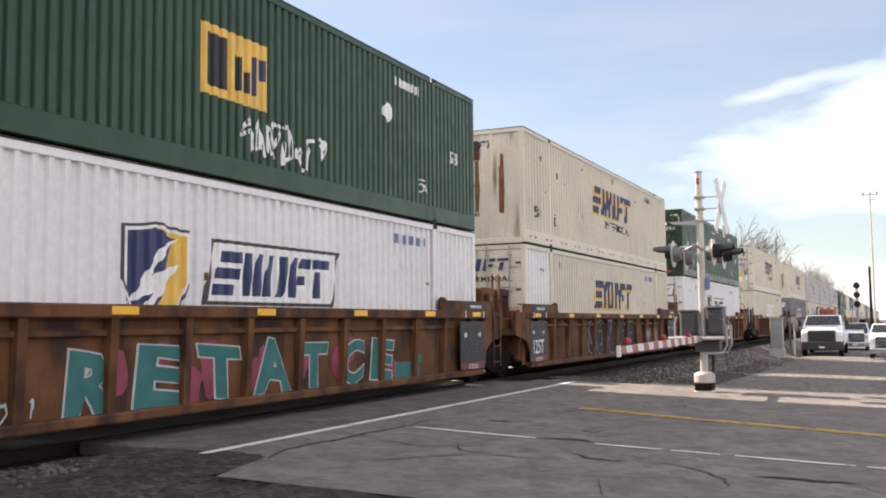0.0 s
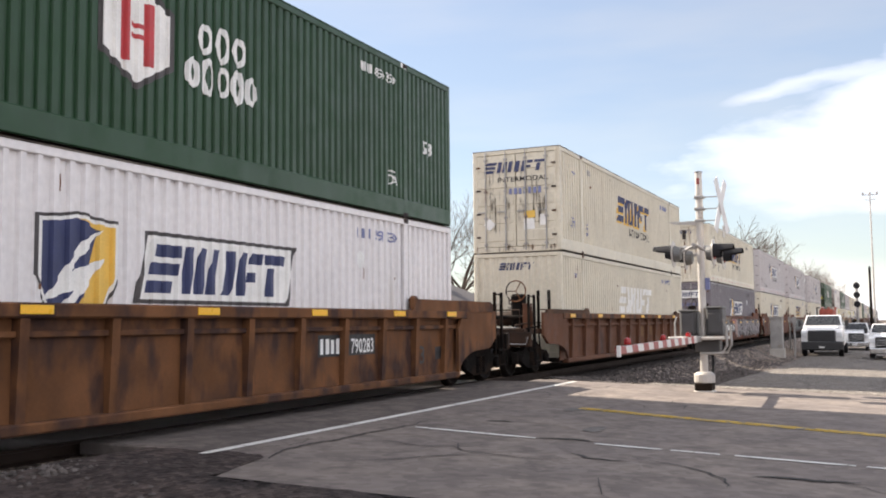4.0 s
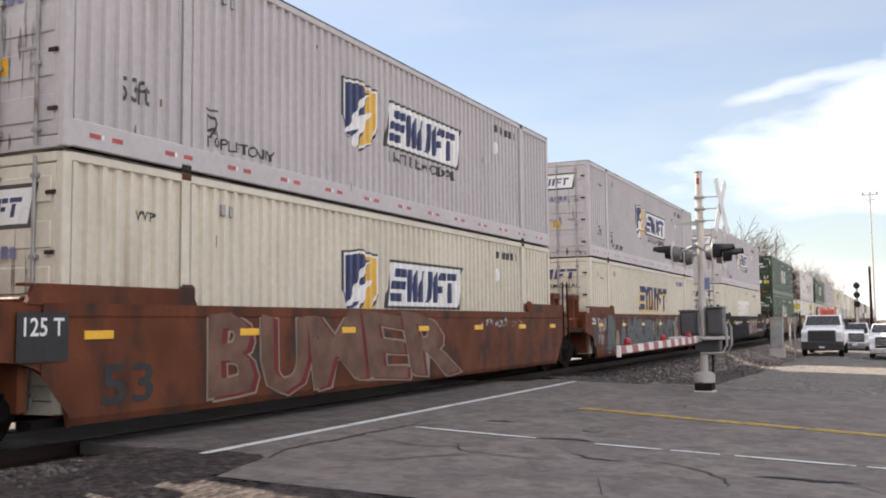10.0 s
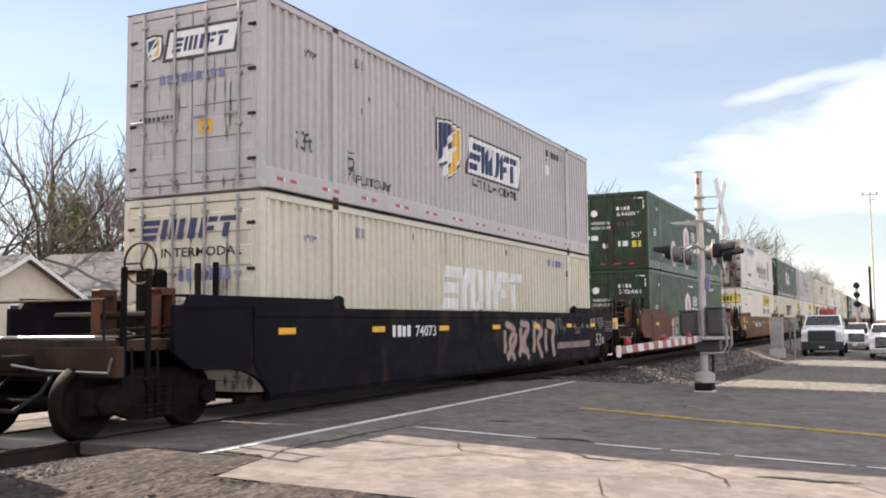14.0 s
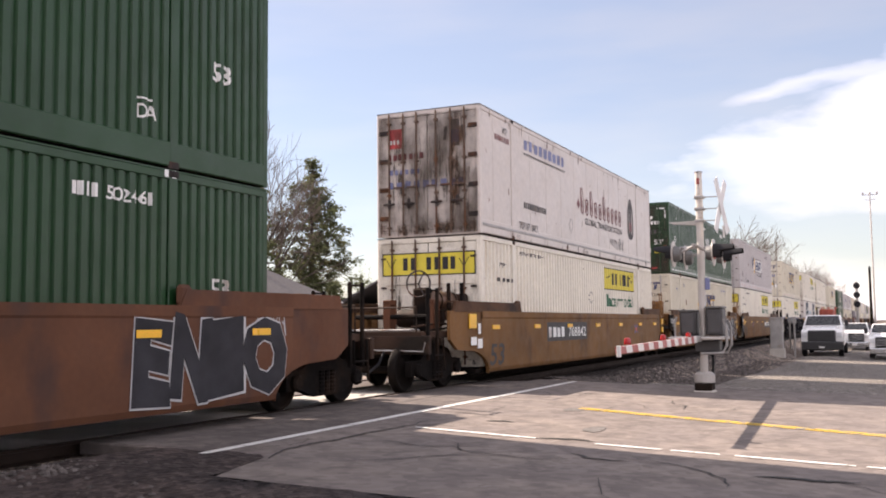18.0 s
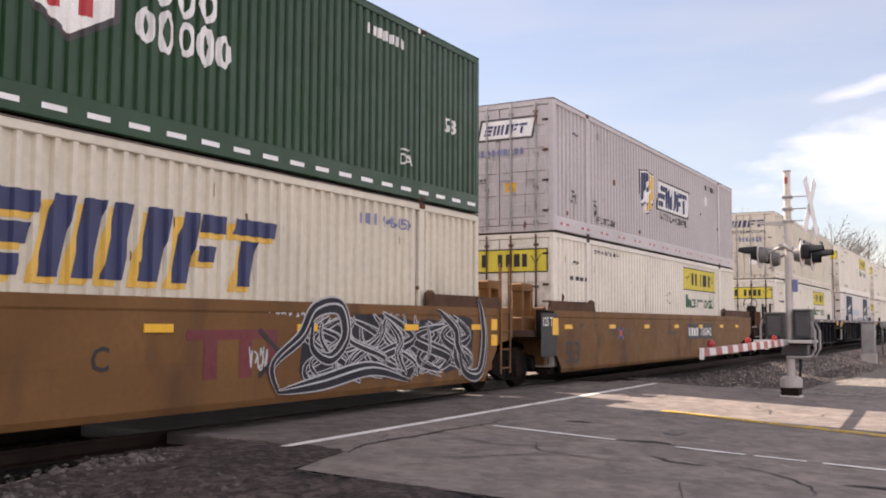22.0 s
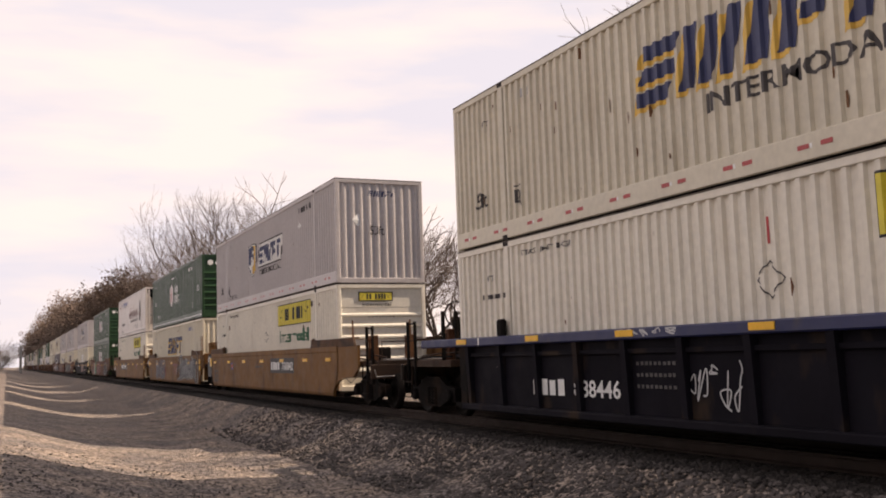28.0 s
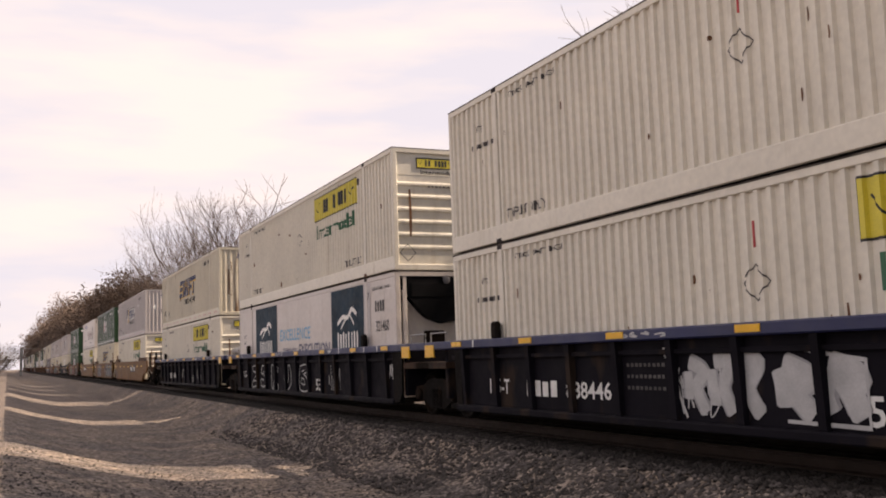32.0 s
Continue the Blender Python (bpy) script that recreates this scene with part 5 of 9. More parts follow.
def well_unit(kind, left, right, label, reflect=True, far=False):
    """One unit of a well car. kind: ribbed or smooth walls; left, right: 'art' (shares a truck) or 'cpl' (coupler end)."""
    body, chord, style = {
        "rust": (M_WELLRUST, M_WELLRUST, "ribbed"), "red": (M_WELLRED, M_WELLRED, "smooth"), "tan": (M_WELLTAN, M_WELLTAN, "smooth"),
        "maroon": (M_WELLMAR, M_WELLMAR, "smooth"), "black": (M_WELLDARK, M_WELLDARK, "smooth"), "navy": (M_WELLDARK, M_WELLNAVY, "ribbed"),
        "brown": (M_WELLMAR, M_WELLRUST, "ribbed")}[kind]
    top = thing("well_car", label, "well car", GROUP_W)
    top_z = 1.56
    for sign in (-1, 1):
        y = sign * SIDE
        if style == "ribbed":
            part("side_plate", shared((kind, "plate", sign), lambda: MB().box(-7.85 if kind == "navy" else -WELL, WELL, sign * (SIDE - 0.16) - 0.012, sign * (SIDE - 0.16) + 0.012, 0.30, 1.45).mesh("side_plate", body)), None, top)
            part("top_chord", shared((kind, "chord", sign), lambda: MB().cbox(-WELL - (1.25 if kind == "navy" else 0.1), WELL + (1.25 if kind == "navy" else 0.1), y - 0.09 * sign - 0.095, y - 0.09 * sign + 0.095, 1.40, top_z, 0.02).mesh("top_chord", chord)), None, top)
            part("top_flange", shared((kind, "flange", sign), lambda: MB().cbox(-WELL + 0.3, WELL - 0.3, y - 0.11 * sign - 0.03, y - 0.11 * sign + 0.03, 1.20, 1.27, 0.01).mesh("top_flange", body)), None, top)
            part("bottom_chord", shared((kind, "bchord", sign), lambda: MB().cbox(-7.8 if kind == "navy" else -WELL + 0.3, WELL - 0.3, y - 0.10 * sign - 0.09, y - 0.10 * sign + 0.09, 0.22, 0.34, 0.02).mesh("bottom_chord", body)), None, top)
            for k in range(13):
                px = -7.55 + k * 15.1 / 12
                part("side_post", shared((kind, "rib", sign), lambda: MB().prism([(sign * (SIDE - 0.15), 0.30), (sign * (SIDE - 0.15), 1.42), (sign * (SIDE - 0.02), 1.42), (sign * (SIDE - 0.07), 0.30)], -0.06, 0.06, "x").mesh("side_post", body)), None, top, at=(px, 0, 0))
        else:
            def smooth_mesh():
                b = MB()
                rows = []
                for z, d in ((0.22, -0.30), (0.26, -0.03), (0.34, -0.004), (0.80, -0.001), (0.83, 0.0), (1.40, 0.0), (1.43, 0.012), (top_z, 0.012), (top_z, -0.16), (0.5, -0.18), (0.22, -0.30)):
                    hl = WELL + 0.05 if z > 0.6 else WELL - 0.35
                    rows.append([(x, sign * (SIDE + d), z) for x in (-hl, -6, -3, 0, 3, 6, hl)])
                return b.sheet(rows).mesh("side_plate", body)
            part("side_plate", shared((kind, "plate", sign), smooth_mesh), None, top)
        for end in (-1, 1):
            cpl = (left if end < 0 else right) == "cpl"

            def hood():
                x0, x1 = end * 6.05, end * (WELL + (1.45 if cpl else 0.25))
                rise = 0.09 if kind == "brown" else (0.14 if kind == "black" else 0.20)
                b = MB().prism([(x0, top_z - 0.02), (x0 + end * 0.12, top_z + rise), (x1 - end * 0.1, top_z + rise), (x1, top_z - 0.02)], sign * (SIDE - 0.03) - 0.03, sign * (SIDE - 0.03) + 0.03)
                b.box(min(x0 + end * 0.12, x1), max(x0 + end * 0.12, x1 - end * 0.1), sign * (SIDE - 0.10) - 0.07, sign * (SIDE - 0.10) + 0.07, top_z + rise - 0.03, top_z + rise)
                b.cbox(min(x0, x0 + end * 0.26), max(x0, x0 + end * 0.26), sign * (SIDE - 0.06) - 0.05, sign * (SIDE - 0.06) + 0.05, top_z - 0.01, top_z + rise + 0.06, 0.05)
                return b.mesh("end_hood", body if kind not in ("tan", "brown") else M_HOODBROWN)
            if kind != "navy":
                part("end_hood", shared((kind, "hood", sign, end, cpl), hood), None, top, "container guide over the well's end")
            part("end_gusset", shared((kind, "gus", sign, end, cpl), lambda: gusset(sign, end, None if kind == "navy" else cpl, top_z).mesh("end_gusset", M_DARK if kind == "navy" or (end < 0 and not cpl and kind == "tan") else body)), None, top)
    part("well_floor", shared("wfloor", lambda: floor_mesh()), None, top)
    if kind == "navy":
        for k in (-7.9, 7.9):
            part("container_guide", shared("cguide", lambda: MB().cbox(-0.12, 0.12, -SIDE, -SIDE + 0.12, 1.54, 1.86, 0.04).mesh("container_guide", M_DARK)), None, top, at=(k * 0.78, 0, 0))
    for end, kind_end in ((-1, left), (1, right)):
        if kind_end == "art":
            part("end_platform", shared(("plat", end), lambda: platform(end, M_DECK, 9.72)), None, top)
            part("bulkhead", shared((kind, "bulk", end), lambda: MB().cbox(end * 8.55 - 0.06, end * 8.55 + 0.06, -1.30, 1.30, 0.42, 1.62 if kind != "navy" else 1.5, 0.02).mesh("bulkhead", body)), None, top)
            if not far:
                for s in (-1, 1) if kind != "navy" else ():
                    part("end_column", shared((kind, "col", s), lambda: column(s, body)), None, top, at=(end * 9.05, 0, 0))
                if end > 0 and kind != "navy":
                    steps(top, 8.82, 0.36, 1.72, material=M_WELLRUST if kind == "rust" else (M_WELLTAN if kind == "tan" else M_DARK))
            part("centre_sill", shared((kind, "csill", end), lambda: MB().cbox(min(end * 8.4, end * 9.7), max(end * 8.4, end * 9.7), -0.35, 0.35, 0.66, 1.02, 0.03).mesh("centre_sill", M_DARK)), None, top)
            if kind == "navy" and not far:
                for px in (9.0,):
                    part("reflector", shared("bigrefl", lambda: MB().cbox(-0.22, 0.22, -SIDE - 0.018, -SIDE + 0.01, 1.25, 1.50, 0.004).mesh("reflector", M_YEL)), None, top, "large yellow reflective square", at=(end * px, 0, 0))
                if end > 0 and left == "cpl":
                    part("air_reservoir", MB().lathe([(0.0, -0.62), (0.14, -0.58), (0.17, -0.5), (0.17, 0.5), (0.14, 0.58), (0.0, 0.62)], "x", (9.1, -0.75, 1.72), 16), M_STEEL, top, "horizontal steel air tank", smooth=True)
                part("grab_rail", MB().tube([(end * 8.7, -1.2, 1.56), (end * 8.7, -1.2, 1.75), (end * 9.5, -1.2, 1.75), (end * 9.5, -1.2, 1.56)], 0.016, 6), M_STEEL, top)
            if end > 0:
                truck(top, 9.8, 0.46)
        else:
            part("end_platform", shared(("plat2", end), lambda: platform(end, M_DECK, 10.95)), None, top)
            truck(top, end * 9.95, 0.42)
            part("centre_sill", shared((kind, "csill2", end), lambda: MB().cbox(min(end * 8.4, end * 10.9), max(end * 8.4, end * 10.9), -0.35, 0.35, 0.66, 1.02, 0.03).mesh("centre_sill", M_DARK)), None, top)
            part("end_sill", shared((kind, "esill", end), lambda: MB().cbox(end * 10.9 - 0.06, end * 10.9 + 0.06, -1.42, 1.42, 0.72, 1.08, 0.02).mesh("end_sill", M_DECK)), None, top)
            part("coupler", shared(("coupler", end), lambda: coupler_mesh(end)), None, top, "steel knuckle coupler")
            if not far:
                coupler_end(top, end, body)
    if reflect and not far:
        for px in (-7.7, -5.0, -2.4, 0.3, 2.9, 5.5, 7.7):
            z = 1.44 if style == "ribbed" else 1.17
            part("reflector", shared(("refl", style), lambda: MB().cbox(-0.21, 0.21, -SIDE - 0.018, -SIDE + 0.01, z, z + 0.095, 0.004).mesh("reflector", M_YEL)), None, top, "yellow reflective strip", at=(px, 0, 0))
    return top


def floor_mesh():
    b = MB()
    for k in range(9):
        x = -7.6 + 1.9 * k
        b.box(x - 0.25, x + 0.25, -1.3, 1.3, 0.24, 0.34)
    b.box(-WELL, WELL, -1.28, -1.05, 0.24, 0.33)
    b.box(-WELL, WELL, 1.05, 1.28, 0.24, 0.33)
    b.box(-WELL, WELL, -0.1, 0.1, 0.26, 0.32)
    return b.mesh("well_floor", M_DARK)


M_HOODBROWN = paint("dark_brown_hood", (0.085, 0.045, 0.026), 0.7, spread=0.3, dirt=(0.04, 0.026, 0.02), dirt_at=0.5)
M_TANK = paint("brown_tank_paint", (0.10, 0.055, 0.032), 0.4, 0.1, spread=0.2)
M_DECK = paint("greasy_brown_deck", (0.045, 0.026, 0.018), 0.75, spread=0.35, scale=1.5, dirt=(0.02, 0.015, 0.012), dirt_at=0.5)


def platform(end, material, reach):
    """Deck plate that tapers out to the end."""
    w = 0.95 if reach < 10 else 1.25
    poly = [(8.4, -1.38), (8.4, 1.38), (9.3, 1.36), (reach, w), (reach, -w), (9.3, -1.36)]
    return MB().prism([(end * a, b) for a, b in poly], 1.02, 1.15, "z").mesh("end_platform", material)


def gusset(sign, end, coupler, top_z):
    """End of a side wall: its lower edge sweeps up in an arc over the truck; at a coupler end it runs on over both axles."""
    x0, z0 = WELL - 0.35, 0.24
    if coupler is None:
        return MB().prism([(end * a, b) for a, b in (((x0, 0.24), (8.45, 0.30), (8.58, 0.50), (8.62, 1.40), (x0, 1.40)) if end > 0 else ((7.62, 0.26), (7.88, 0.36), (7.92, 1.40), (7.62, 1.40)))], sign * (SIDE - 0.08) - 0.03, sign * (SIDE - 0.08) + 0.03)
    dx, dz, reach, lip = (1.05, 0.50, 10.05, 0.98) if coupler else (0.85, 0.72, WELL + 0.75, 1.02)
    arc = [(x0 + dx * (1 - math.cos(a)), z0 + dz * math.sin(a)) for a in np.linspace(0, math.pi / 2, 8)]
    poly = [*arc, *([(reach - 0.35, z0 + dz + 0.03)] if coupler else []), (reach, lip), (reach, top_z), (WELL - 0.05, top_z), (x0, 1.2)]
    return MB().prism([(end * a, b) for a, b in poly], sign * (SIDE - 0.05) - 0.035, sign * (SIDE - 0.05) + 0.035)


def column(s, material):
    """A stout guide column on the shared end: two webs under a cap, with an opening."""
    b = MB()
    y = s * 1.02
    b.cbox(-0.26, -0.16, y - 0.12, y + 0.12, 1.12, 2.05, 0.02)
    b.cbox(0.16, 0.26, y - 0.12, y + 0.12, 1.12, 2.05, 0.02)
    b.cbox(-0.28, 0.28, y - 0.13, y + 0.13, 1.92, 2.10, 0.03)
    b.cbox(-0.30, 0.30, y - 0.15, y + 0.15, 1.10, 1.42, 0.03)
    return b.mesh("end_column", material)


def coupler_mesh(end):
    b = MB().cbox(min(end * 10.9, end * 11.55), max(end * 10.9, end * 11.55), -0.12, 0.12, 0.78, 0.98, 0.03)
    b.prism([(end * 11.5, -0.2), (end * 11.5, 0.2), (end * 11.72, 0.22), (end * 11.8, 0.08), (end * 11.7, -0.02), (end * 11.78, -0.2)], 0.72, 1.04, "z")
    b.tube([(end * 10.95, 0.3, 0.7), (end * 11.3, 0.32, 0.42), (end * 11.75, 0.2, 0.5)], 0.03, 6)
    return b.mesh("coupler", M_DARK)


def coupler_end(top, end, body):
    """Handrails, stanchions, steps and brake gear on the outer platform."""
    for s in (-1, 1):
        for x in (10.75, 10.35):
            part("stanchion", shared(("stan", s), lambda: MB().cbox(-0.035, 0.035, s * 1.30 - 0.03, s * 1.30 + 0.03, 0.6, 2.0, 0.01).mesh("stanchion", M_DARK)), None, top, at=(end * x, 0, 0))
        part("grab_rail", MB().tube([(end * 10.35, s * 1.30, 1.95), (end * 10.75, s * 1.30, 1.95)], 0.018, 6), M_DARK, top)
        part("side_step", MB().tube([(end * 10.72, s * 1.40, 1.05), (end * 10.72, s * 1.43, 0.38), (end * 10.30, s * 1.43, 0.38), (end * 10.30, s * 1.40, 1.05)], 0.022, 6), M_DARK, top)
        part("side_step", MB().tube([(end * 10.72, s * 1.42, 0.70), (end * 10.30, s * 1.42, 0.70)], 0.018, 6), M_DARK, top)
    part("handrail", MB().tube([(end * 10.85, -1.1, 1.1), (end * 10.85, -1.1, 1.62), (end * 10.85, 1.1, 1.62), (end * 10.85, 1.1, 1.1)], 0.02, 6), M_DECK, top)
    part("cross_walk", MB().cbox(min(end * 10.5, end * 10.9), max(end * 10.5, end * 10.9), -1.0, 1.0, 1.16, 1.20, 0.01), M_STEEL, top)
    for k, y in enumerate((-0.55, 0.45)):
        part("bracket", shared(("ubr", end), lambda: MB().cbox(end * 9.6 - 0.16, end * 9.6 - 0.10, -0.08, 0.08, 1.14, 1.78, 0.01).cbox(end * 9.6 + 0.10, end * 9.6 + 0.16, -0.08, 0.08, 1.14, 1.78, 0.01).cbox(end * 9.6 - 0.16, end * 9.6 + 0.16, -0.08, 0.08, 1.70, 1.80, 0.01).mesh("bracket", body)), None, top, "hollow steel guide bracket", at=(0, y - 0.3, 0))
    for z, y in ((1.22, -1.25), (1.30, -0.95), (1.20, 0.6)):
        part("brake_pipe", MB().tube([(end * 8.6, y, z), (end * 9.7, y + 0.05, z), (end * 10.8, y, z - 0.06)], 0.022, 6), M_DECK if y > -1 else M_DARK, top)
    part("hose", MB().tube([(end * 10.9, -0.45, 0.85), (end * 11.15, -0.45, 0.55), (end * 11.45, -0.35, 0.36), (end * 11.7, -0.2, 0.40)], 0.028, 6), M_BLACK, top, "sagging rubber brake hose")
    part("cut_lever", MB().tube([(end * 10.98, -1.35, 0.95), (end * 10.98, -1.3, 0.78), (end * 11.0, -0.3, 0.80), (end * 11.3, -0.1, 0.88)], 0.016, 6), M_STEEL, top)
    if end < 0:
        if body is M_WELLTAN:
            part("reservoir", MB().lathe([(0.0, -0.55), (0.16, -0.52), (0.20, -0.44), (0.20, 0.44), (0.16, 0.52), (0.0, 0.55)], "x", (-8.95, -0.72, 1.78), 18), M_TANK, top, "brown steel air reservoir", smooth=True)
            for k in (-9.3, -8.6):
                part("reservoir_strap", MB().tube([(k, -0.72 + 0.21 * math.cos(q), 1.78 + 0.21 * math.sin(q)) for q in np.linspace(0, 2 * math.pi, 17)], 0.014, 5), M_DARK, top)
            part("valve", MB().cbox(-8.35, -8.1, -1.0, -0.6, 1.55, 1.95, 0.05).lathe([(0.0, -0.14), (0.12, -0.12), (0.14, 0.0), (0.12, 0.12), (0.0, 0.14)], "x", (-8.2, -0.55, 1.5), 12), M_DECK, top)
        box = part("brake_housing", MB().cbox(-9.65, -9.35, -0.75, -0.40, 1.14, 2.05, 0.05).tube([(-9.7, -0.9, 1.45), (-9.7, 0.9, 1.45)], 0.05, 8), M_DARK, top)
        rim = MB().tube([(-9.72, -0.58 + 0.27 * math.cos(a), 2.12 + 0.27 * math.sin(a)) for a in np.linspace(0, 2 * math.pi, 21)], 0.018, 6)
        for a in (0, 2.1, 4.2):
            rim.tube([(-9.72, -0.58, 2.12), (-9.72, -0.58 + 0.27 * math.cos(a), 2.12 + 0.27 * math.sin(a))], 0.014, 6)
        part("brake_wheel", rim, M_CAST, box, "spoked hand-brake wheel")
        part("air_tank", MB().lathe([(0.0, -0.55), (0.16, -0.52), (0.2, -0.45), (0.2, 0.45), (0.16, 0.52), (0.0, 0.55)], "y", (-9.0, -0.25, 1.42), 16), M_DECK, top, smooth=True)
        for y in (-0.15, 0.15):
            part("stanchion", MB().cbox(-9.05, -8.98, -1.12 + y, -1.05 + y, 1.12, 2.15, 0.01), M_DARK, top)
    else:
        part("valve_box", MB().cbox(9.3, 9.7, -0.9, -0.4, 1.14, 1.5, 0.04), M_DARK, top)


def number_board(top, string, u, v, h, w, prefix=True, board=True, ink=None, place=None):
    """A car's number; the owner's letters before it are plain bars."""
    pl = place or car_side()
    ink = ink or M_LETWHITE
    if board:
        decal("number_board", *rects([(u - 0.12, v - 0.1, u + w + 0.12, v + h + 0.12)]), M_INK, top, pl(0.003))
    if prefix:
        bars(top, pl, (), u, v, h, 4, w * 0.42, ink, 3, "owner_mark", 0.3, 0.006)
        write(top, pl, (), string, u + w * 0.5, v, h, ink, w * 0.5, lift=0.006, name="car_number")
    else:
        write(top, pl, (), string, u, v, h, ink, w, lift=0.006, name="car_number")


# ---- the train: units in order, s = metres along the track at the start ----
MOVING = []     # (thing, s, z)


def put(ob, s, z, flip=False):
    MOVING.append((ob, s, z, 180 if flip else 0))
    return ob


LOAD = 0.35     # container floor above the rail


def stack(s, lower, upper, lf=False, uf=False):
    put(lower, s, LOAD, lf)
    if upper:
        put(upper, s, LOAD + CH + 0.012, uf)


RUSTY = "rust-brown ribbed well car, yellow strips"
SMOOTH = "smooth-sided {} well car, yellow strips"

u = put(well_unit("rust", "art", "art", RUSTY + ", teal graffiti"), 10.65, 0)
pl = car_side()
inset = lambda lift: pl(lift, SIDE - 0.145)
burner(u, inset, "RETATCE", ((-3.1, -2.4), (-2.06, -1.16), (-0.95, -0.1), (0.2, 1.1), (1.36, 2.1), (2.44, 3.2), (3.5, 4.25)), 0.30, 1.12, G_TEAL, G_WHITE, 0.022, 0.06, None, G_PINK, 11)
decal("graffiti_fill", *rects([(4.35, 0.32, 5.3, 0.62), (5.05, 0.6, 5.4, 0.74)]), G_TEAL, u, inset(0.006))
tag(u, inset, -4.3, -3.5, 0.34, 0.56, G_WHITE, 3, 5)


def end_panel(u, a0, a1, text):
    """A black stencil plate across the last posts of a ribbed wall."""
    p = part("stencil_panel", MB().cbox(a0, a1, -SIDE + 0.005, -SIDE + 0.03, 0.36, 1.34, 0.006), M_INK, u, "black stencil plate")
    face = lambda lift: pl(lift, SIDE - 0.005)
    if text == "53":
        write(u, inset, (), text, a0 - 0.78, 0.56, 0.36, M_INK, 0.58, name="size_mark")
        for k in range(5):
            bars(p, face, (), a0 + 0.30, 0.55 + 0.075 * k, 0.03, 8, 0.62, M_INKGREY, k)
    else:
        write(p, face, (), text, a0 + 0.16, 0.56, 0.34, M_LETWHITE, 0.82, name="load_mark")
    for k, (da, size) in enumerate(((0.18, 0.10), (a1 - a0 - 0.36, 0.10))):
        write(p, face, (), "8" if k == 0 else "48", a0 + da, 1.02, size, M_LETWHITE, 0.14, name="load_mark")
    decal("stencil_seal", *merge([ribbon([(a0 + 0.55 + 0.075 * math.cos(t), 1.02 + 0.075 * math.sin(t)) for t in np.linspace(0, 6.29, 15)], 0.022)]), M_INKGREY, p, face(0.004))
    for k in range(3):
        bars(p, face, (), a0 + 0.4, 0.375 + 0.035 * k, 0.016, 7, 0.5, M_PALE, k + 4)
    decal("stencil_foot", *rects([(a0 + 0.02, 0.362, a1 - 0.02, 0.50)]), M_DKRED, p, face(0.002))
    hood = part("stencil_panel", MB().cbox(a0 + 0.2, a1 + 0.15, -SIDE - 0.004, -SIDE + 0.05, 1.57, 1.755, 0.006), M_INK, u, "black stencil plate")
    bars(hood, pl, (), a0 + 0.5, 1.62, 0.06, 7, 0.6, M_LETWHITE, 3, lift=0.007)
    for q in (a0 + 0.22, a1 - 0.1):
        decal("chord_mark", *rects([(q, 1.42, q + 0.05, 1.555)]), M_LETWHITE, u, pl(0.012))


end_panel(u, 6.90, 8.15, "53")
stack(10.65, shield_box(M_WHITE, "white corrugated container with blue and gold shield emblem", tape=False, inter=False, seed=21), green_box(square=True, seed=22))

u = put(well_unit("rust", "art", "art", RUSTY + ", black and red graffiti"), 29.87, 0)
end_panel(u, -8.25, -7.0, "125T")
end_panel(u, 7.25, 8.4, "53")
decal("graffiti_cloud", *rects([(-3.05, 0.32, 2.0, 1.40)]), G_BLACK, u, inset(0.002))
decal("graffiti_cloud", *rects([(-0.60, 0.34, 0.72, 1.36)]), G_RED, u, inset(0.0035))
burner(u, inset, "SOWIM", ((-2.95, -2.19), (-2.16, -1.2), (-1.24, -0.29), (-0.5, 0.57), (0.52, 2.35)), 0.32, 1.40, G_BLACK, G_WHITE, 0.018, 0.09, None, None, 12)
decal("graffiti_line", *merge([ribbon(spline([(2.15, 1.1), (2.5, 0.8), (2.85, 0.5)], 4), 0.06), ribbon(spline([(2.8, 1.12), (2.5, 0.75), (2.1, 0.5)], 4), 0.06)]), G_RED, u, inset(0.004))
tag(u, inset, 4.2, 4.9, 0.55, 1.1, G_WHITE, 43, 5)
tag(u, inset, 5.3, 5.95, 0.5, 1.1, G_WHITE, 44, 6, 0.008)
stack(29.87, cream_box(inter=False, tape=False, seed=23, patch=True), cream_box(flip=True, rusty=True, seed=24), False, True)

u = put(well_unit("rust", "art", "cpl", RUSTY + " and stencilled panels"), 49.45, 0)
end_panel(u, -8.25, -6.95, "125T")
decal("number_board", *rects([(3.08, 0.80, 4.87, 1.14)]), M_INK, u, inset(0.003))
bars(u, inset, (), 3.14, 0.84, 0.24, 4, 0.61, M_LETWHITE, 3, "owner_mark", 0.35, 0.006)
write(u, inset, (), "790283", 4.06, 0.84, 0.24, M_LETWHITE, 0.75, lift=0.006, name="car_number")
write(u, inset, (), "53", 6.27, 0.56, 0.34, M_INK, 0.5, name="size_mark")
decal("stencil_panel", *rects([(7.23, 0.62, 7.73, 0.86)]), M_INK, u, inset(0.004))
stack(49.45, shield_box(M_WHITE, "white corrugated container with blue and gold shield emblem", tape=False, inter=False, seed=25), green_box(seed=26))

u = put(well_unit("brown", "cpl", "cpl", "dark rust-brown ribbed steel well car with faded block lettering"), 72.75, 0)
bars(u, inset, (), 0.6, 0.80, 0.36, 3, 2.0, M_WELLTAN, 2, "owner_mark", 0.45)
stack(72.75, cream_box(flip=True, faded=True, tape=False, inter=False, seed=27), cream_box(seed=28, tape=False), True, False)

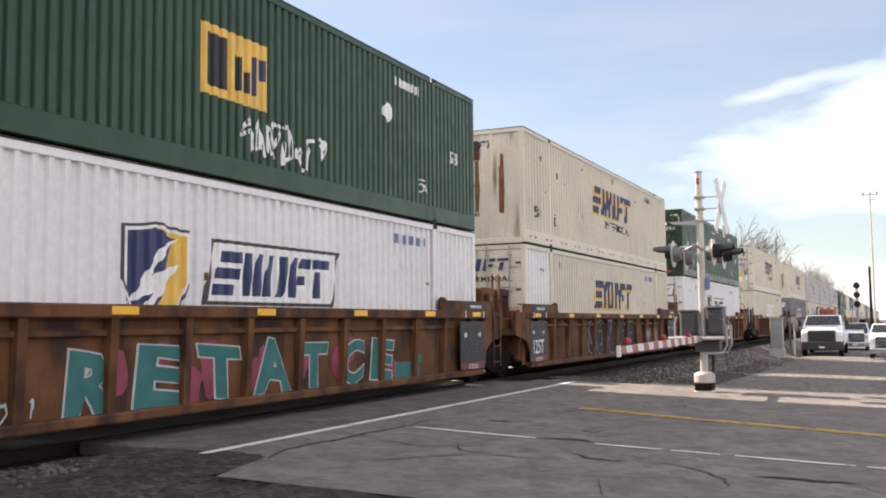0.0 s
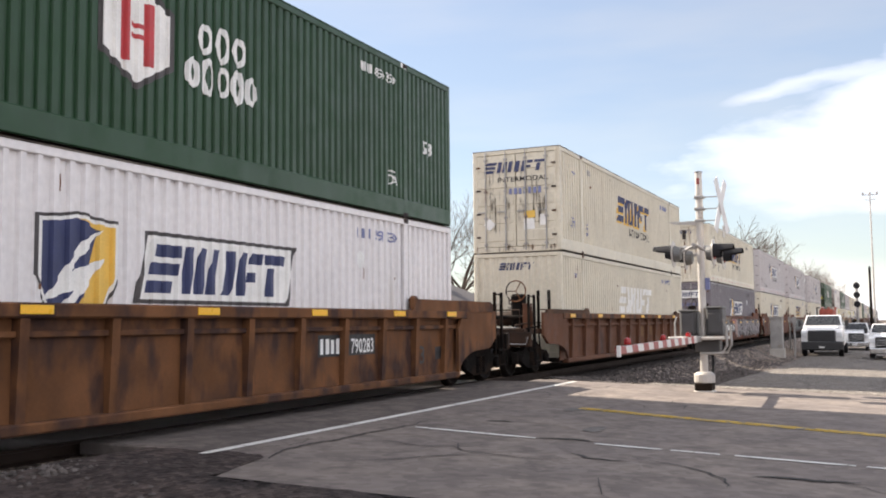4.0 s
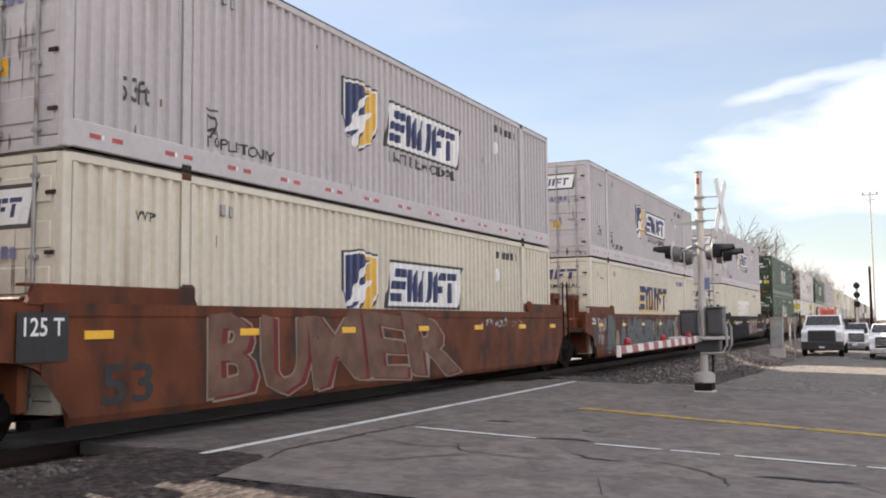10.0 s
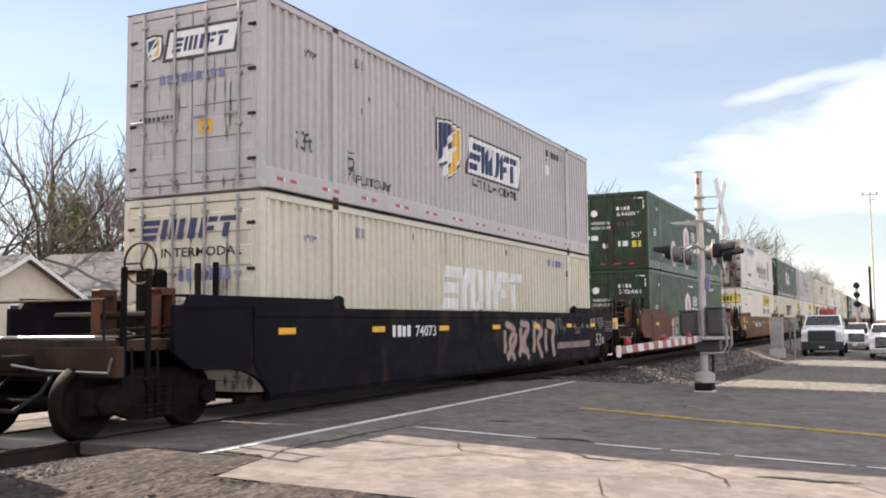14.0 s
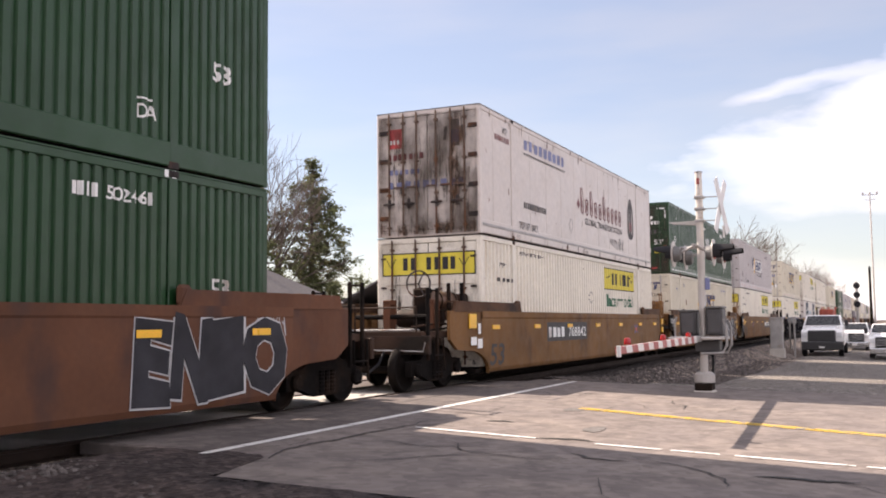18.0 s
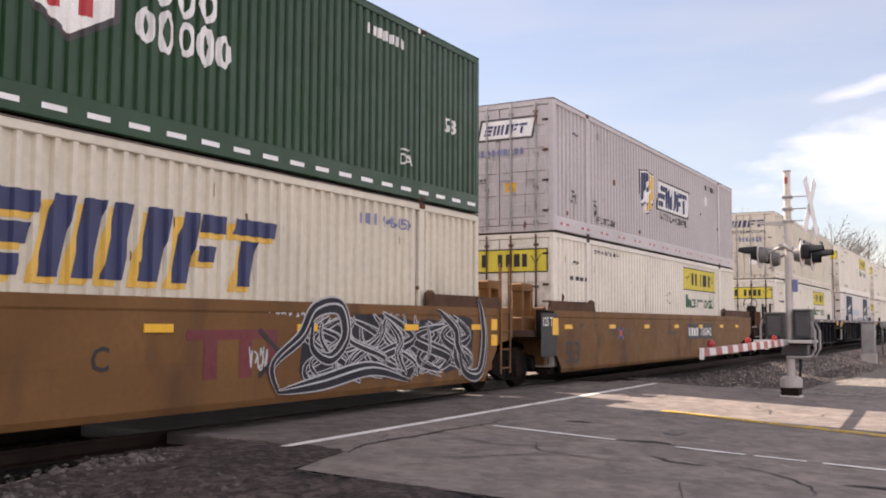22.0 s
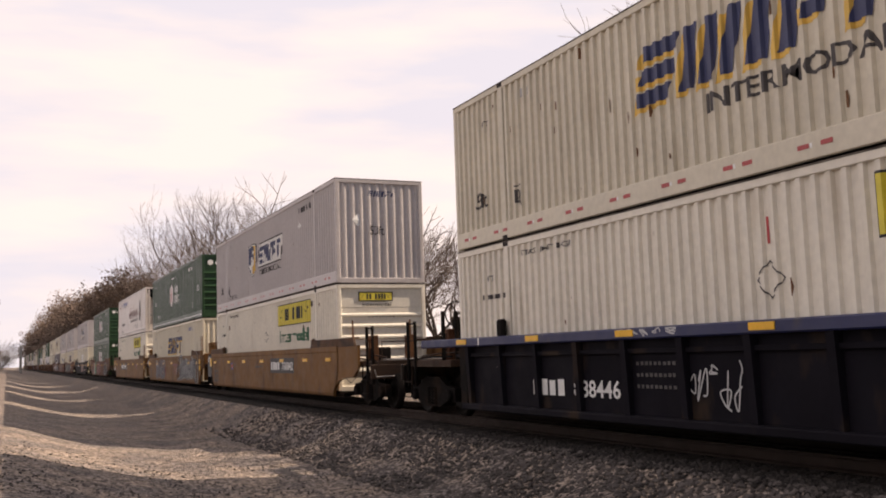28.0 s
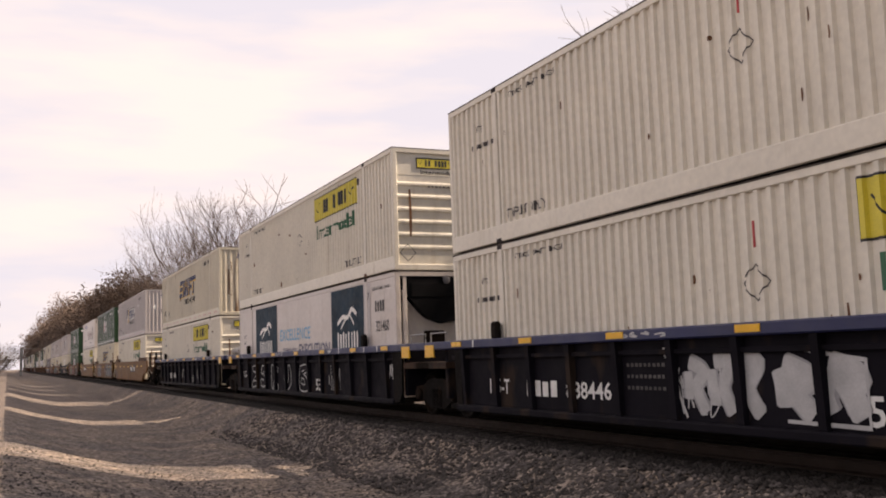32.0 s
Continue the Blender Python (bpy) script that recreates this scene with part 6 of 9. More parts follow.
u = put(well_unit("red", "cpl", "art", SMOOTH.format("red-brown") + ", silver and white graffiti"), 96.33, 0)
number_board(u, "732158", -5.05, 0.80, 0.30, 2.92)
write(u, pl, (), "53", -7.88, 0.45, 0.46, M_INK, 0.79, name="size_mark")
decal("graffiti_cloud", *merge([ribbon(spline([(a, c), (a + 0.45, c + 0.1), (a + 0.9, c - 0.05)], 4), w) for a, c, w in ((-2.95, 1.38, 0.14), (-2.4, 1.2, 0.22), (-1.9, 1.0, 0.30), (-1.75, 0.72, 0.26), (-1.35, 0.55, 0.20), (-2.5, 1.42, 0.12))]), G_DUSTY, u, pl(0.0015))
wildstyle(u, pl, -0.9, 8.6, 0.32, 1.52, G_SOOT, G_BLACK, G_LILAC, 13, 4, (0.06, 0.19), 0.026, pale=G_LILAC)
tag(u, pl, -0.8, 8.3, 0.40, 1.46, G_WHITE, 71, 8, 0.012)
burner(u, pl, "SESPE", ((-7.0, -6.0), (-5.9, -5.3), (-5.2, -4.6), (-4.5, -4.0), (-3.9, -3.4)), 1.28, 1.52, G_CREAM, G_RUST, 0.01, 0.06, None, None, 23)
decal("graffiti_cloud", *merge([ribbon(spline([(-2.7, 1.35), (-2.2, 1.25), (-1.6, 1.35)], 4), 0.14)]), G_PINK, u, pl(0.003))
tag(u, pl, -5.6, -3.6, 0.45, 0.75, G_CREAM, 29, 7, 0.012)
stack(96.33, shield_box(M_DGREY, "slate grey corrugated container with blue and gold shield emblem", tape=False, inter=False, seed=29), cream_box(flip=True, seed=30, rusty=True), False, True)

u = put(well_unit("red", "art", "art", SMOOTH.format("red-brown") + ", large silver and red graffiti"), 115.73, 0)
burner(u, pl, "BUMER", ((-5.85, -4.85), (-4.75, -3.6), (-3.5, -1.95), (-1.85, -0.5), (-0.4, 1.62)), 0.36, 1.50, G_TAWNY, G_CREAM, 0.028, 0.04, G_RED, G_SOOT, 14, -0.1)
tag(u, pl, 3.0, 4.6, 1.2, 1.42, G_WHITE, 18, 6, 0.008)
decal("stencil_panel", *rects([(-8.8, 0.95, -8.14, 1.46)]), M_INK, u, pl(0.016))
write(u, pl, (), "125 T", -8.76, 1.22, 0.19, M_LETWHITE, 0.56, lift=0.02, name="load_mark")
write(u, pl, (), "53", -7.68, 0.45, 0.45, M_INK, 0.85, name="size_mark")
tag(u, pl, 4.0, 5.6, 1.2, 1.4, G_CREAM, 8, 4, 0.008)
stack(115.73, shield_box(M_CREAM, "cream corrugated container with blue and gold shield emblem", tape=False, inter=False, seed=31), shield_box(M_LGREY, "light grey corrugated container with blue and gold shield emblem", seed=32))

u = put(well_unit("red", "art", "cpl", SMOOTH.format("red-brown") + ", grey-green bubble graffiti"), 135.6, 0)
burner(u, pl, "RAMS", ((-7.0, -5.75), (-5.66, -4.6), (-4.6, -3.48), (-3.62, -2.23)), 0.34, 1.48, G_GREY, G_BLACK, 0.04, 0.11, None, G_CREAM, 15)
burner(u, pl, "BOOGY", ((-2.19, -0.75), (-0.71, 0.29), (0.34, 1.21), (1.26, 2.37), (2.37, 3.68)), 0.36, 1.44, G_GREY, G_BLACK, 0.05, 0.10, None, G_CREAM, 16)
number_board(u, "732158", 3.9, 0.92, 0.27, 2.2, board=False)
decal("stencil_panel", *rects([(-8.45, 0.62, -8.12, 1.45)]), M_INK, u, pl(0.003))
write(u, pl, (), "53", -7.75, 0.48, 0.45, M_INK, 0.75, name="size_mark")
write(u, pl, (), "25 T", -8.6, 1.24, 0.20, M_LETWHITE, 0.8, name="load_mark")
tag(u, pl, -7.95, -7.1, 1.0, 1.45, G_WHITE, 9, 6)
tag(u, pl, -8.0, -7.4, 0.6, 1.05, G_WHITE, 19, 6, 0.008)
stack(135.6, cream_box(inter=False, tape=False, seed=33), shield_box(M_LGREY, "light grey corrugated container with blue and gold shield emblem", seed=34))

u = put(well_unit("black", "cpl", "cpl", "navy-black smooth-sided well car with white stencils and a yellow strip"), 159.4, 0)
write(u, pl, (), "53", 7.97, 0.62, 0.36, M_LETDULL, 0.61, slant=0.15, name="size_mark")
for k in range(5):
    bars(u, pl, (), 8.99, 1.02 + 0.07 * k, 0.026, 9, 0.85, M_LETDULL, k)
part("reflector", MB().cbox(9.92, 10.46, -SIDE - 0.02, -SIDE + 0.01, 1.08, 1.42, 0.004), M_YEL, u, "yellow reflective square")
decal("stencil_panel", *rects([(9.93, 1.09, 10.20, 1.31)]), M_NUMBLUE, u, pl(0.026))
tag(u, pl, 7.4, 8.9, 1.10, 1.45, M_LETDULL, 91, 9, 0.014)
decal("placard", *rects([(8.66, 0.66, 8.84, 0.86)]), M_LETDULL, u, pl(0.005))
bars(u, pl, (), 4.5, 0.62, 0.17, 18, 2.9, G_DUSTY, 4, "owner_mark", 0.3, slant=0.12)
number_board(u, "74073", -4.5, 1.08, 0.20, 1.75, board=False)
graffiti(u, pl, 0.6, 4.35, 0.36, 1.38, 4, G_DUSTY, G_BLACK, 17, None, 0.09, 0.03)
tag(u, pl, 2.6, 5.2, 1.0, 1.45, G_SMOKE, 27, 9, 0.02)
for k, a in enumerate((5.9, 6.6, 7.1)):
    write(u, pl, (), ("40", "45", "48")[k], a, 1.14, 0.13, M_LETDULL, 0.2, name="load_mark")
for k in range(4):
    bars(u, pl, (), 6.05, 1.0 + 0.05 * k, 0.022, 6, 0.45, M_LETDULL, k + 8)
stack(159.4, cream_box(faded=True, tape=False, seed=35), shield_box(M_LGREY, "light grey corrugated container with blue and gold shield emblem", seed=36))

u = put(well_unit("maroon", "cpl", "cpl", SMOOTH.format("maroon") + ", white and green graffiti"), 183.25, 0)
burner(u, pl, "JE", ((-5.57, -4.61), (-4.61, -4.02)), 0.34, 1.50, G_DUSTY, G_NAVY, 0.05, 0.08, None, None, 18)
burner(u, pl, "LE", ((-4.09, -3.44), (-3.42, -2.55)), 0.36, 1.54, G_GREEN, G_NAVY, 0.05, 0.08, None, None, 19)
burner(u, pl, "RMO", ((-1.18, -0.48), (-0.54, 0.48), (0.35, 1.77)), 0.36, 1.52, G_RED, G_WHITE, 0.02, 0.09, None, None, 20)
burner(u, pl, "ENIO", ((5.25, 5.9), (5.9, 6.61), (6.55, 7.3), (7.3, 8.35)), 0.36, 1.46, G_BLACK, G_WHITE, 0.02, 0.10, None, None, 21)
tag(u, pl, 7.6, 8.3, 1.1, 1.5, G_WHITE, 24, 5, 0.008)
tag(u, pl, -7.5, -6.45, 0.42, 0.80, G_LILAC, 33, 7, 0.014)
tag(u, pl, -1.73, -1.28, 0.5, 1.0, G_WHITE, 22, 4, 0.008)
stack(183.25, green_box(seed=37), green_box(seed=38))

def cross_mark(u, a):
    """A small blue and red cross between two words."""
    decal("inspection_mark", *merge([ribbon([(a, 0.92), (a + 0.42, 1.20)], 0.045), ribbon([(a, 1.20), (a + 0.42, 0.92)], 0.045)]), G_CROSSBLUE, u, pl(0.005))
    decal("inspection_mark", *rects([(a + 0.12, 1.00, a + 0.30, 1.12)]), M_LETRED, u, pl(0.008))
    for q in (a - 0.5, a + 0.6):
        bars(u, pl, (), q, 1.03, 0.05, 4, 0.34, M_INKGREY, 2)
        bars(u, pl, (), q, 1.11, 0.05, 4, 0.34, M_INKGREY, 3)


G_CROSSBLUE = paint("faded_blue_mark", (0.10, 0.13, 0.30), 0.6, spread=0.2)
u = put(well_unit("tan", "cpl", "art", SMOOTH.format("tan-brown") + " and a black number board"), 207.25, 0)
cross_mark(u, 4.69)
for z in (1.0, 1.3):
    part("reflector", MB().cbox(8.80, 9.02, -SIDE - 0.03, -SIDE + 0.01, z - 0.1, z + 0.1, 0.004), M_YEL, u, "yellow reflective square")
number_board(u, "768842", -4.15, 0.93, 0.26, 3.2)
write(u, pl, (), "53", -8.1, 0.40, 0.47, M_INK, 0.9, slant=0.12, name="size_mark")
decal("placard", *rects([(-9.1, 0.85, -8.8, 1.02), (-8.75, 0.78, -8.5, 0.98), (-8.72, 1.08, -8.58, 1.3)]), M_TAPEW, u, pl(0.016))
part("reflector", MB().cbox(-9.17, -8.8, -SIDE - 0.02, -SIDE, 1.2, 1.5, 0.004), M_YEL, u)
stack(207.25, ivory_box(seed=39), white_reefer())

u = put(well_unit("tan", "art", "art", SMOOTH.format("tan-brown") + ", black and white wild graffiti"), 226.84, 0)
burner(u, pl, "iMAES", ((-5.37, -4.85), (-4.85, -3.91), (-3.91, -3.25), (-3.33, -2.62), (-2.7, -1.9)), 0.36, 1.42, G_SMOKE, G_SILVER, 0.022, 0.04, None, G_RED, 41)
wildstyle(u, pl, 2.9, 7.4, 0.34, 1.50, G_BLACK, G_WHITE, G_BLACK, 42, 8, (0.03, 0.10), 0.017, pale=G_BLACK)
swoop = [((2.3, 0.40), (2.2, 0.75), (2.75, 1.1), (3.05, 1.45), (3.6, 1.5), (3.75, 1.1), (3.4, 0.8), (3.0, 0.95), (3.0, 1.3)), ((7.0, 0.9), (7.2, 0.48), (7.75, 0.42), (7.95, 0.95), (7.85, 1.45), (7.7, 1.72)), ((2.3, 0.40), (3.2, 0.48), (4.4, 0.62), (5.4, 0.40)), ((6.3, 1.5), (6.9, 1.2), (7.0, 0.9), (7.3, 0.6))]
for k, (extra, mat) in enumerate(((0.026, G_WHITE), (0.0, G_BLACK))):
    decal("graffiti_line", *merge([taper(spline(q, 7), 0.10 + extra, 0.15 + extra) for q in swoop]), mat, u, pl(0.020 + 0.006 * k))
decal("graffiti_line", *merge([taper([(x + 0.03, y + 0.02) for x, y in spline(q, 7)], 0.016, 0.2) for q in swoop]), G_WHITE, u, pl(0.032))
for a, b, c, d in ((0.72, 1.08, 2.1, 1.20), (1.0, 0.62, 1.22, 1.08), (1.6, 0.62, 1.82, 1.08), (2.1, 0.62, 2.3, 1.2)):
    decal("owner_mark", *rects([(a, b, c, d)]), M_DKRED, u, pl(0.004))
decal("owner_mark", *merge([ribbon([(1.95, 1.2), (2.35, 0.9), (1.95, 0.62)], 0.05)]), M_INK, u, pl(0.007))
write(u, pl, (), "C", -0.6, 0.78, 0.26, M_INK, name="unit_letter")
write(u, pl, (), "20", 0.4, 1.42, 0.10, M_INK, 0.18, name="size_mark")
write(u, pl, (), "53", -7.86, 0.42, 0.46, M_INK, 0.90, slant=0.12, name="size_mark")
write(u, pl, (), "125 T", -9.15, 1.24, 0.17, M_LETWHITE, 0.69, lift=0.024, name="load_mark")
part("reflector", MB().cbox(-8.44, -8.16, -SIDE - 0.024, -SIDE, 1.10, 1.36, 0.004), M_YEL, u, "yellow reflective square")
tag(u, pl, 1.75, 2.15, 0.7, 1.0, G_WHITE, 10, 4)
tag(u, pl, 2.1, 2.9, 1.36, 1.56, G_WHITE, 14, 6, 0.012)
for z in (0.98, 1.26):
    part("reflector", MB().cbox(8.24, 8.46, -SIDE - 0.02, -SIDE + 0.01, z - 0.1, z + 0.1, 0.004), M_YEL, u, "yellow reflective square")
for a, b in ((-6.6, "48"), (-6.2, "45"), (-5.5, "40"), (-5.5, "20")):
    write(u, pl, (), b, a, 1.30 if b != "20" else 1.17, 0.09, M_INK, 0.16, name="load_mark")
decal("stencil_panel", *rects([(-8.9, 1.08, -8.35, 1.45)]), M_INK, u, pl(0.02))
stack(226.84, cream_box(inter=False, tape=False, seed=43), green_box(tape=True, seed=44))

u = put(well_unit("tan", "art", "cpl", SMOOTH.format("tan-brown") + " and small stencils"), 246.4, 0)
cross_mark(u, -4.60)
for q in range(3):
    bars(u, pl, (), -7.9 + 0.9 * q, 1.22, 0.07, 2, 0.2, M_INK, q, lift=0.006)
write(u, pl, (), "53", -7.9, 0.44, 0.48, M_INK, 0.86, name="size_mark")
number_board(u, "768842", 1.6, 0.93, 0.25, 2.6)
write(u, pl, (), "20", 0.4, 1.40, 0.10, M_INK, 0.18, name="size_mark")
decal("stencil_panel", *rects([(-9.15, 0.62, -8.36, 1.50)]), M_INK, u, pl(0.02))
write(u, pl, (), "125 T", -9.1, 1.24, 0.18, M_LETWHITE, 0.52, lift=0.024, name="load_mark")
part("reflector", MB().cbox(-8.6, -8.3, -SIDE - 0.035, -SIDE - 0.02, 1.05, 1.40, 0.004), M_YEL, u)
bars(u, pl, (), -0.6, 1.0, 0.08, 9, 1.0, M_INK, 4)
stack(246.4, ivory_box(seed=45), shield_box(M_LGREY, "light grey corrugated container with blue and gold shield emblem", seed=46))

NAVY = "dark ribbed well car, navy blue top chord"
for s0, ends, seed, letter in ((270.16, ("cpl", "art"), 51, "A"), (290.17, ("art", "art"), 52, "C"), (309.46, ("art", "cpl"), 53, "B")):
    u = put(well_unit("navy", *ends, NAVY + ", white scrawls"), s0, 0)
    write(u, inset, (), letter, -6.55, 1.0, 0.16, M_LETWHITE, name="unit_letter")
    if letter != "C":
        number_board(u, "888446", -5.26, 0.56, 0.26, 2.5, board=False, place=inset)
        for k in range(3):
            bars(u, inset, (), -2.35, 0.72 + 0.16 * k, 0.05, 9, 0.9, M_INKGREY, k)
        tag(u, inset, -1.3, -0.2, 0.4, 1.1, G_WHITE, seed, 5)
    if letter == "B":
        write(u, inset, (), "125-T", -6.68, 0.58, 0.26, M_LETWHITE, 0.8, name="load_mark")
        graffiti(u, inset, -1.1, 0.35, 0.36, 1.20, 3, G_WHITE, G_SILVER, 61, None, 0.10, 0.02)
        graffiti(u, inset, 0.5, 1.84, 0.36, 1.20, 2, G_WHITE, G_SILVER, 64, None, 0.13, 0.02)
        decal("graffiti_line", *merge([ribbon([(-1.47, 1.22), (-1.05, 0.38)], 0.03), ribbon([(-1.5, 1.28), (-1.2, 1.28)], 0.02), ribbon([(1.0, 1.22), (1.84, 1.1), (1.84, 0.4), (0.7, 0.42)], 0.03)]), G_WHITE, u, inset(0.012))
    if letter == "C":
        write(u, inset, (), "125-T", -7.35, 0.72, 0.24, M_LETWHITE, 0.75, name="load_mark")
        for a, w, strokes in ((-6.0, 0.7, (((0.1, 0.9), (0.5, 1.0), (0.9, 0.85), (0.5, 0.7), (0.1, 0.85)), ((0.5, 0.7), (0.85, 0.6), (0.1, 0.2), (0.1, 0.02), (0.95, 0.12), (0.8, 0.3), (0.4, 0.3)))),
                              (-4.7, 0.85, (((0.9, 0.95), (0.3, 0.98), (0.1, 0.7), (0.6, 0.55), (0.9, 0.3), (0.4, 0.05), (0.05, 0.15)), ((0.9, 0.95), (0.75, 0.72), (0.45, 0.75)), ((0.05, 0.15), (0.1, 0.4), (0.5, 0.35)))),
                              (-3.3, 1.0, (((0.1, 0.1), (0.1, 0.95), (0.35, 0.95), (0.4, 0.6), (0.7, 0.95), (0.95, 0.8), (0.6, 0.5), (0.98, 0.1), (0.7, 0.02), (0.4, 0.35), (0.3, 0.02), (0.1, 0.1)),)),
                              (-1.75, 1.0, (((0.1, 0.9), (0.15, 0.3), (0.5, 0.02), (0.95, 0.3), (0.8, 0.95), (0.6, 0.9), (0.65, 0.4), (0.4, 0.35), (0.35, 0.95), (0.1, 0.9)),)),
                              (0.1, 0.98, (((0.1, 0.95), (0.8, 1.0), (0.9, 0.75), (0.5, 0.65), (0.8, 0.5), (0.95, 0.05), (0.05, 0.1), (0.1, 0.95)), ((0.3, 0.75), (0.55, 0.8)), ((0.25, 0.5), (0.5, 0.45), (0.6, 0.25), (0.25, 0.3), (0.25, 0.5))))):
            decal("graffiti_line", *merge([ribbon(spline([(a + p * w, 0.36 + q * 0.78) for p, q in s], 5), 0.02) for s in strokes]), G_WHITE, u, inset(0.006))
        tag(u, inset, 7.36, 8.05, 0.77, 1.14, G_WHITE, 91, 5, 0.02)
    write(u, inset, (), "53", 1.8, 0.42, 0.32, M_LETWHITE, 0.48, name="size_mark")
    tag(u, inset, 3.0, 4.05, 0.35, 1.1, G_WHITE, seed + 9, 6, 0.009)
    tag(u, pl, -2.6, -1.2, 1.44, 1.54, G_WHITE, seed + 3, 5, 0.01)
    for px in (4.35, 5.4, 6.3, 7.2, -7.0):
        decal("chord_mark", *rects([(px, 1.42, px + 0.05, 1.555)]), M_LETWHITE, u, pl(0.008))
    bars(u, pl, (), 2.6, 1.45, 0.08, 14, 1.3, M_LETWHITE, seed)
stack(270.16, ivory_box(seed=54), cream_box(seed=55, rusty=True))
stack(290.17, teal_reefer(), ivory_box(seed=56))
stack(309.46, ivory_box(seed=57), ivory_box(seed=58, logo=False))

# the rest of the train, ahead and behind: repeats of the units above
SRC = {}
for ob, s, z, r in MOVING:
    SRC[round(s, 2), round(z, 2)] = (ob, r)


ART, CPL = 19.6, 23.6
SMALL = ('stanchion', 'floor', 'bulkhead', 'cut_lever', 'hinge', 'crest', 'rust_run', 'lock_rod', 'door_panel', 'spring', 'ladder_rail', 'ladder_rung', 'grab_iron', 'brake_pipe', 'hose', 'nose_rail', 'bracket', 'lifting_mark', 'size_mark', 'lettering', 'lettering_line', 'stain', 'vent', 'corner_casting', 'reflector', 'side_step', 'grab_rail', 'placard', 'placard_holder', 'sign_lettering', 'graffiti_tag', 'unit_letter', 'load_mark', 'car_number', 'number_board', 'chord_mark', 'top_flange', 'stencil_panel', 'reflective_tape', 'logo_rim', 'brake_wheel', 'valve_box', 'cross_walk', 'handrail', 'lens', 'door_header', 'door_sill', 'front_header', 'front_sill', 'centre_sill', 'stencil_foot')


def lean_copy(ob):
    """A copy of a thing without the small parts that cannot be seen far off."""
    made = {}
    for o in (ob, *ob.children_recursive):
        if o is not ob and (o.name.split(".")[0] in SMALL or o.parent not in made):
            continue
        made[o] = o.copy()
        scene.collection.objects.link(made[o])
        made[o].parent = made.get(o.parent)
    return made[ob]


def repeat(s, source, dark=None):
    for z in (0.0, LOAD, LOAD + CH + 0.012):
        ob, r = SRC[source, round(z, 2)]
        c = lean_copy(ob)
        MOVING.append((c, s, z, r))
        for o in c.children_recursive:
            if o.name.startswith("wheelset"):
                WHEELS.append((o, o.matrix_basis.translation.x, o.matrix_basis.translation.z))



s = 309.46
for k, source in enumerate((72.75, 183.25, 115.73, 135.6, 96.33, 49.45, 29.87, 207.25, 290.17, 159.4, 10.65, 246.4, 270.16, 115.73, 183.25, 135.6)):
    s += CPL if source in (72.75, 183.25, 159.4, 96.33, 49.45, 270.16) else ART
    repeat(s, source)
s = 10.65
for k, source in enumerate((183.25, 72.75, 159.4, 49.45, 29.87, 10.65, 135.6, 115.73, 96.33, 183.25, 207.25)):
    s -= CPL
    repeat(s, source)


def motions():
    """Everything on the rails rolls on at an even speed; the wheels turn with it."""
    for ob, s, z, r in MOVING:
        walk(ob, [(t, pose(s - run(t), TRACK_Y, z, 0, 0, r)) for t in (0.0, 8.0, 16.0, 18.0, 25.0, 32.0)])
    turned = {}
    for w, k, r in WHEELS:
        k, r = round(k, 2), round(r, 2)
        if (k, r) not in turned:
            walk(w, [(i / 20, pose(k, 0, r, 0, -math.degrees(run(i / 20) / r), 0)) for i in range(32 * 20 + 1)])
            turned[k, r] = w
        else:
            src = turned[k, r].animation_data
            w.rotation_mode = "QUATERNION"
            w.animation_data_create()
            w.animation_data.action, w.animation_data.action_slot = src.action, src.action_slot


# ---- ground, road, track ----
def smooth(a, b, x):
    t = min(1.0, max(0.0, (x - a) / (b - a)))
    return t * t * (3 - 2 * t)


DITCH = ((-400, -0.3), (-12, -0.2), (-1.2, -0.10), (0, -0.12), (0.5, -0.26), (1.0, -0.42), (1.6, -0.58), (2.2, -0.72), (3.0, -0.83), (4.2, -0.90), (5.6, -0.88), (6.4, -0.74), (7.4, -0.24), (7.55, -0.215))
LANE = ((-400, -0.4), (-12, -0.30), (0, -0.19), (3, -0.13), (6, -0.05), (7.4, -0.02), (7.55, -0.02))
YARD = ((-400, -1.0), (-12, -0.85), (0, -0.78), (3, -0.70), (5.2, -0.68), (6.4, -0.62), (7.4, -0.24), (7.55, -0.215))
BEYOND = ((11.17, -0.215), (12.4, -0.75), (15, -0.6), (24, -0.25), (60, 0.0), (400, 0.3))
BEYOND_LANE = ((11.17, -0.02), (14, -0.05), (30, -0.1), (60, 0.0), (400, 0.3))


def along(table, y):
    ys, zs = [q[0] for q in table], [q[1] for q in table]
    return float(np.interp(y, ys, zs))


def ground_z(x, y):
    if 7.55 <= y <= 11.17:
        lane = smooth(6.2, 7.2, x) * (1 - smooth(21.0, 22.0, x))
        return -0.215 + 0.035 * lane
    if y > 11.17:
        lane = smooth(5.5, 7.5, x) * (1 - smooth(21.0, 23.0, x))
        return along(BEYOND, y) * (1 - lane) + along(BEYOND_LANE, y) * lane
    lane = smooth(3.2, 6.8, x)
    yard = smooth(20.6, 27.0, x)
    drop = 0.28 * smooth(28, 50, x) * smooth(7.5, 5.0, y) if y < 7.5 else 0.0
    return (along(DITCH, y) * (1 - lane) + along(LANE, y) * lane) * (1 - yard) + (along(YARD, y) - drop) * yard


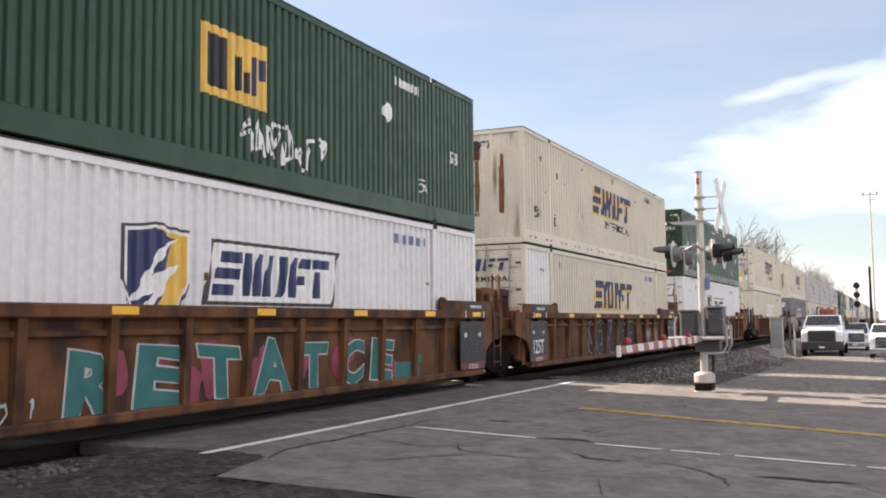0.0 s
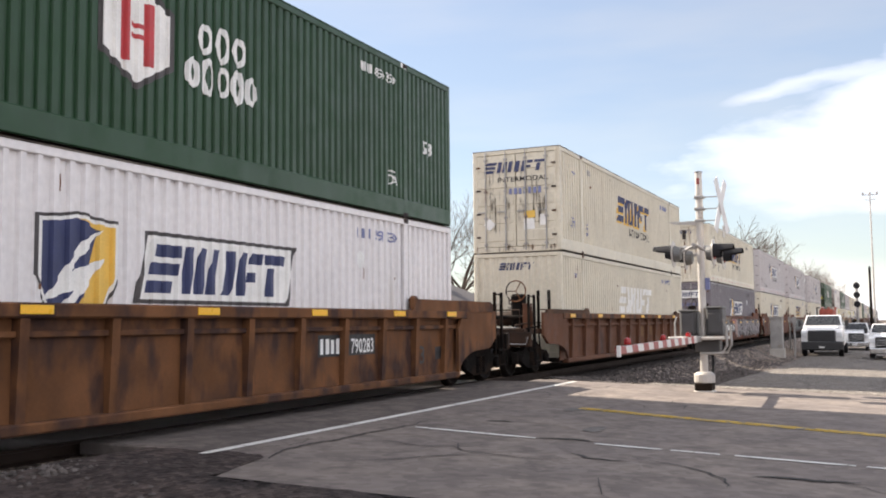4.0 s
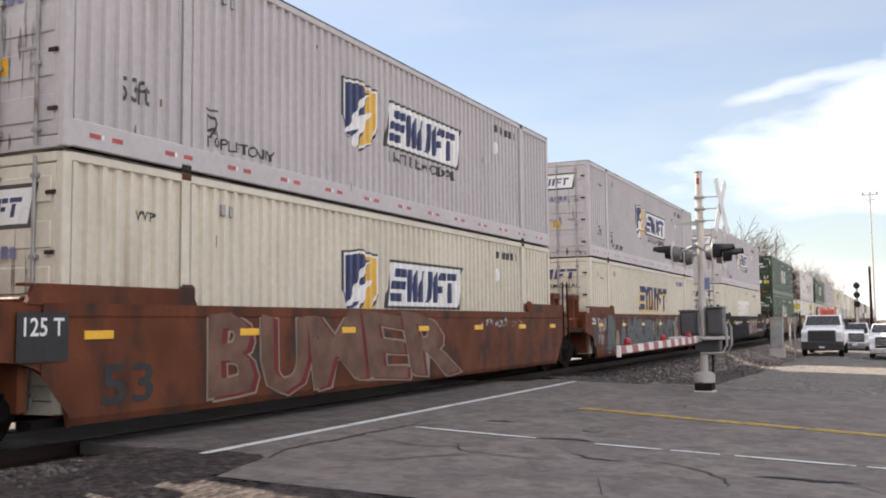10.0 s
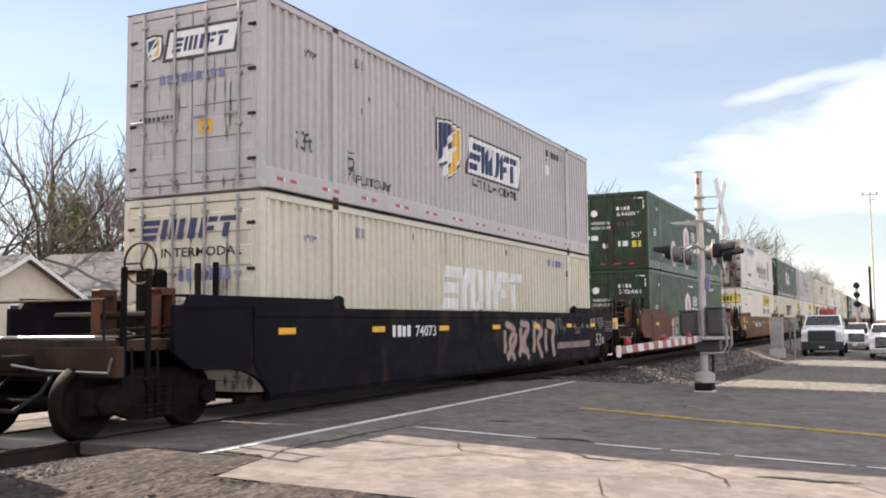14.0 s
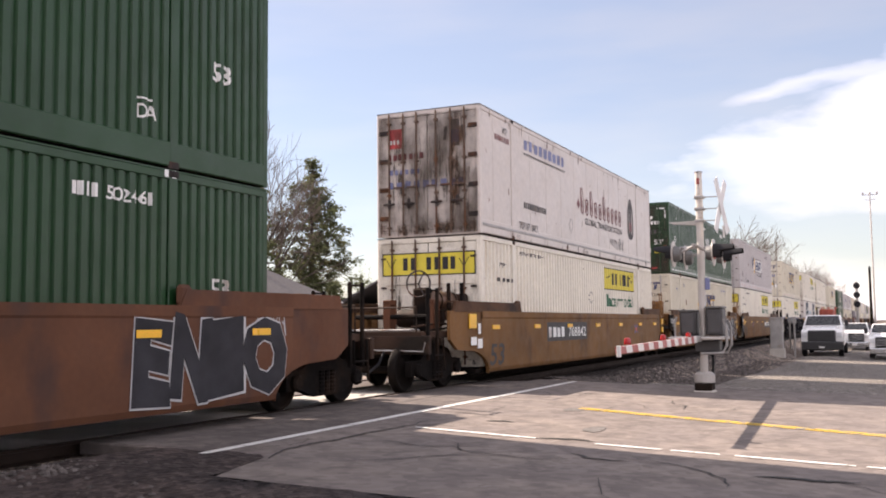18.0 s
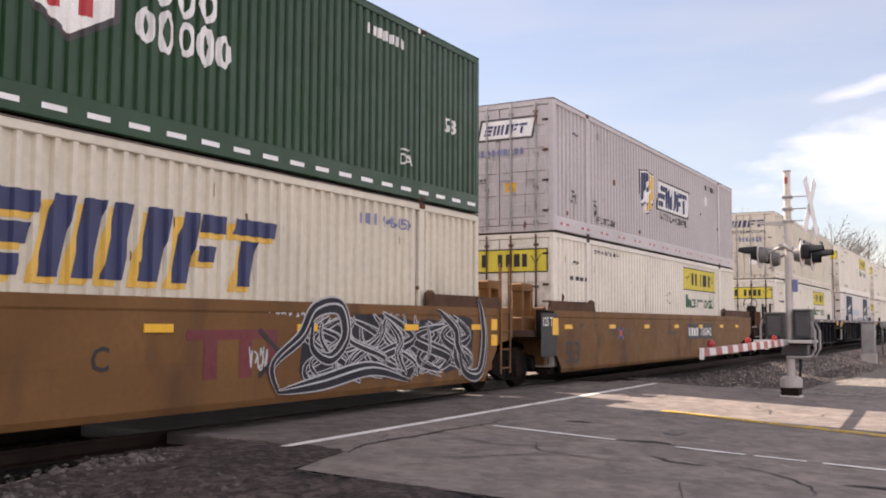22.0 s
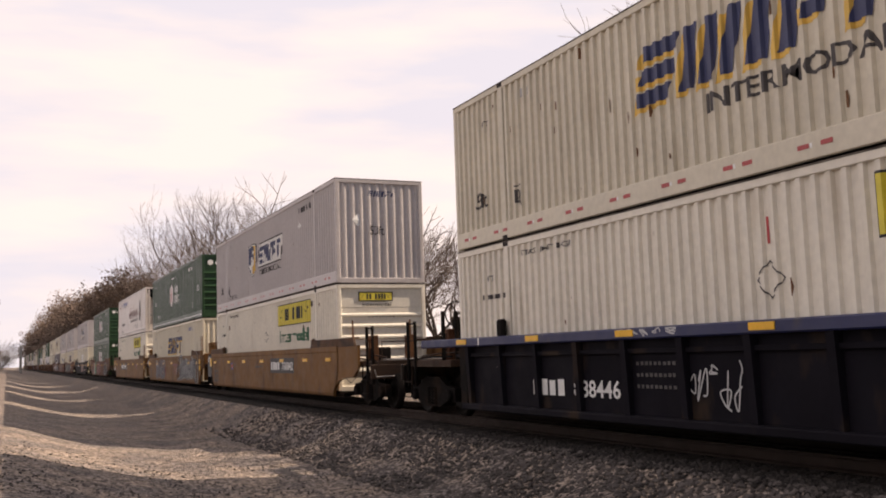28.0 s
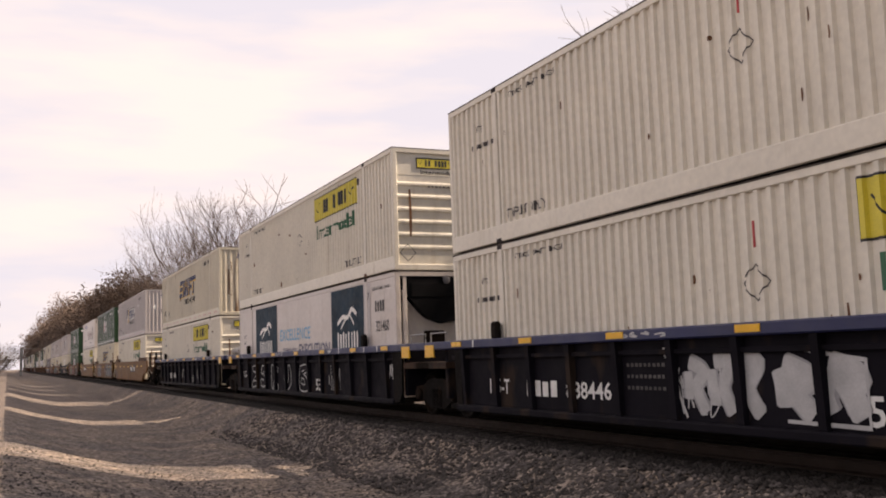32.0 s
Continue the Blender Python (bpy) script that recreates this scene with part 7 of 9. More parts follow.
def ground_mat(name, c1, c2, c3, scale=9.0, bump=0.6, pebbles=0.5):
    m = bpy.data.materials.new(name)
    m.use_nodes = True
    n, l = m.node_tree.nodes, m.node_tree.links
    b = n["Principled BSDF"]
    co = n.new("ShaderNodeTexCoord")
    big, mid, vor = n.new("ShaderNodeTexNoise"), n.new("ShaderNodeTexNoise"), n.new("ShaderNodeTexVoronoi")
    big.inputs["Scale"].default_value, mid.inputs["Scale"].default_value, vor.inputs["Scale"].default_value = 0.9, scale, scale * 2.6
    big.inputs["Detail"].default_value = mid.inputs["Detail"].default_value = 6.0
    ra, rb = n.new("ShaderNodeMixRGB"), n.new("ShaderNodeMixRGB")
    ra.inputs[1].default_value, ra.inputs[2].default_value, rb.inputs[2].default_value = (*c1, 1), (*c2, 1), (*c3, 1)
    for t in (big, mid, vor):
        l.new(co.outputs["Object"], t.inputs["Vector"])
    k1, k2 = n.new("ShaderNodeMapRange"), n.new("ShaderNodeMapRange")
    k1.inputs["From Min"].default_value, k1.inputs["From Max"].default_value = 0.38, 0.66
    k2.inputs["From Min"].default_value, k2.inputs["From Max"].default_value = 0.44, 0.66
    l.new(big.outputs["Fac"], k1.inputs["Value"])
    l.new(mid.outputs["Fac"], k2.inputs["Value"])
    l.new(k1.outputs[0], ra.inputs[0])
    l.new(k2.outputs[0], rb.inputs[0])
    l.new(ra.outputs[0], rb.inputs[1])
    # single pebbles, some pale and some dark
    peb, bw, kp, tone = n.new("ShaderNodeTexVoronoi"), n.new("ShaderNodeRGBToBW"), n.new("ShaderNodeMapRange"), n.new("ShaderNodeHueSaturation")
    peb.inputs["Scale"].default_value = scale * 3.4
    kp.inputs["From Min"].default_value, kp.inputs["From Max"].default_value = 0.25, 0.80
    kp.inputs["To Min"].default_value, kp.inputs["To Max"].default_value = 1 - pebbles, 1 + 1.5 * pebbles
    l.new(co.outputs["Object"], peb.inputs["Vector"])
    l.new(peb.outputs["Color"], bw.inputs["Color"])
    l.new(bw.outputs[0], kp.inputs["Value"])
    l.new(kp.outputs[0], tone.inputs["Value"])
    l.new(rb.outputs[0], tone.inputs["Color"])
    l.new(tone.outputs["Color"], b.inputs["Base Color"])
    b.inputs["Roughness"].default_value = 0.95
    b.inputs["Specular IOR Level"].default_value = 0.15
    bp = n.new("ShaderNodeBump")
    bp.inputs["Strength"].default_value, bp.inputs["Distance"].default_value = bump, 0.04
    add = n.new("ShaderNodeMath")
    l.new(vor.outputs["Distance"], add.inputs[0])
    l.new(mid.outputs["Fac"], add.inputs[1])
    l.new(add.outputs[0], bp.inputs["Height"])
    l.new(bp.outputs[0], b.inputs["Normal"])
    return m


M_GRAVEL = ground_mat("grey_gravel_ground", (0.150, 0.129, 0.119), (0.285, 0.225, 0.178), (0.080, 0.068, 0.062), 7.0, 0.9, 0.6)
M_ASPHALT = ground_mat("old_patched_asphalt", (0.158, 0.136, 0.126), (0.200, 0.170, 0.150), (0.132, 0.113, 0.104), 2.6, 0.20, 0.10)
M_SOIL = ground_mat("dark_damp_soil", (0.046, 0.037, 0.035), (0.066, 0.051, 0.046), (0.030, 0.024, 0.023), 5.0, 0.7, 0.3)
M_STONE = paint("ballast_stone", (0.085, 0.074, 0.069), 0.9, spread=0.6, scale=6.0, bump=0.4)
M_CONC = paint("pale_concrete", (0.40, 0.375, 0.34), 0.85, spread=0.15, scale=2.0, bump=0.4)
# oily bed and stones: near-black because the train's shade is in the colour too
M_BEDSHADE = ground_mat("oil_darkened_ballast", (0.022, 0.019, 0.017), (0.032, 0.027, 0.024), (0.014, 0.012, 0.011), 9.0, 0.8)
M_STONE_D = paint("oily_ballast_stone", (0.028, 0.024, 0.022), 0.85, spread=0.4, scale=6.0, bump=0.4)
# tie and rail colours are darkened as well for the shade below the cars
M_TIE = paint("weathered_tie_wood", (0.026, 0.021, 0.018), 0.9, spread=0.3, scale=4.0)
M_RAIL = paint("rusted_rail_side", (0.030, 0.020, 0.016), 0.7, 0.2, spread=0.25)
M_LINEW = paint("worn_white_road_paint", (0.62, 0.61, 0.58), 0.8, spread=0.1, dirt=(0.25, 0.235, 0.22), dirt_at=0.56, dirt_scale=6.0)
M_LINEY = paint("worn_yellow_road_paint", (0.55, 0.36, 0.06), 0.8, spread=0.12, dirt=(0.24, 0.22, 0.19), dirt_at=0.5, dirt_scale=6.0)
M_CRACK = paint("tar_crack_filler", (0.05, 0.047, 0.045), 0.8, spread=0.2)
M_FRESH = ground_mat("newer_dark_asphalt", (0.108, 0.093, 0.087), (0.140, 0.119, 0.107), (0.088, 0.076, 0.071), 2.6, 0.20, 0.10)
M_PATCH = ground_mat("dark_asphalt_patch", (0.13, 0.12, 0.112), (0.16, 0.148, 0.138), (0.10, 0.092, 0.088), 4.0, 0.3, 0.1)

xs = sorted(set([-2500, -1500, -900, -500, -300, -200, -150, -120, -100, -85, *range(-74, -20, 3), *np.arange(-20, 30, 0.8).round(2), *range(30, 120, 4), 130, 150, 180, 220, 280, 350, 450, 700, 1100, 1800, 2600]))
ys = sorted(set([-2500, -1200, -600, -300, -150, -80, -50, -35, -25, -18, -12, -9, *np.arange(-7, 15, 0.3).round(2), 7.55, 11.17, 12.4, 16, 18, 21, 24, 28, 33, 40, 50, 65, 90, 130, 200, 350, 700, 1400, 2500]))
rows = [[(x, y, ground_z(x, y) + 0.05 * noise.noise((x * 0.7, y * 0.9, 0)) * (0 if 5 < x < 22 or 7.2 < y < 11.5 else 1)) for x in xs] for y in ys]
tagged(new("ground", MB().sheet(rows).mesh("ground", M_GRAVEL, True)), "grey gravel and dirt ground beside the railway", "ground", kind="structure")


M_LOT = ground_mat("pale_gravel_lot", (0.150, 0.135, 0.122), (0.20, 0.178, 0.155), (0.105, 0.093, 0.083), 5.0, 0.7)


def road_x(side, y):
    return 6.55 + 0.05 * y + 1.2 * smooth(5.5, 5.95, y) if side < 0 else 20.4 + 0.10 * y


def strip(a, b, ys, lift, n=6):
    """A strip of road surface between two lines x = a(y) and x = b(y)."""
    return MB().sheet([[(a(y) + (b(y) - a(y)) * k / n, y, ground_z(a(y) + (b(y) - a(y)) * k / n, y) + lift) for k in range(n + 1)] for y in ys])


yr = [-80, -60, -45, -32, -24, -18, -14, -11, -9, *np.arange(-7.2, 7.5, 0.4), 7.5]
tagged(new("road", strip(lambda y: road_x(-1, y), lambda y: road_x(1, y), yr, 0.012, 16).mesh("road", M_ASPHALT, True)), "worn grey asphalt road over the level crossing", "road", kind="structure")
tagged(new("road_approach", strip(lambda y: road_x(-1, y) + 0.06, lambda y: road_x(1, y) - 0.06, [6.66, 6.9, 7.2, 7.5], 0.017, 16).mesh("road_approach", M_FRESH, True)), "darker strip of newer asphalt beside the track", "road", kind="structure")
yr2 = [11.25, 12, 13, 14.5, 17, 20, 25, 32, 40, 55, 80]
tagged(new("road_beyond", strip(lambda y: road_x(-1, y), lambda y: road_x(1, y), yr2, 0.012, 8).mesh("road_beyond", M_ASPHALT, True)), "grey asphalt road continuing beyond the railway", "road", kind="structure")


def painted(name, pts, w, material, label, lift=0.020):
    """A painted road line along points (x, y)."""
    dense = []
    for (x0, y0), (x1, y1) in zip(pts[:-1], pts[1:]):
        k = max(1, int(math.hypot(x1 - x0, y1 - y0) / 0.4))
        dense += [(x0 + (x1 - x0) * i / k, y0 + (y1 - y0) * i / k) for i in range(k)]
    dense.append(pts[-1])
    vs, fs = ribbon(dense, w / 2)
    mb = MB().add([(a, b, ground_z(a, b) + lift) for a, b in vs], fs)
    return tagged(new(name, mb.mesh(name, material)), label, "road marking", "road markings", "structure")


painted("stop_line", [(7.97, 6.56), (20.7, 6.52)], 0.13, M_LINEW, "worn white line beside the track")
for y0, y1 in ((5.7, 3.95), (3.2, 2.4), (2.3, 1.75), (1.6, 0.4), (0.3, -2.5), (-3.0, -8.0)):
    painted("edge_line", [(10.45 + 0.13 * y0, y0), (10.45 + 0.13 * y1, y1)], 0.10, M_LINEW, "broken white lane line")
for dx in (0.0, 0.15):
    painted("centre_line", [(13.25 + dx + 0.33 * 4.6, 4.6), (13.25 + dx, 0), (13.25 + dx - 2.4, -12)], 0.10, M_LINEY, "faded yellow centre line")

lot_x = [0, 21.6, 23, 24.5, 26, 28, 30, 33, 37, 41, 46, 52, 60, 75, 100, 140, 200]
lot = MB().sheet([[(road_x(1, y) - 0.06, y, ground_z(road_x(1, y) - 0.06, y) + 0.016) if i == 0 else (x, y, ground_z(x, y) + 0.035 + (0.03 if x > 60 else 0)) for i, x in enumerate(lot_x)] for y in (-45, -30, -20, -12, -8, -5, -3, -1.5, 0, 1.2, 2.4, 3.5, 4.4, 5.0)])
tagged(new("gravel_lot", lot.mesh("gravel_lot", M_LOT, True)), "pale gravel parking lot beside the railway", "gravel lot", kind="structure")

# track
rail_profile = ((-0.075, -0.18), (0.075, -0.18), (0.075, -0.165), (0.012, -0.14), (0.012, -0.04), (0.036, -0.03), (0.036, -0.004), (0.03, 0.0), (-0.03, 0.0), (-0.036, -0.004), (-0.036, -0.03), (-0.012, -0.04), (-0.012, -0.14), (-0.075, -0.165))
for sign in (-1, 1):
    yc = TRACK_Y + sign * 0.753
    r = tagged(new("rail", MB().prism([(yc + a, b) for a, b in rail_profile], -900, 1200, "x").mesh("rail", M_RAIL)), "steel running rail with rusty web", "rail", "running rails", "structure")
tie = MB().cbox(-0.11, 0.11, -1.3, 1.3, -0.34, -0.185, 0.015).mesh("tie", M_TIE)
ties = tagged(new("track_ties"), "weathered timber ties under the rails", "track ties", kind="structure")
for k in range(-70, 110):
    x = k * 0.52
    if -26 < x < 7 or 22 < x < 50:
        part("tie", tie, None, ties, at=(x, TRACK_Y, 0))
pan = tagged(new("crossing_panels"), "concrete crossing panels between and beside the rails", "crossing", kind="structure")
for k in range(6):
    x = 8.2 + k * 2.02
    part("crossing_panel", MB().cbox(x, x + 2.0, TRACK_Y - 0.66, TRACK_Y + 0.66, -0.16, -0.008, 0.02), M_CONC, pan)
    for s in (-1, 1):
        part("crossing_panel", MB().cbox(x, x + 2.0, TRACK_Y + s * 1.33 - 0.49, TRACK_Y + s * 1.33 + 0.49, -0.16, -0.008, 0.02), M_FRESH, pan)

rng = random.Random(7)
ICO = [(0, 0, 1), (0.9, 0, 0.3), (0.25, 0.85, 0.35), (-0.75, 0.5, 0.3), (-0.7, -0.55, 0.35), (0.3, -0.85, 0.3), (0.6, 0.5, -0.4), (-0.4, 0.7, -0.5), (-0.8, -0.1, -0.4), (-0.2, -0.8, -0.5), (0.65, -0.45, -0.5)]
ICO_F = [(0, 1, 2), (0, 2, 3), (0, 3, 4), (0, 4, 5), (0, 5, 1), (1, 6, 2), (2, 7, 3), (3, 8, 4), (4, 9, 5), (5, 10, 1), (2, 6, 7), (3, 7, 8), (4, 8, 9), (5, 9, 10), (1, 10, 6)]


def stones(name, count, xr, yr, size, label, keep=None, near=None, material=None):
    vs, fs = [], []
    for _ in range(count):
        x, y = rng.uniform(*xr), rng.uniform(*yr)
        if near is not None:
            x = near + (x - near) * rng.random() ** 0.7
        if keep and not keep(x, y):
            continue
        r = size * rng.uniform(0.45, 1.25)
        a, c = rng.uniform(0, 6.28), rng.uniform(0.55, 0.95)
        ca, sa = math.cos(a), math.sin(a)
        n, z = len(vs), ground_z(x, y) + r * 0.25
        for p in ICO:
            q = [p[0] * rng.uniform(0.8, 1.2), p[1] * rng.uniform(0.8, 1.2), p[2] * c]
            vs.append((x + r * (q[0] * ca - q[1] * sa), y + r * (q[0] * sa + q[1] * ca), z + r * q[2]))
        fs += [tuple(i + n for i in f) for f in ICO_F]
    me = bpy.data.meshes.new(name)
    me.from_pydata(vs, [], fs)
    me.materials.append(material or M_STONE)
    return tagged(new(name, me), label, "gravel", kind="stuff")


stones("ballast", 15000, (-32, 6.6), (5.6, 7.6), 0.038, "grey crushed-stone railway ballast", near=-4)
stones("ballast", 7000, (21.6, 62), (5.0, 7.6), 0.045, "grey crushed-stone railway ballast", near=22)
stones("loose_gravel", 9000, (-22, 6.4), (-0.6, 5.6), 0.022, "loose grey gravel on the ground", near=-4)
stones("loose_gravel", 4500, (4.2, 7.8), (2.2, 7.4), 0.035, "loose grey gravel beside the road", keep=lambda x, y: x < road_x(-1, y) - 0.45 + 0.12 * math.sin(5 * y) - 0.5 * smooth(5.0, 6.5, y) and (y > 6.9 - 0.5 * (x - 6.5) or x < 5.4))
stones("oily_ballast", 9000, (-30, 7.0), (7.35, 9.5), 0.040, "oily ballast between the ties, the train's shade in its colour", near=-3, material=M_STONE_D)
stones("oily_ballast", 4000, (21.6, 50), (7.35, 8.8), 0.045, "oily ballast between the ties, the train's shade in its colour", near=21.6, material=M_STONE_D)
# dark sheet along the track: oil plus under-train shade as colour
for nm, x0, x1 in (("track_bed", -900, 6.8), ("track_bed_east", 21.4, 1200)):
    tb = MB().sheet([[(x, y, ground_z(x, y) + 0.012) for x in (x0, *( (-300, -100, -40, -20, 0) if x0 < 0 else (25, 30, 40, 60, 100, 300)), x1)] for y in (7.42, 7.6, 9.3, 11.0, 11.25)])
    tagged(new(nm, tb.mesh(nm, M_BEDSHADE)), "oily ballast bed under the rails, darkened with the train's shade", "track bed", kind="structure")

soil = MB().sheet([[*((x, y, ground_z(x, y) + 0.014) for x in (2.6 + 0.3 * math.sin(2.1 * y), 3.6, 4.4, 5.2, 5.9)), (6.45, y, ground_z(6.45, y) + 0.012), (6.9, y, ground_z(6.9, y) + 0.03), (road_x(-1, y) + 0.10 + 0.10 * math.sin(3.3 * y) + 0.05 * math.sin(11 * y), y, ground_z(road_x(-1, y) + 0.1, y) + 0.018)] for y in np.arange(0.6, 7.45, 0.15)])
tagged(new("soil_edge", soil.mesh("soil_edge", M_SOIL, True)), "dark damp soil along the broken asphalt edge", "soil", kind="structure")

# cracks and tar patches in the asphalt
rc = random.Random(17)
crk = []
for k in range(34):
    x, y = rc.uniform(7.6, 19.5), rc.uniform(-3.0, 6.4)
    a = rc.uniform(0, 6.28)
    line = [(x, y)]
    for i in range(rc.randint(4, 11)):
        a += rc.uniform(-0.45, 0.45)
        line.append((line[-1][0] + rc.uniform(0.1, 0.3) * math.cos(a), line[-1][1] + rc.uniform(0.1, 0.3) * math.sin(a)))
    crk.append(taper(line, rc.uniform(0.005, 0.012), 0.3))
for line, w in ((((7.95, 5.7), (8.5, 5.95), (9.1, 6.0), (9.6, 5.92), (10.2, 5.94), (11.2, 5.86), (12.0, 5.9)), 0.022), (((10.95, 3.95), (11.05, 3.75), (11.10, 3.5), (11.05, 3.25)), 0.05),
                (((12.35, 5.2), (12.45, 5.0), (12.40, 4.8)), 0.05), (((9.35, 1.25), (9.42, 0.95), (9.36, 0.6), (9.45, 0.3)), 0.05), (((10.0, 2.6), (9.6, 1.9), (9.1, 1.5), (8.6, 1.35)), 0.014),
                (((8.2, 5.2), (8.7, 4.6), (9.3, 4.2), (9.5, 3.6)), 0.014), (((9.9, 5.5), (9.7, 4.8), (9.95, 4.2)), 0.012), (((10.0, 3.2), (9.75, 2.9), (9.7, 2.5)), 0.03)):
    fine = [(x + rc.uniform(-0.03, 0.03), y + rc.uniform(-0.03, 0.03)) for x, y in spline(line, 6)]
    crk.append(taper(fine, w, 0.15))
vs, fs = merge(crk)
tagged(new("road_cracks", MB().add([(q[0], q[1], ground_z(q[0], q[1]) + 0.020 + q[2]) for q in vs], fs).mesh("road_cracks", M_CRACK)), "dark jagged cracks in the old asphalt", "road crack", kind="stuff")
for x, y, r, sx in ((12.2, 3.6, 0.16, 2.2), (14.6, 4.6, 0.16, 2.2)):
    ring = [(x + r * sx * math.cos(a) * rc.uniform(0.75, 1.2), y + r * math.sin(a) * rc.uniform(0.75, 1.2)) for a in np.linspace(0, 6.0, 16)]
    mb = MB().add([(x, y, ground_z(x, y) + 0.019), *[(p, q, ground_z(p, q) + 0.019) for p, q in ring]], [(0, i + 1, (i + 1) % 16 + 1) for i in range(16)])
    tagged(new("tar_patch", mb.mesh("tar_patch", M_PATCH)), "irregular dark tar patch on the road", "road patch", "tar patches", "structure")


# ---- level crossing signal and gate ----
M_GALV = paint("galvanised_mast", (0.31, 0.30, 0.29), 0.5, 0.5, spread=0.15, dirt=(0.25, 0.21, 0.17), dirt_at=0.58)
M_BOXGREY = paint("grey_enclosure_paint", (0.12, 0.12, 0.118), 0.5, 0.2, spread=0.15)
M_MAST = paint("pale_galvanised_mast", (0.46, 0.43, 0.40), 0.45, 0.25, spread=0.12, dirt=(0.30, 0.26, 0.22), dirt_at=0.60)
M_MECH = paint("dark_housing_paint", (0.055, 0.053, 0.054), 0.55, 0.1, spread=0.2)
M_SIGNWHITE = paint("reflective_white", (0.60, 0.59, 0.58), 0.4, spread=0.08)
M_ARMRED = paint("gate_red", (0.30, 0.055, 0.05), 0.45, spread=0.15)
M_LENS = paint("red_signal_lens", (0.28, 0.015, 0.015), 0.15, spread=0.1, bump=0)
MX, MY, MZ = 19.6, 3.47, -0.13
g = thing("crossing_gate", "galvanised crossing signal mast with red lamps and lowered striped gate arm", "crossing gate", at=(MX, MY, MZ))
part("foundation", MB().cbox(-0.21, 0.21, -0.21, 0.21, -0.25, 0.05, 0.03), M_CONC, g)
part("junction_box", MB().cbox(-0.19, 0.19, -0.17, 0.17, 0.05, 0.20, 0.02), M_DARK, g)
part("base_casting", MB().lathe([(0.20, 0.20), (0.21, 0.22), (0.21, 0.36), (0.17, 0.40), (0.11, 0.42)], "z", n=16), M_MAST, g, "cast mast base", smooth=False)
part("mast", MB().tube([(0, 0, 0.3), (0, 0, 2.3), (0, 0, 4.44)], 0.078, 16, 0.070), M_MAST, g, "tall pale galvanised mast")
part("mast_cap", MB().lathe([(0.074, 4.44), (0.080, 4.445), (0.080, 4.47), (0.0, 4.475)], "z", n=14), M_GALV, g)
part("mast_sticker", MB().cbox(-0.082, -0.074, -0.03, 0.03, 4.20, 4.33, 0.002), M_ARMRED, g, "small red sticker")
part("number_plate", MB().cbox(-0.05, 0.05, -0.16, -0.075, 2.06, 2.30, 0.004), M_NUMBLUE, g, "small blue plate")
part("cable", MB().tube([(0.10, -0.14, 0.3), (0.13, -0.16, 0.6), (0.12, -0.14, 1.05)], 0.028, 6), M_BLACK, g)
for z in (3.46, 3.70, 3.94):
    part("mast_bracket", MB().tube([(0, 0, z), (0, -0.36, z)], 0.012, 6).cbox(-0.09, 0.09, -0.10, 0.09, z - 0.03, z + 0.03, 0.01), M_GALV, g)
buck = part("crossbuck", MB().cbox(-0.06, 0.06, -0.42, -0.40, 3.70, 3.86, 0.005), M_SIGNWHITE, g, "white crossbuck sign")
for sgn in (-1, 1):
    blade = MB().cbox(-0.61, 0.61, -0.005, 0.005, -0.10, 0.10, 0.003)
    part("blade", blade, M_SIGNWHITE, buck, "pale reflective blade seen from behind", at=Matrix.Translation((0, -0.43 - 0.012 * sgn, 3.74)) @ pose(0, 0, 0, 0, 0, -11) @ pose(0, 0, 0, 0, sgn * 60, 0))
part("crossbuck_plate", MB().cbox(-0.05, 0.20, -0.46, -0.45, 3.10, 3.34, 0.004), M_MAST, buck, "blank pale plate")
part("crossarm", MB().tube([(-0.80, 0, 2.92), (0.80, 0, 2.92)], 0.035, 8).tube([(0, -0.35, 2.92), (0, 0.42, 2.92)], 0.035, 8), M_GALV, g, "lamp crossarm")
part("walkway_arm", MB().prism([(-0.02, 3.36), (-0.02, 3.46), (0.62, 3.46), (0.55, 3.42)], -0.05, 0.05, "x"), M_MAST, g)
for dy, face in ((0.36, 1), (-0.30, -1)):
    for dx in (-0.62, 0.62):
        lamp = part("signal_lamp", MB().lathe([(0.02, face * -0.10), (0.13, face * -0.08), (0.16, face * 0.02), (0.16, face * 0.06)], "y", (dx, dy, 2.76), 18), M_BOXGREY, g, "black flashing-light unit")
        part("background", MB().lathe([(0.0, face * 0.050), (0.26, face * 0.050), (0.265, face * 0.062), (0.0, face * 0.064)], "y", (dx, dy, 2.76), 28), M_MAST, lamp, "round pale backing disc")
        part("lens", MB().lathe([(0.0, face * 0.10), (0.10, face * 0.095), (0.15, face * 0.07)], "y", (dx, dy, 2.76), 20), M_LENS, lamp, "dark red lens")
        part("lamp_neck", MB().tube([(dx, dy - face * 0.02, 2.76), (dx, 0.0, 2.92)], 0.03, 6), M_GALV, lamp)
        vis = MB()
        pts = []
        for r in (0.17, 0.178):
            pts.append([(dx + r * math.cos(a), dy + face * 0.06, 2.76 + r * math.sin(a)) for a in np.linspace(-0.6, math.pi + 0.6, 18)])
            pts.append([(dx + 0.9 * r * math.cos(a), dy + face * (0.44 if 0.2 < a < 2.94 else 0.20), 2.76 + 0.9 * r * math.sin(a)) for a in np.linspace(-0.6, math.pi + 0.6, 18)])
        vis.sheet([pts[0], pts[1], pts[3], pts[2], pts[0]])
        part("visor", vis, M_BLACK, lamp, "black hood over the lens")
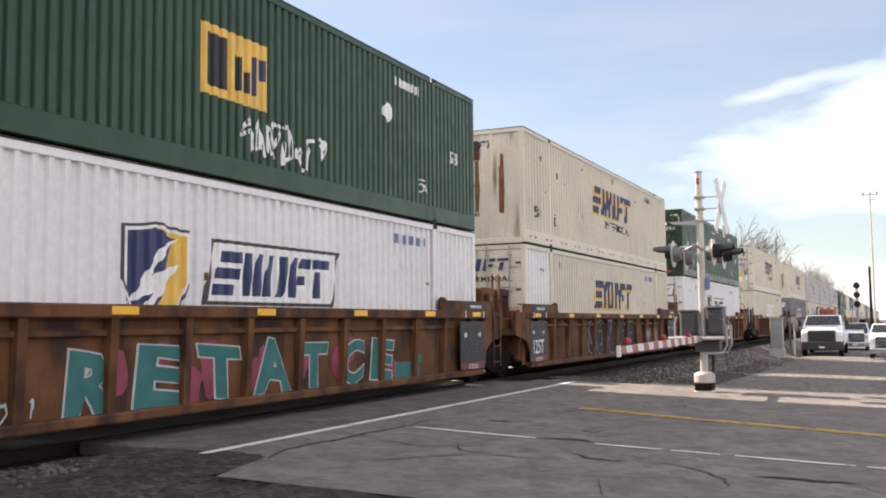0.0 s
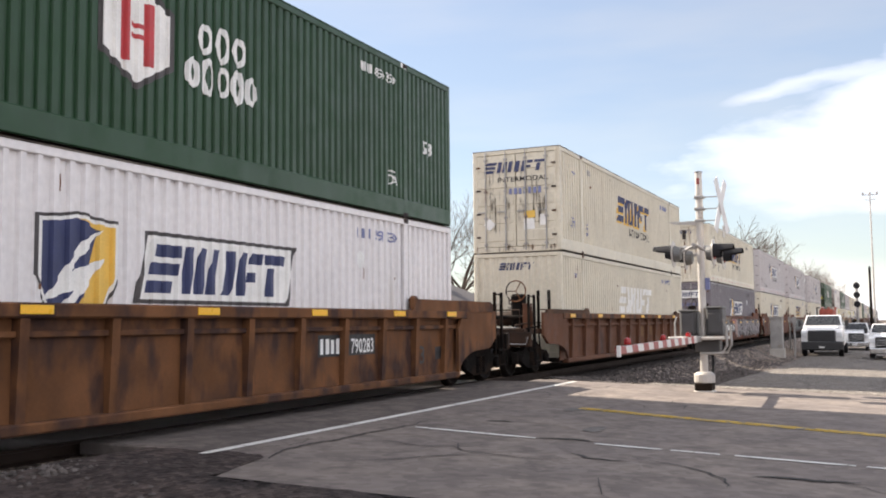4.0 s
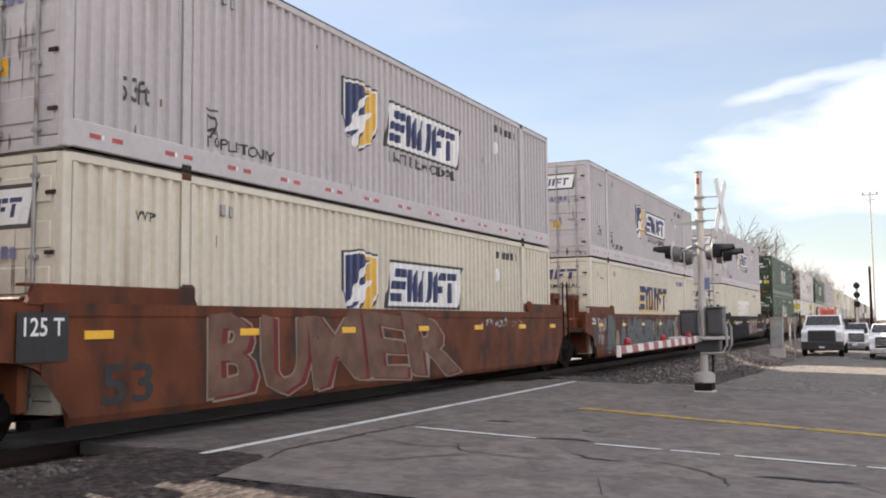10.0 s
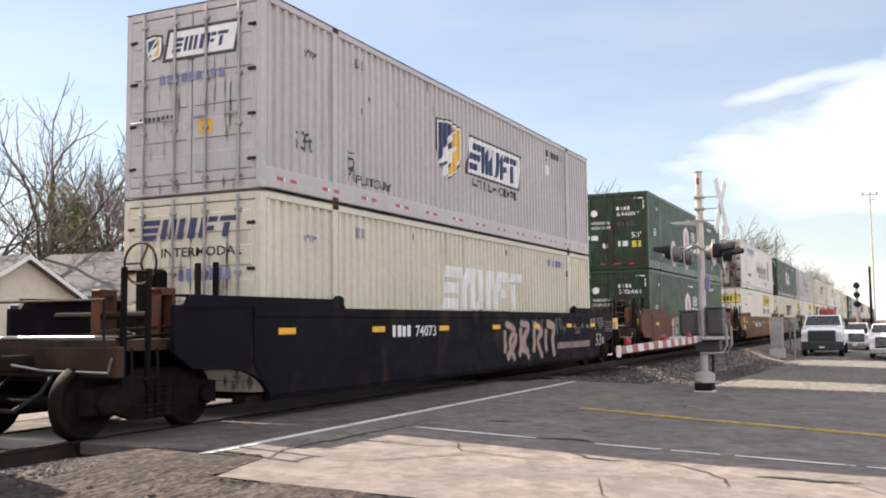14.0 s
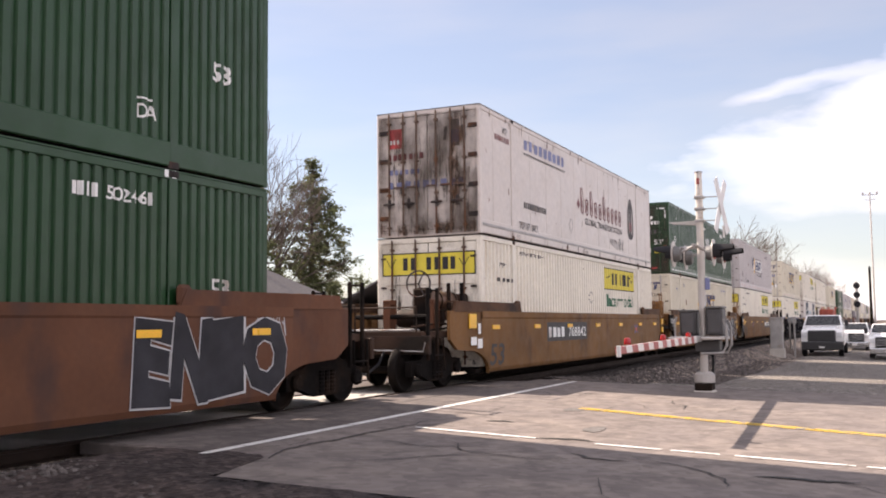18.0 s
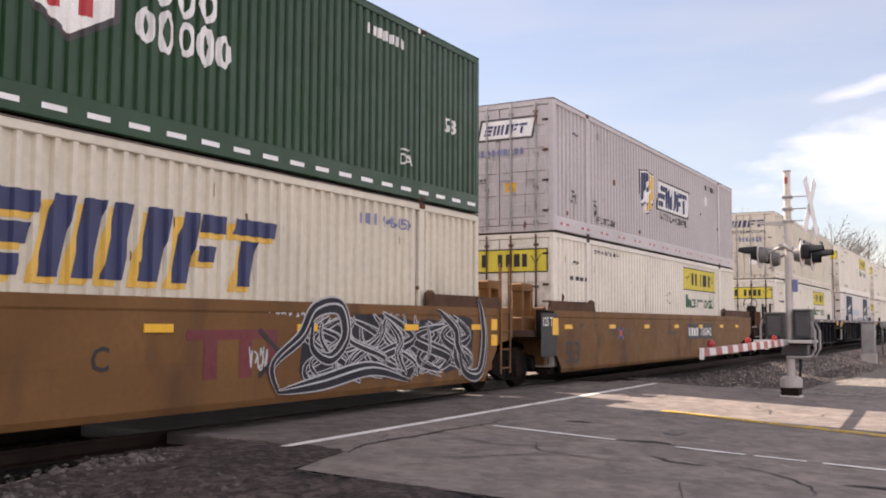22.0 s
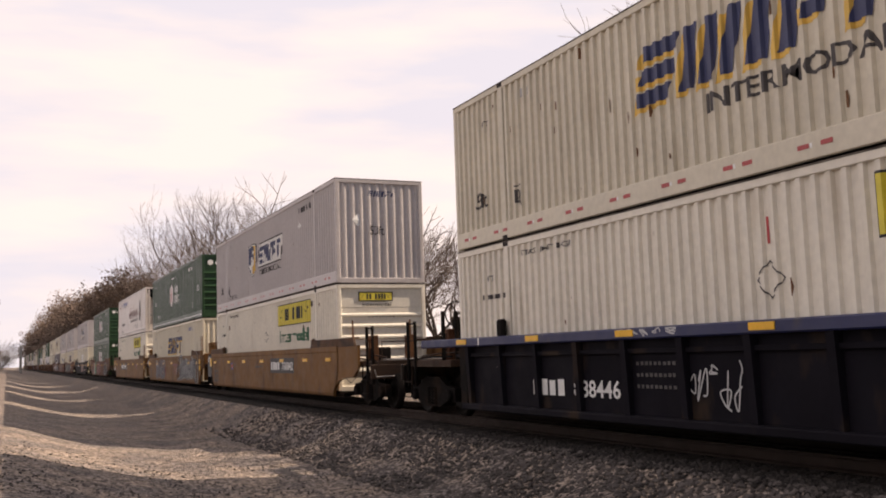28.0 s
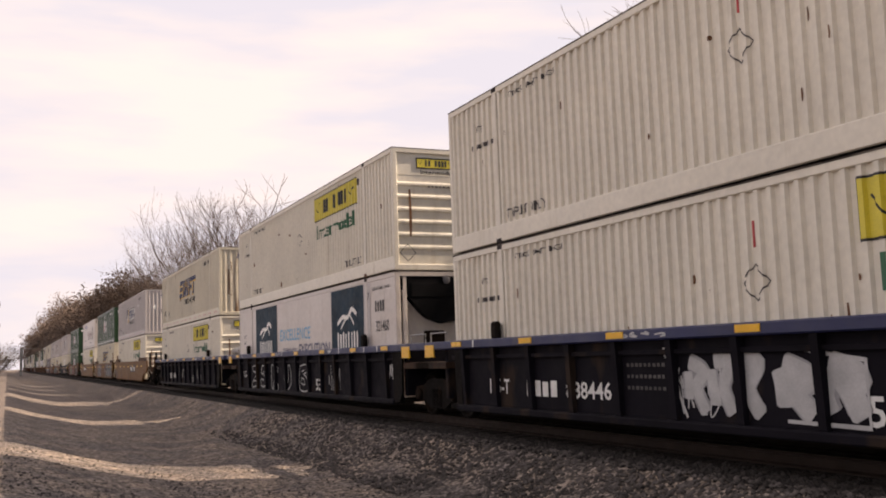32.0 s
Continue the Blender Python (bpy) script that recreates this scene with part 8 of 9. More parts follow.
for dy in (0.26, -0.26):
    box = part("gate_mechanism", MB().cbox(-0.26, 0.26, dy - 0.16, dy + 0.16, 1.14, 1.64 if dy > 0 else 1.70, 0.04), M_MECH, g, "dark grey gate motor housing")
    part("mechanism_door", MB().cbox(-0.285, -0.255, dy - 0.12, dy + 0.12, 1.20, 1.58, 0.012), M_MECH, box)
    part("mechanism_lid", MB().cbox(-0.28, 0.28, dy - 0.17, dy + 0.17, 1.62 if dy > 0 else 1.68, 1.66 if dy > 0 else 1.72, 0.012), M_BOXGREY, box)
part("mechanism_shelf", MB().cbox(-0.42, 0.42, -0.46, 0.62, 1.06, 1.12, 0.015), M_MAST, g)
part("mechanism_lower", MB().cbox(-0.18, 0.18, -0.34, 0.14, 0.82, 1.05, 0.02), M_MECH, g)
for dx in (-0.36, 0.36):
    part("support_arm", MB().tube([(dx * 0.8, 0.46, 1.52), (dx * 0.8, 0.50, 1.40), (dx * 0.8, 0.50, 1.10)], 0.02, 8), M_GALV, g)
    part("support_arm", MB().tube([(dx * 0.8, -0.44, 1.45), (dx * 0.8, -0.50, 1.30), (dx * 0.8, -0.50, 0.95), (dx * 0.8, -0.42, 0.80), (dx * 0.8, 0.0, 0.79)], 0.028, 8), M_GALV, g)
arm = part("gate_arm", MB().cbox(-0.9, -0.25, -0.02, 0.04, 1.02, 1.14, 0.01), M_GALV, g, "lowered striped gate arm")
for k in range(18):
    x1 = -0.9 - k * 0.40
    h = 0.066 - 0.0012 * k
    sk = MB().prism([(x1, 1.08 - h), (x1 - 0.05, 1.08 + h), (x1 - 0.45, 1.08 + h - 0.002), (x1 - 0.40, 1.08 - h + 0.002)], -0.02, 0.02)
    part("stripe", sk, M_ARMRED if k % 2 else M_SIGNWHITE, arm, at=Matrix.Translation((0, -0.042 * (k + 1) * 0.52, 0)))
part("arm_tip", MB().cbox(-8.16, -8.10, -0.045, 0.0, 1.00, 1.14, 0.004), M_SIGNWHITE, arm, at=(0, -0.40, 0))
for k in (2, 9, 16):
    part("arm_lamp", MB().lathe([(0.0, 0), (0.045, 0), (0.05, 0.03), (0.04, 0.08), (0.0, 0.09)], "z", (-1.1 - k * 0.40, -0.042 * (k + 1) * 0.52, 1.14), 12), M_LENS, arm, "small red gate lamp")

# ---- trackside cabinet, signal and poles ----
c = thing("relay_cabinet", "grey metal trackside relay cabinet on a concrete base", "cabinet", at=(58.0, 6.1, -0.62))
part("base", MB().cbox(-0.4, 0.4, -0.4, 0.4, -0.3, 0.3, 0.02), M_CONC, c)
part("body", MB().cbox(-0.34, 0.34, -0.34, 0.34, 0.3, 2.02, 0.02), M_GALV, c)
part("door", MB().cbox(-0.36, -0.335, -0.3, 0.3, 0.38, 1.94, 0.01), M_GALV, c)
part("roof", MB().cbox(-0.38, 0.38, -0.38, 0.38, 2.02, 2.09, 0.02), M_GALV, c)
for dx, dy in ((4.0, -0.6), (12.0, 0.4)):
    p = thing("track_post", "short grey steel trackside post", "post", "trackside posts", at=(58 + dx, 6.1 + dy, -0.8))
    part("shaft", MB().tube([(0, 0, -0.3), (0, 0, 1.9)], 0.06, 8), M_GALV, p)
    part("cap", MB().cbox(-0.12, 0.12, -0.12, 0.12, 1.9, 2.3, 0.02), M_GALV, p)


def colour_signal(x, y, z, base, label):
    s = thing("railway_signal", label, "signal", "railway signals", at=(x, y, base))
    part("mast", MB().tube([(0, 0, -0.3), (0, 0, z - base)], 0.09, 8), M_GALV, s)
    for k in range(3):
        zz = z - base - 0.35 - k * 0.85
        head = part("signal_head", MB().lathe([(0.0, -0.06), (0.29, -0.06), (0.29, -0.02), (0.0, -0.02)], "x", (-0.10, 0, zz), 20), M_BLACK, s, "round black signal head")
        part("hood", MB().tube([(-0.16, 0, zz), (-0.55, 0, zz)], 0.11, 10), M_BLACK, head)
    part("ladder", MB().tube([(0.25, 0.1, 0), (0.2, 0.1, z - base - 0.4)], 0.025, 5).tube([(0.25, -0.1, 0), (0.2, -0.1, z - base - 0.4)], 0.025, 5), M_GALV, s)


colour_signal(95.0, 2.92, 4.75, -0.95, "three-headed black railway signal on a steel mast")
t = thing("light_tower", "tall thin steel floodlight pole with a crossbar", "light pole", at=(150.0, 2.3, -0.8))
part("shaft", MB().tube([(0, 0, -1), (0, 0, 20.3)], 0.15, 8, 0.09), M_MAST, t)
part("crossbar", MB().tube([(0, -1.0, 20.1), (0, 1.0, 20.1)], 0.06, 6).tube([(0, -0.8, 19.4), (0, 0.8, 19.4)], 0.04, 6), M_MAST, t)
for k in (-0.95, 0.0, 0.95):
    part("floodlight", MB().cbox(-0.15, 0.08, k - 0.14, k + 0.14, 20.15, 20.5, 0.03), M_MAST, t)
t = thing("utility_pole", "plain dark utility pole", "pole", at=(148.0, 2.75, -0.8))
part("shaft", MB().tube([(0, 0, -1), (0, 0, 9.6)], 0.22, 8, 0.15), M_DARK, t)

# signal bridge and transmission poles down the line
b = thing("signal_bridge", "steel signal gantry over the far track with two heads", "signal bridge", at=(-330.0, 4.0, -0.8))
part("column", MB().cbox(-0.3, 0.3, -0.4, 0.4, 0, 8.6, 0.05), M_GALV, b)
part("truss", MB().box(-0.15, 0.15, -0.2, 11.0, 8.3, 8.45).box(-0.15, 0.15, -0.2, 11.0, 9.5, 9.65), M_GALV, b)
for k in range(9):
    part("brace", MB().tube([(0, 1.2 * k, 8.4), (0, 1.2 * k + 1.2, 9.6)], 0.06, 5), M_GALV, b)
for y in (5.0, 9.6):
    for z in (9.3, 10.4):
        part("signal_head", MB().lathe([(0.0, 0.0), (0.55, 0.0), (0.55, 0.1), (0.0, 0.1)], "x", (0.3, y, z), 16), M_BLACK, b)


def power_pole(x, y, h, n):
    p = thing("transmission_pole", "tall steel transmission pole with insulator arms", "power pole", "transmission poles", at=(x, y, -0.5))
    part("shaft", MB().tube([(0, 0, -1), (0, 0, h)], 0.38, 8, 0.2), M_GALV, p)
    for k in range(n):
        z = h - 1.0 - 3.0 * k
        s = 1 if k % 2 else -1
        a = part("arm", MB().tube([(0, 0, z), (0, s * 2.6, z + 0.2)], 0.11, 6, 0.06), M_GALV, p)
        part("insulator", MB().lathe([(0.10, -1.5 + 0.12 * i) if i % 2 else (0.14, -1.5 + 0.12 * i) for i in range(13)], "z", (0, s * 2.5, z + 0.1), 8), M_BOXGREY, a)


power_pole(-96, -5.4, 27, 6)
power_pole(-185, -4.6, 25, 6)
power_pole(-300, -4.6, 25, 6)

# ---- parked vehicles ----
M_CARWHITE = paint("white_car_paint", (0.76, 0.76, 0.76), 0.25, spread=0.03, bump=0)
M_CARRED = paint("dark_red_car_paint", (0.16, 0.03, 0.03), 0.25, spread=0.05, bump=0)
M_CARSILVER = paint("silver_car_paint", (0.40, 0.41, 0.42), 0.3, 0.5, spread=0.05, bump=0)
M_GLASS = paint("dark_car_glass", (0.018, 0.02, 0.022), 0.28, spread=0.1, bump=0)
M_GRILLE = paint("black_grille", (0.02, 0.02, 0.022), 0.4, spread=0.2)
M_CHROME = paint("chrome_trim", (0.55, 0.55, 0.55), 0.15, 0.9, spread=0.05, bump=0)
M_ORANGE = paint("faded_red_equipment", (0.32, 0.06, 0.035), 0.5, spread=0.15)
M_HEADLAMP = paint("clear_headlamp", (0.62, 0.63, 0.64), 0.1, spread=0.05, bump=0)


def wheel(parent, x, y, r=0.42):
    w = part("wheel", MB().lathe([(r * 0.55, -0.13), (r * 0.9, -0.14), (r, -0.09), (r, 0.09), (r * 0.9, 0.14), (r * 0.55, 0.13)], "y", (x, y, r), 20), M_BLACK, parent, "black rubber tyre")
    part("rim", MB().lathe([(0.0, -0.12), (r * 0.5, -0.13), (r * 0.56, -0.10), (r * 0.56, 0.10), (r * 0.5, 0.13), (0.0, 0.12)], "y", (x, y, r), 14), M_CHROME, w)


def frustum(x0, x1, w, z0, x2, x3, v, z1):
    """A body that narrows upwards: base x0..x1, half width w at z0; top x2..x3, half width v at z1."""
    vs = [(x0, -w, z0), (x1, -w, z0), (x1, w, z0), (x0, w, z0), (x2, -v, z1), (x3, -v, z1), (x3, v, z1), (x2, v, z1)]
    return MB().add(vs, [(0, 3, 2, 1), (4, 5, 6, 7), (0, 1, 5, 4), (1, 2, 6, 5), (2, 3, 7, 6), (3, 0, 4, 7)])


def pickup(x, y, z, paint_m, label, wide=2.0, tall=1.95, heavy=False, name="pickup_truck", cat="truck", yaw=0):
    """A truck whose nose points to -x: tapered cab, high hood, fenders, grille, bed and running gear."""
    t = thing(name, label, cat, "parked vehicles", at=Matrix.Translation((x, y, z)) @ pose(0, 0, 0, 0, 0, yaw))
    w, h = wide / 2, tall
    hood, belt = h * 0.70, h * 0.74
    part("hood", MB().prism([(-2.70, h * 0.34), (-2.78, hood * 0.86), (-2.66, hood * 0.96), (-2.40, hood), (-1.30, belt), (-1.30, h * 0.30)], -w * 0.72, w * 0.72), paint_m, t)
    cab = part("cab", frustum(-1.36, 1.20, w * 0.95, h * 0.25, -1.36, 1.20, w * 0.97, belt), paint_m, t)
    part("cab_roof", frustum(-1.34, 1.18, w * 0.95, belt, -0.72, 0.98, w * 0.80, h), paint_m, cab)
    part("windscreen", MB().add([(-1.335, -w * 0.86, belt + 0.03), (-1.335, w * 0.86, belt + 0.03), (-0.80, w * 0.75, h * 0.965), (-0.80, -w * 0.75, h * 0.965),
                                 (-1.355, -w * 0.86, belt + 0.045), (-1.355, w * 0.86, belt + 0.045), (-0.82, w * 0.75, h * 0.98), (-0.82, -w * 0.75, h * 0.98)],
                                [(0, 3, 2, 1), (4, 5, 6, 7), (0, 1, 5, 4), (1, 2, 6, 5), (2, 3, 7, 6), (3, 0, 4, 7)]), M_GLASS, cab, "dark windscreen")
    for s in (-1, 1):
        part("side_window", MB().add([(-1.1, s * (w * 0.955), belt + 0.03), (1.05, s * (w * 0.955), belt + 0.03), (0.85, s * (w * 0.825), h * 0.95), (-0.7, s * (w * 0.825), h * 0.95),
                                      (-1.1, s * (w * 0.94), belt + 0.03), (1.05, s * (w * 0.94), belt + 0.03), (0.85, s * (w * 0.81), h * 0.95), (-0.7, s * (w * 0.81), h * 0.95)],
                                     [(0, 1, 2, 3), (4, 7, 6, 5), (0, 4, 5, 1), (1, 5, 6, 2), (2, 6, 7, 3), (3, 7, 4, 0)]), M_GLASS, cab)
        part("mirror", MB().cbox(-1.24, -1.08, s * (w + 0.16) - 0.10, s * (w + 0.16) + 0.10, belt - 0.04, belt + 0.34, 0.03).tube([(-1.1, s * w * 0.9, belt + 0.02), (-1.12, s * (w + 0.12), belt + 0.08)], 0.025, 6), M_GRILLE, cab)
        part("fender", MB().prism([(-2.72, h * 0.30), (-2.74, hood * 0.76), (-2.60, hood * 0.90), (-1.35, hood * 0.95), (-1.35, h * 0.22), (-1.50, h * 0.22), (-1.62, h * 0.38), (-1.78, h * 0.44), (-2.24, h * 0.44), (-2.42, h * 0.38), (-2.52, h * 0.30)], s * w * 0.84 - w * 0.13, s * w * 0.84 + w * 0.13), paint_m, t)
        part("headlamp", MB().cbox(-2.80, -2.66, s * w * 0.82 - w * 0.13, s * w * 0.82 + w * 0.13, hood * 0.66, hood * 0.84, 0.03), M_HEADLAMP, t)
        part("door_handle", MB().cbox(-0.1, 0.12, s * w * 0.985 - 0.015, s * w * 0.985 + 0.015, belt - 0.16, belt - 0.12, 0.008), M_GRILLE, cab)
    part("grille", MB().cbox(-2.84, -2.72, -w * 0.66, w * 0.66, h * 0.34, hood * 0.90, 0.06), M_GRILLE, t, "black front grille")
    for k in range(3):
        zz = h * 0.38 + k * (hood * 0.90 - h * 0.40) / 3
        part("grille_bar", MB().cbox(-2.865, -2.835, -w * 0.60, w * 0.60, zz, zz + 0.03, 0.006), M_GRILLE if heavy else M_CHROME, t)
    part("bumper", MB().cbox(-2.96, -2.72, -w * 0.97, w * 0.97, h * 0.15, h * (0.36 if heavy else 0.31), 0.05), M_GRILLE if heavy else M_CHROME, t)
    part("plate_bar", MB().cbox(-2.985, -2.955, -0.16, 0.16, h * 0.20, h * 0.20 + 0.11, 0.004), M_SIGNWHITE, t, "plain pale plate")
    part("bed", MB().cbox(1.25, 3.6 if not heavy else 5.2, -w * 0.98, w * 0.98, h * 0.28, h * (0.66 if not heavy else 0.52), 0.04), paint_m, t)
    part("chassis", MB().box(-2.6, 3.4, -w * 0.5, w * 0.5, h * 0.14, h * 0.27), M_DARK, t)
    r = 0.40 if not heavy else 0.48
    for wx in (-2.02, 2.3 if not heavy else 3.6):
        for s in (-1, 1):
            wheel(t, wx, s * (w - 0.16), r)
    if heavy:
        eq = part("equipment_box", MB().cbox(1.6, 3.6, -w * 0.42, w * 0.30, h * 0.52, h * 1.16, 0.08), M_ORANGE, t, "faded red machinery on the bed")
        for k in (-0.62, -0.2, 0.2, 0.5):
            part("equipment_frame", MB().tube([(1.5, k, h * 0.52), (1.5, k, h * 1.20), (3.7, k, h * 1.20)], 0.05, 6), M_ORANGE if k < 0.4 else M_DARK, eq)
        part("service_body", MB().cbox(1.3, 5.0, w * 0.45, w * 0.97, h * 0.52, h * 0.92, 0.04), paint_m, t)
    return t


pickup(66.2, 4.05, -0.95, M_CARWHITE, "white medium-duty utility truck with red machinery", 2.45, 2.55, True, "utility_truck")
pickup(62.4, 0.30, -0.95, M_CARWHITE, "white pickup truck with chrome bumper", 2.05, 1.98)
pickup(78.0, 2.6, -0.95, M_CARWHITE, "white pickup truck parked behind the others", 2.0, 2.0)
pickup(103.0, 2.2, -0.95, M_CARRED, "dark red sport utility vehicle", 1.9, 1.75, name="parked_car", cat="car")
pickup(112.0, 1.0, -0.95, M_CARSILVER, "silver parked car with dark windows", 1.8, 1.6, name="parked_car", cat="car")
pickup(128.0, -0.6, -0.95, M_CARSILVER, "white box van in the distance", 2.2, 2.6, name="parked_van", cat="van")

# ---- houses beyond the railway ----
M_SIDING = paint("cream_house_siding", (0.60, 0.55, 0.47), 0.7, spread=0.06)
M_SHINGLE = paint("grey_roof_shingle", (0.105, 0.098, 0.10), 0.9, spread=0.15, scale=6.0, bump=0.5, bump_scale=12.0)
M_TRIMW = paint("white_house_trim", (0.70, 0.69, 0.67), 0.6, spread=0.05)
M_WINDOW = paint("dark_window_pane", (0.04, 0.045, 0.05), 0.1, spread=0.1, bump=0)


def gable_house(name, label, x0, x1, y0, y1, eave, ridge, gable_front, hip=0.0, base=-0.6):
    """A one-storey house: walls with siding boards, pitched roof with thickness, windows, trim."""
    h = thing(name, label, "house", "houses beyond the railway")
    part("wall", MB().box(x0, x1, y0, y1, base, eave), M_SIDING, h, "cream siding walls")
    for k in range(int((eave - 0.2) / 0.22)):
        z = 0.2 + k * 0.22
        part("siding_board", MB().prism([(y0 - 0.002, z), (y0 - 0.022, z), (y0 - 0.004, z + 0.21), (y0 - 0.002, z + 0.21)], x0, x1, "x"), M_SIDING, h)
    o = 0.45
    if gable_front:
        xm = (x0 + x1) / 2
        part("gable", MB().prism([(x0, eave), (xm, ridge - 0.12), (x1, eave)], y0, y0 + 0.15), M_SIDING, h)
        for s, xe in ((-1, x0), (1, x1)):
            sl = (ridge - eave) / abs(xm - xe)
            part("roof_slope", MB().prism([(xm, ridge), (xe + s * o, eave - sl * o), (xe + s * o, eave - sl * o - 0.14), (xm, ridge - 0.14)], y0 - o, y1), M_SHINGLE, h, "grey shingle roof")
            part("rake_trim", MB().prism([(xm, ridge - 0.02), (xe + s * o, eave - sl * o - 0.02), (xe + s * o, eave - sl * o - 0.20), (xm, ridge - 0.20)], y0 - o - 0.03, y0 - o - 0.003), M_TRIMW, h)
    else:
        ym = (y0 + y1) / 2
        for s, ye in ((-1, y0), (1, y1)):
            ze = eave - 0.12
            part("roof_slope", MB().add([(x0 - o, ym, ridge), (x1 + o - hip, ym, ridge), (x1 + o, ye + s * o, ze), (x0 - o, ye + s * o, ze), (x0 - o, ym, ridge - 0.15), (x1 + o - hip, ym, ridge - 0.15), (x1 + o, ye + s * o, ze - 0.15), (x0 - o, ye + s * o, ze - 0.15)],
                                        [(0, 1, 2, 3), (7, 6, 5, 4), (3, 2, 6, 7), (0, 4, 5, 1), (1, 5, 6, 2), (0, 3, 7, 4)]), M_SHINGLE, h, "grey shingle roof")
            part("gutter", MB().cbox(x0 - o, x1 + o, ye + s * (o + 0.05) - 0.06, ye + s * (o + 0.05) + 0.06, ze - 0.17, ze - 0.03, 0.02), M_TRIMW, h)
        if hip:
            part("roof_slope", MB().add([(x1 + o - hip, ym, ridge), (x1 + o, y0 - o, eave - 0.12), (x1 + o, y1 + o, eave - 0.12), (x1 + o - hip, ym, ridge - 0.15), (x1 + o, y0 - o, eave - 0.27), (x1 + o, y1 + o, eave - 0.27)], [(0, 1, 2), (5, 4, 3), (0, 3, 4, 1), (1, 4, 5, 2), (2, 5, 3, 0)]), M_SHINGLE, h)
    n = max(1, int((x1 - x0) / 4))
    for k in range(n):
        x = x0 + (x1 - x0) * (k + 0.5) / n
        win = part("window", MB().cbox(x - 0.62, x + 0.62, y0 - 0.05, y0 + 0.02, 1.0, 2.25, 0.01), M_TRIMW, h, "white-framed window")
        for s in (-1, 1):
            part("pane", MB().box(x + s * 0.29 - 0.26, x + s * 0.29 + 0.26, y0 - 0.056, y0 - 0.052, 1.07, 2.18), M_WINDOW, win)
    return h


h = gable_house("house", "cream one-storey house with long grey shingle roof", 37.6, 53.0, 33.0, 41.0, 2.95, 5.25, False, 3.5)
part("vent_pipe", MB().cbox(41.0, 41.5, 35.6, 36.1, 4.2, 5.3, 0.03), M_DARK, h, "dark metal roof vent")
part("chimney", MB().cbox(46.0, 46.35, 35.6, 35.95, 4.2, 5.2, 0.03), M_GALV, h)
gable_house("house", "cream house wing with a front gable and white trim", 31.8, 38.6, 30.6, 39.0, 2.95, 5.0, True)
gable_house("garage", "small cream garage with grey gabled roof", 23.5, 30.0, 31.0, 38.0, 2.4, 4.2, True)
h = gable_house("house", "pale bungalow with a grey roof far along the line", 62.0, 75.0, 30.0, 38.0, 2.8, 4.8, False, 3.0)

# ---- trees ----
M_BARK = paint("grey_brown_bark", (0.065, 0.052, 0.044), 0.95, spread=0.3, scale=5.0, bump=0.6, bump_scale=20.0)
M_TWIG = paint("brown_twig", (0.125, 0.10, 0.088), 0.95, spread=0.3, scale=1.0, bump=0)
M_NEEDLE = paint("olive_green_needles", (0.082, 0.092, 0.038), 0.8, spread=0.4, scale=1.2, dirt=(0.12, 0.11, 0.035), dirt_at=0.55, dirt_scale=0.7, bump=0)
M_BUD = paint("spring_bud_leaf", (0.17, 0.19, 0.05), 0.8, spread=0.35, scale=1.5, bump=0)
M_BROWNBUD = paint("brown_bud_haze", (0.150, 0.110, 0.088), 0.9, spread=0.35, scale=1.0, bump=0)
M_LEAF = paint("fresh_green_leaf", (0.085, 0.15, 0.03), 0.8, spread=0.4, scale=1.5, bump=0)
M_GRASS = paint("roadside_grass", (0.10, 0.16, 0.035), 0.9, spread=0.4, scale=1.0, bump=0)
G_TREES = "trees beyond the railway"


def tree_parts(height, spread, seed, levels=5, stems=1, twig=0.012, kids=4):
    """Limbs (thick) and twigs (thin) of a bare tree, and the twig tips."""
    rg = random.Random(seed)
    limbs, twigs, tips = MB(), MB(), []

    def grow(p, d, length, r, level):
        n = 4 if level == 0 else (3 if level < 3 else 2)
        pts, q, dd = [p], p.copy(), d.copy()
        for i in range(n):
            wob = 0.10 if level == 0 else 0.26
            dd = (dd + Vector((rg.uniform(-1, 1), rg.uniform(-1, 1), rg.uniform(-0.35, 0.75))) * wob).normalized()
            q = q + dd * (length / n)
            pts.append(q.copy())
        (limbs if level < 3 else twigs).tube(pts, r, 7 if level < 2 else (5 if level < 3 else 3), r * 0.6, caps=False)
        if level >= levels:
            tips.append(q)
            return
        for k in range(kids if level else kids + 1):
            f = 1.0 if k == 0 else rg.uniform(0.35 if level else 0.55, 1.0)
            i = min(n - 1, int(f * n * 0.999))
            at = pts[i].lerp(pts[i + 1], f * n - i)
            a = rg.uniform(0, 6.28)
            axis = dd.orthogonal().normalized()
            axis.rotate(Matrix.Rotation(a, 3, dd))
            bend = radians(rg.uniform(10, 22) if k == 0 else rg.uniform(28, 62)) * (0.6 + 0.65 * spread)
            nd = dd * math.cos(bend) + axis * math.sin(bend) + Vector((0, 0, 0.10))
            grow(at, nd.normalized(), length * (rg.uniform(0.62, 0.8) if level else rg.uniform(0.75, 1.0)), max(twig * 0.5, r * (0.66 if k == 0 else 0.5)), level + 1)

    for s in range(stems):
        a = rg.uniform(0, 6.28)
        lean = 0.0 if stems == 1 else 0.22
        grow(Vector((0.35 * s * math.cos(a), 0.35 * s * math.sin(a), -0.4)), Vector((lean * math.cos(a), lean * math.sin(a), 1)).normalized(), height * 0.30, height * 0.014 + 0.05, 0)
    k = height / max(p.z for p in tips)
    for mb in (limbs, twigs):
        mb.v = [(x * k, y * k, z * k) for x, y, z in mb.v]
    return limbs, twigs, [p * k for p in tips]


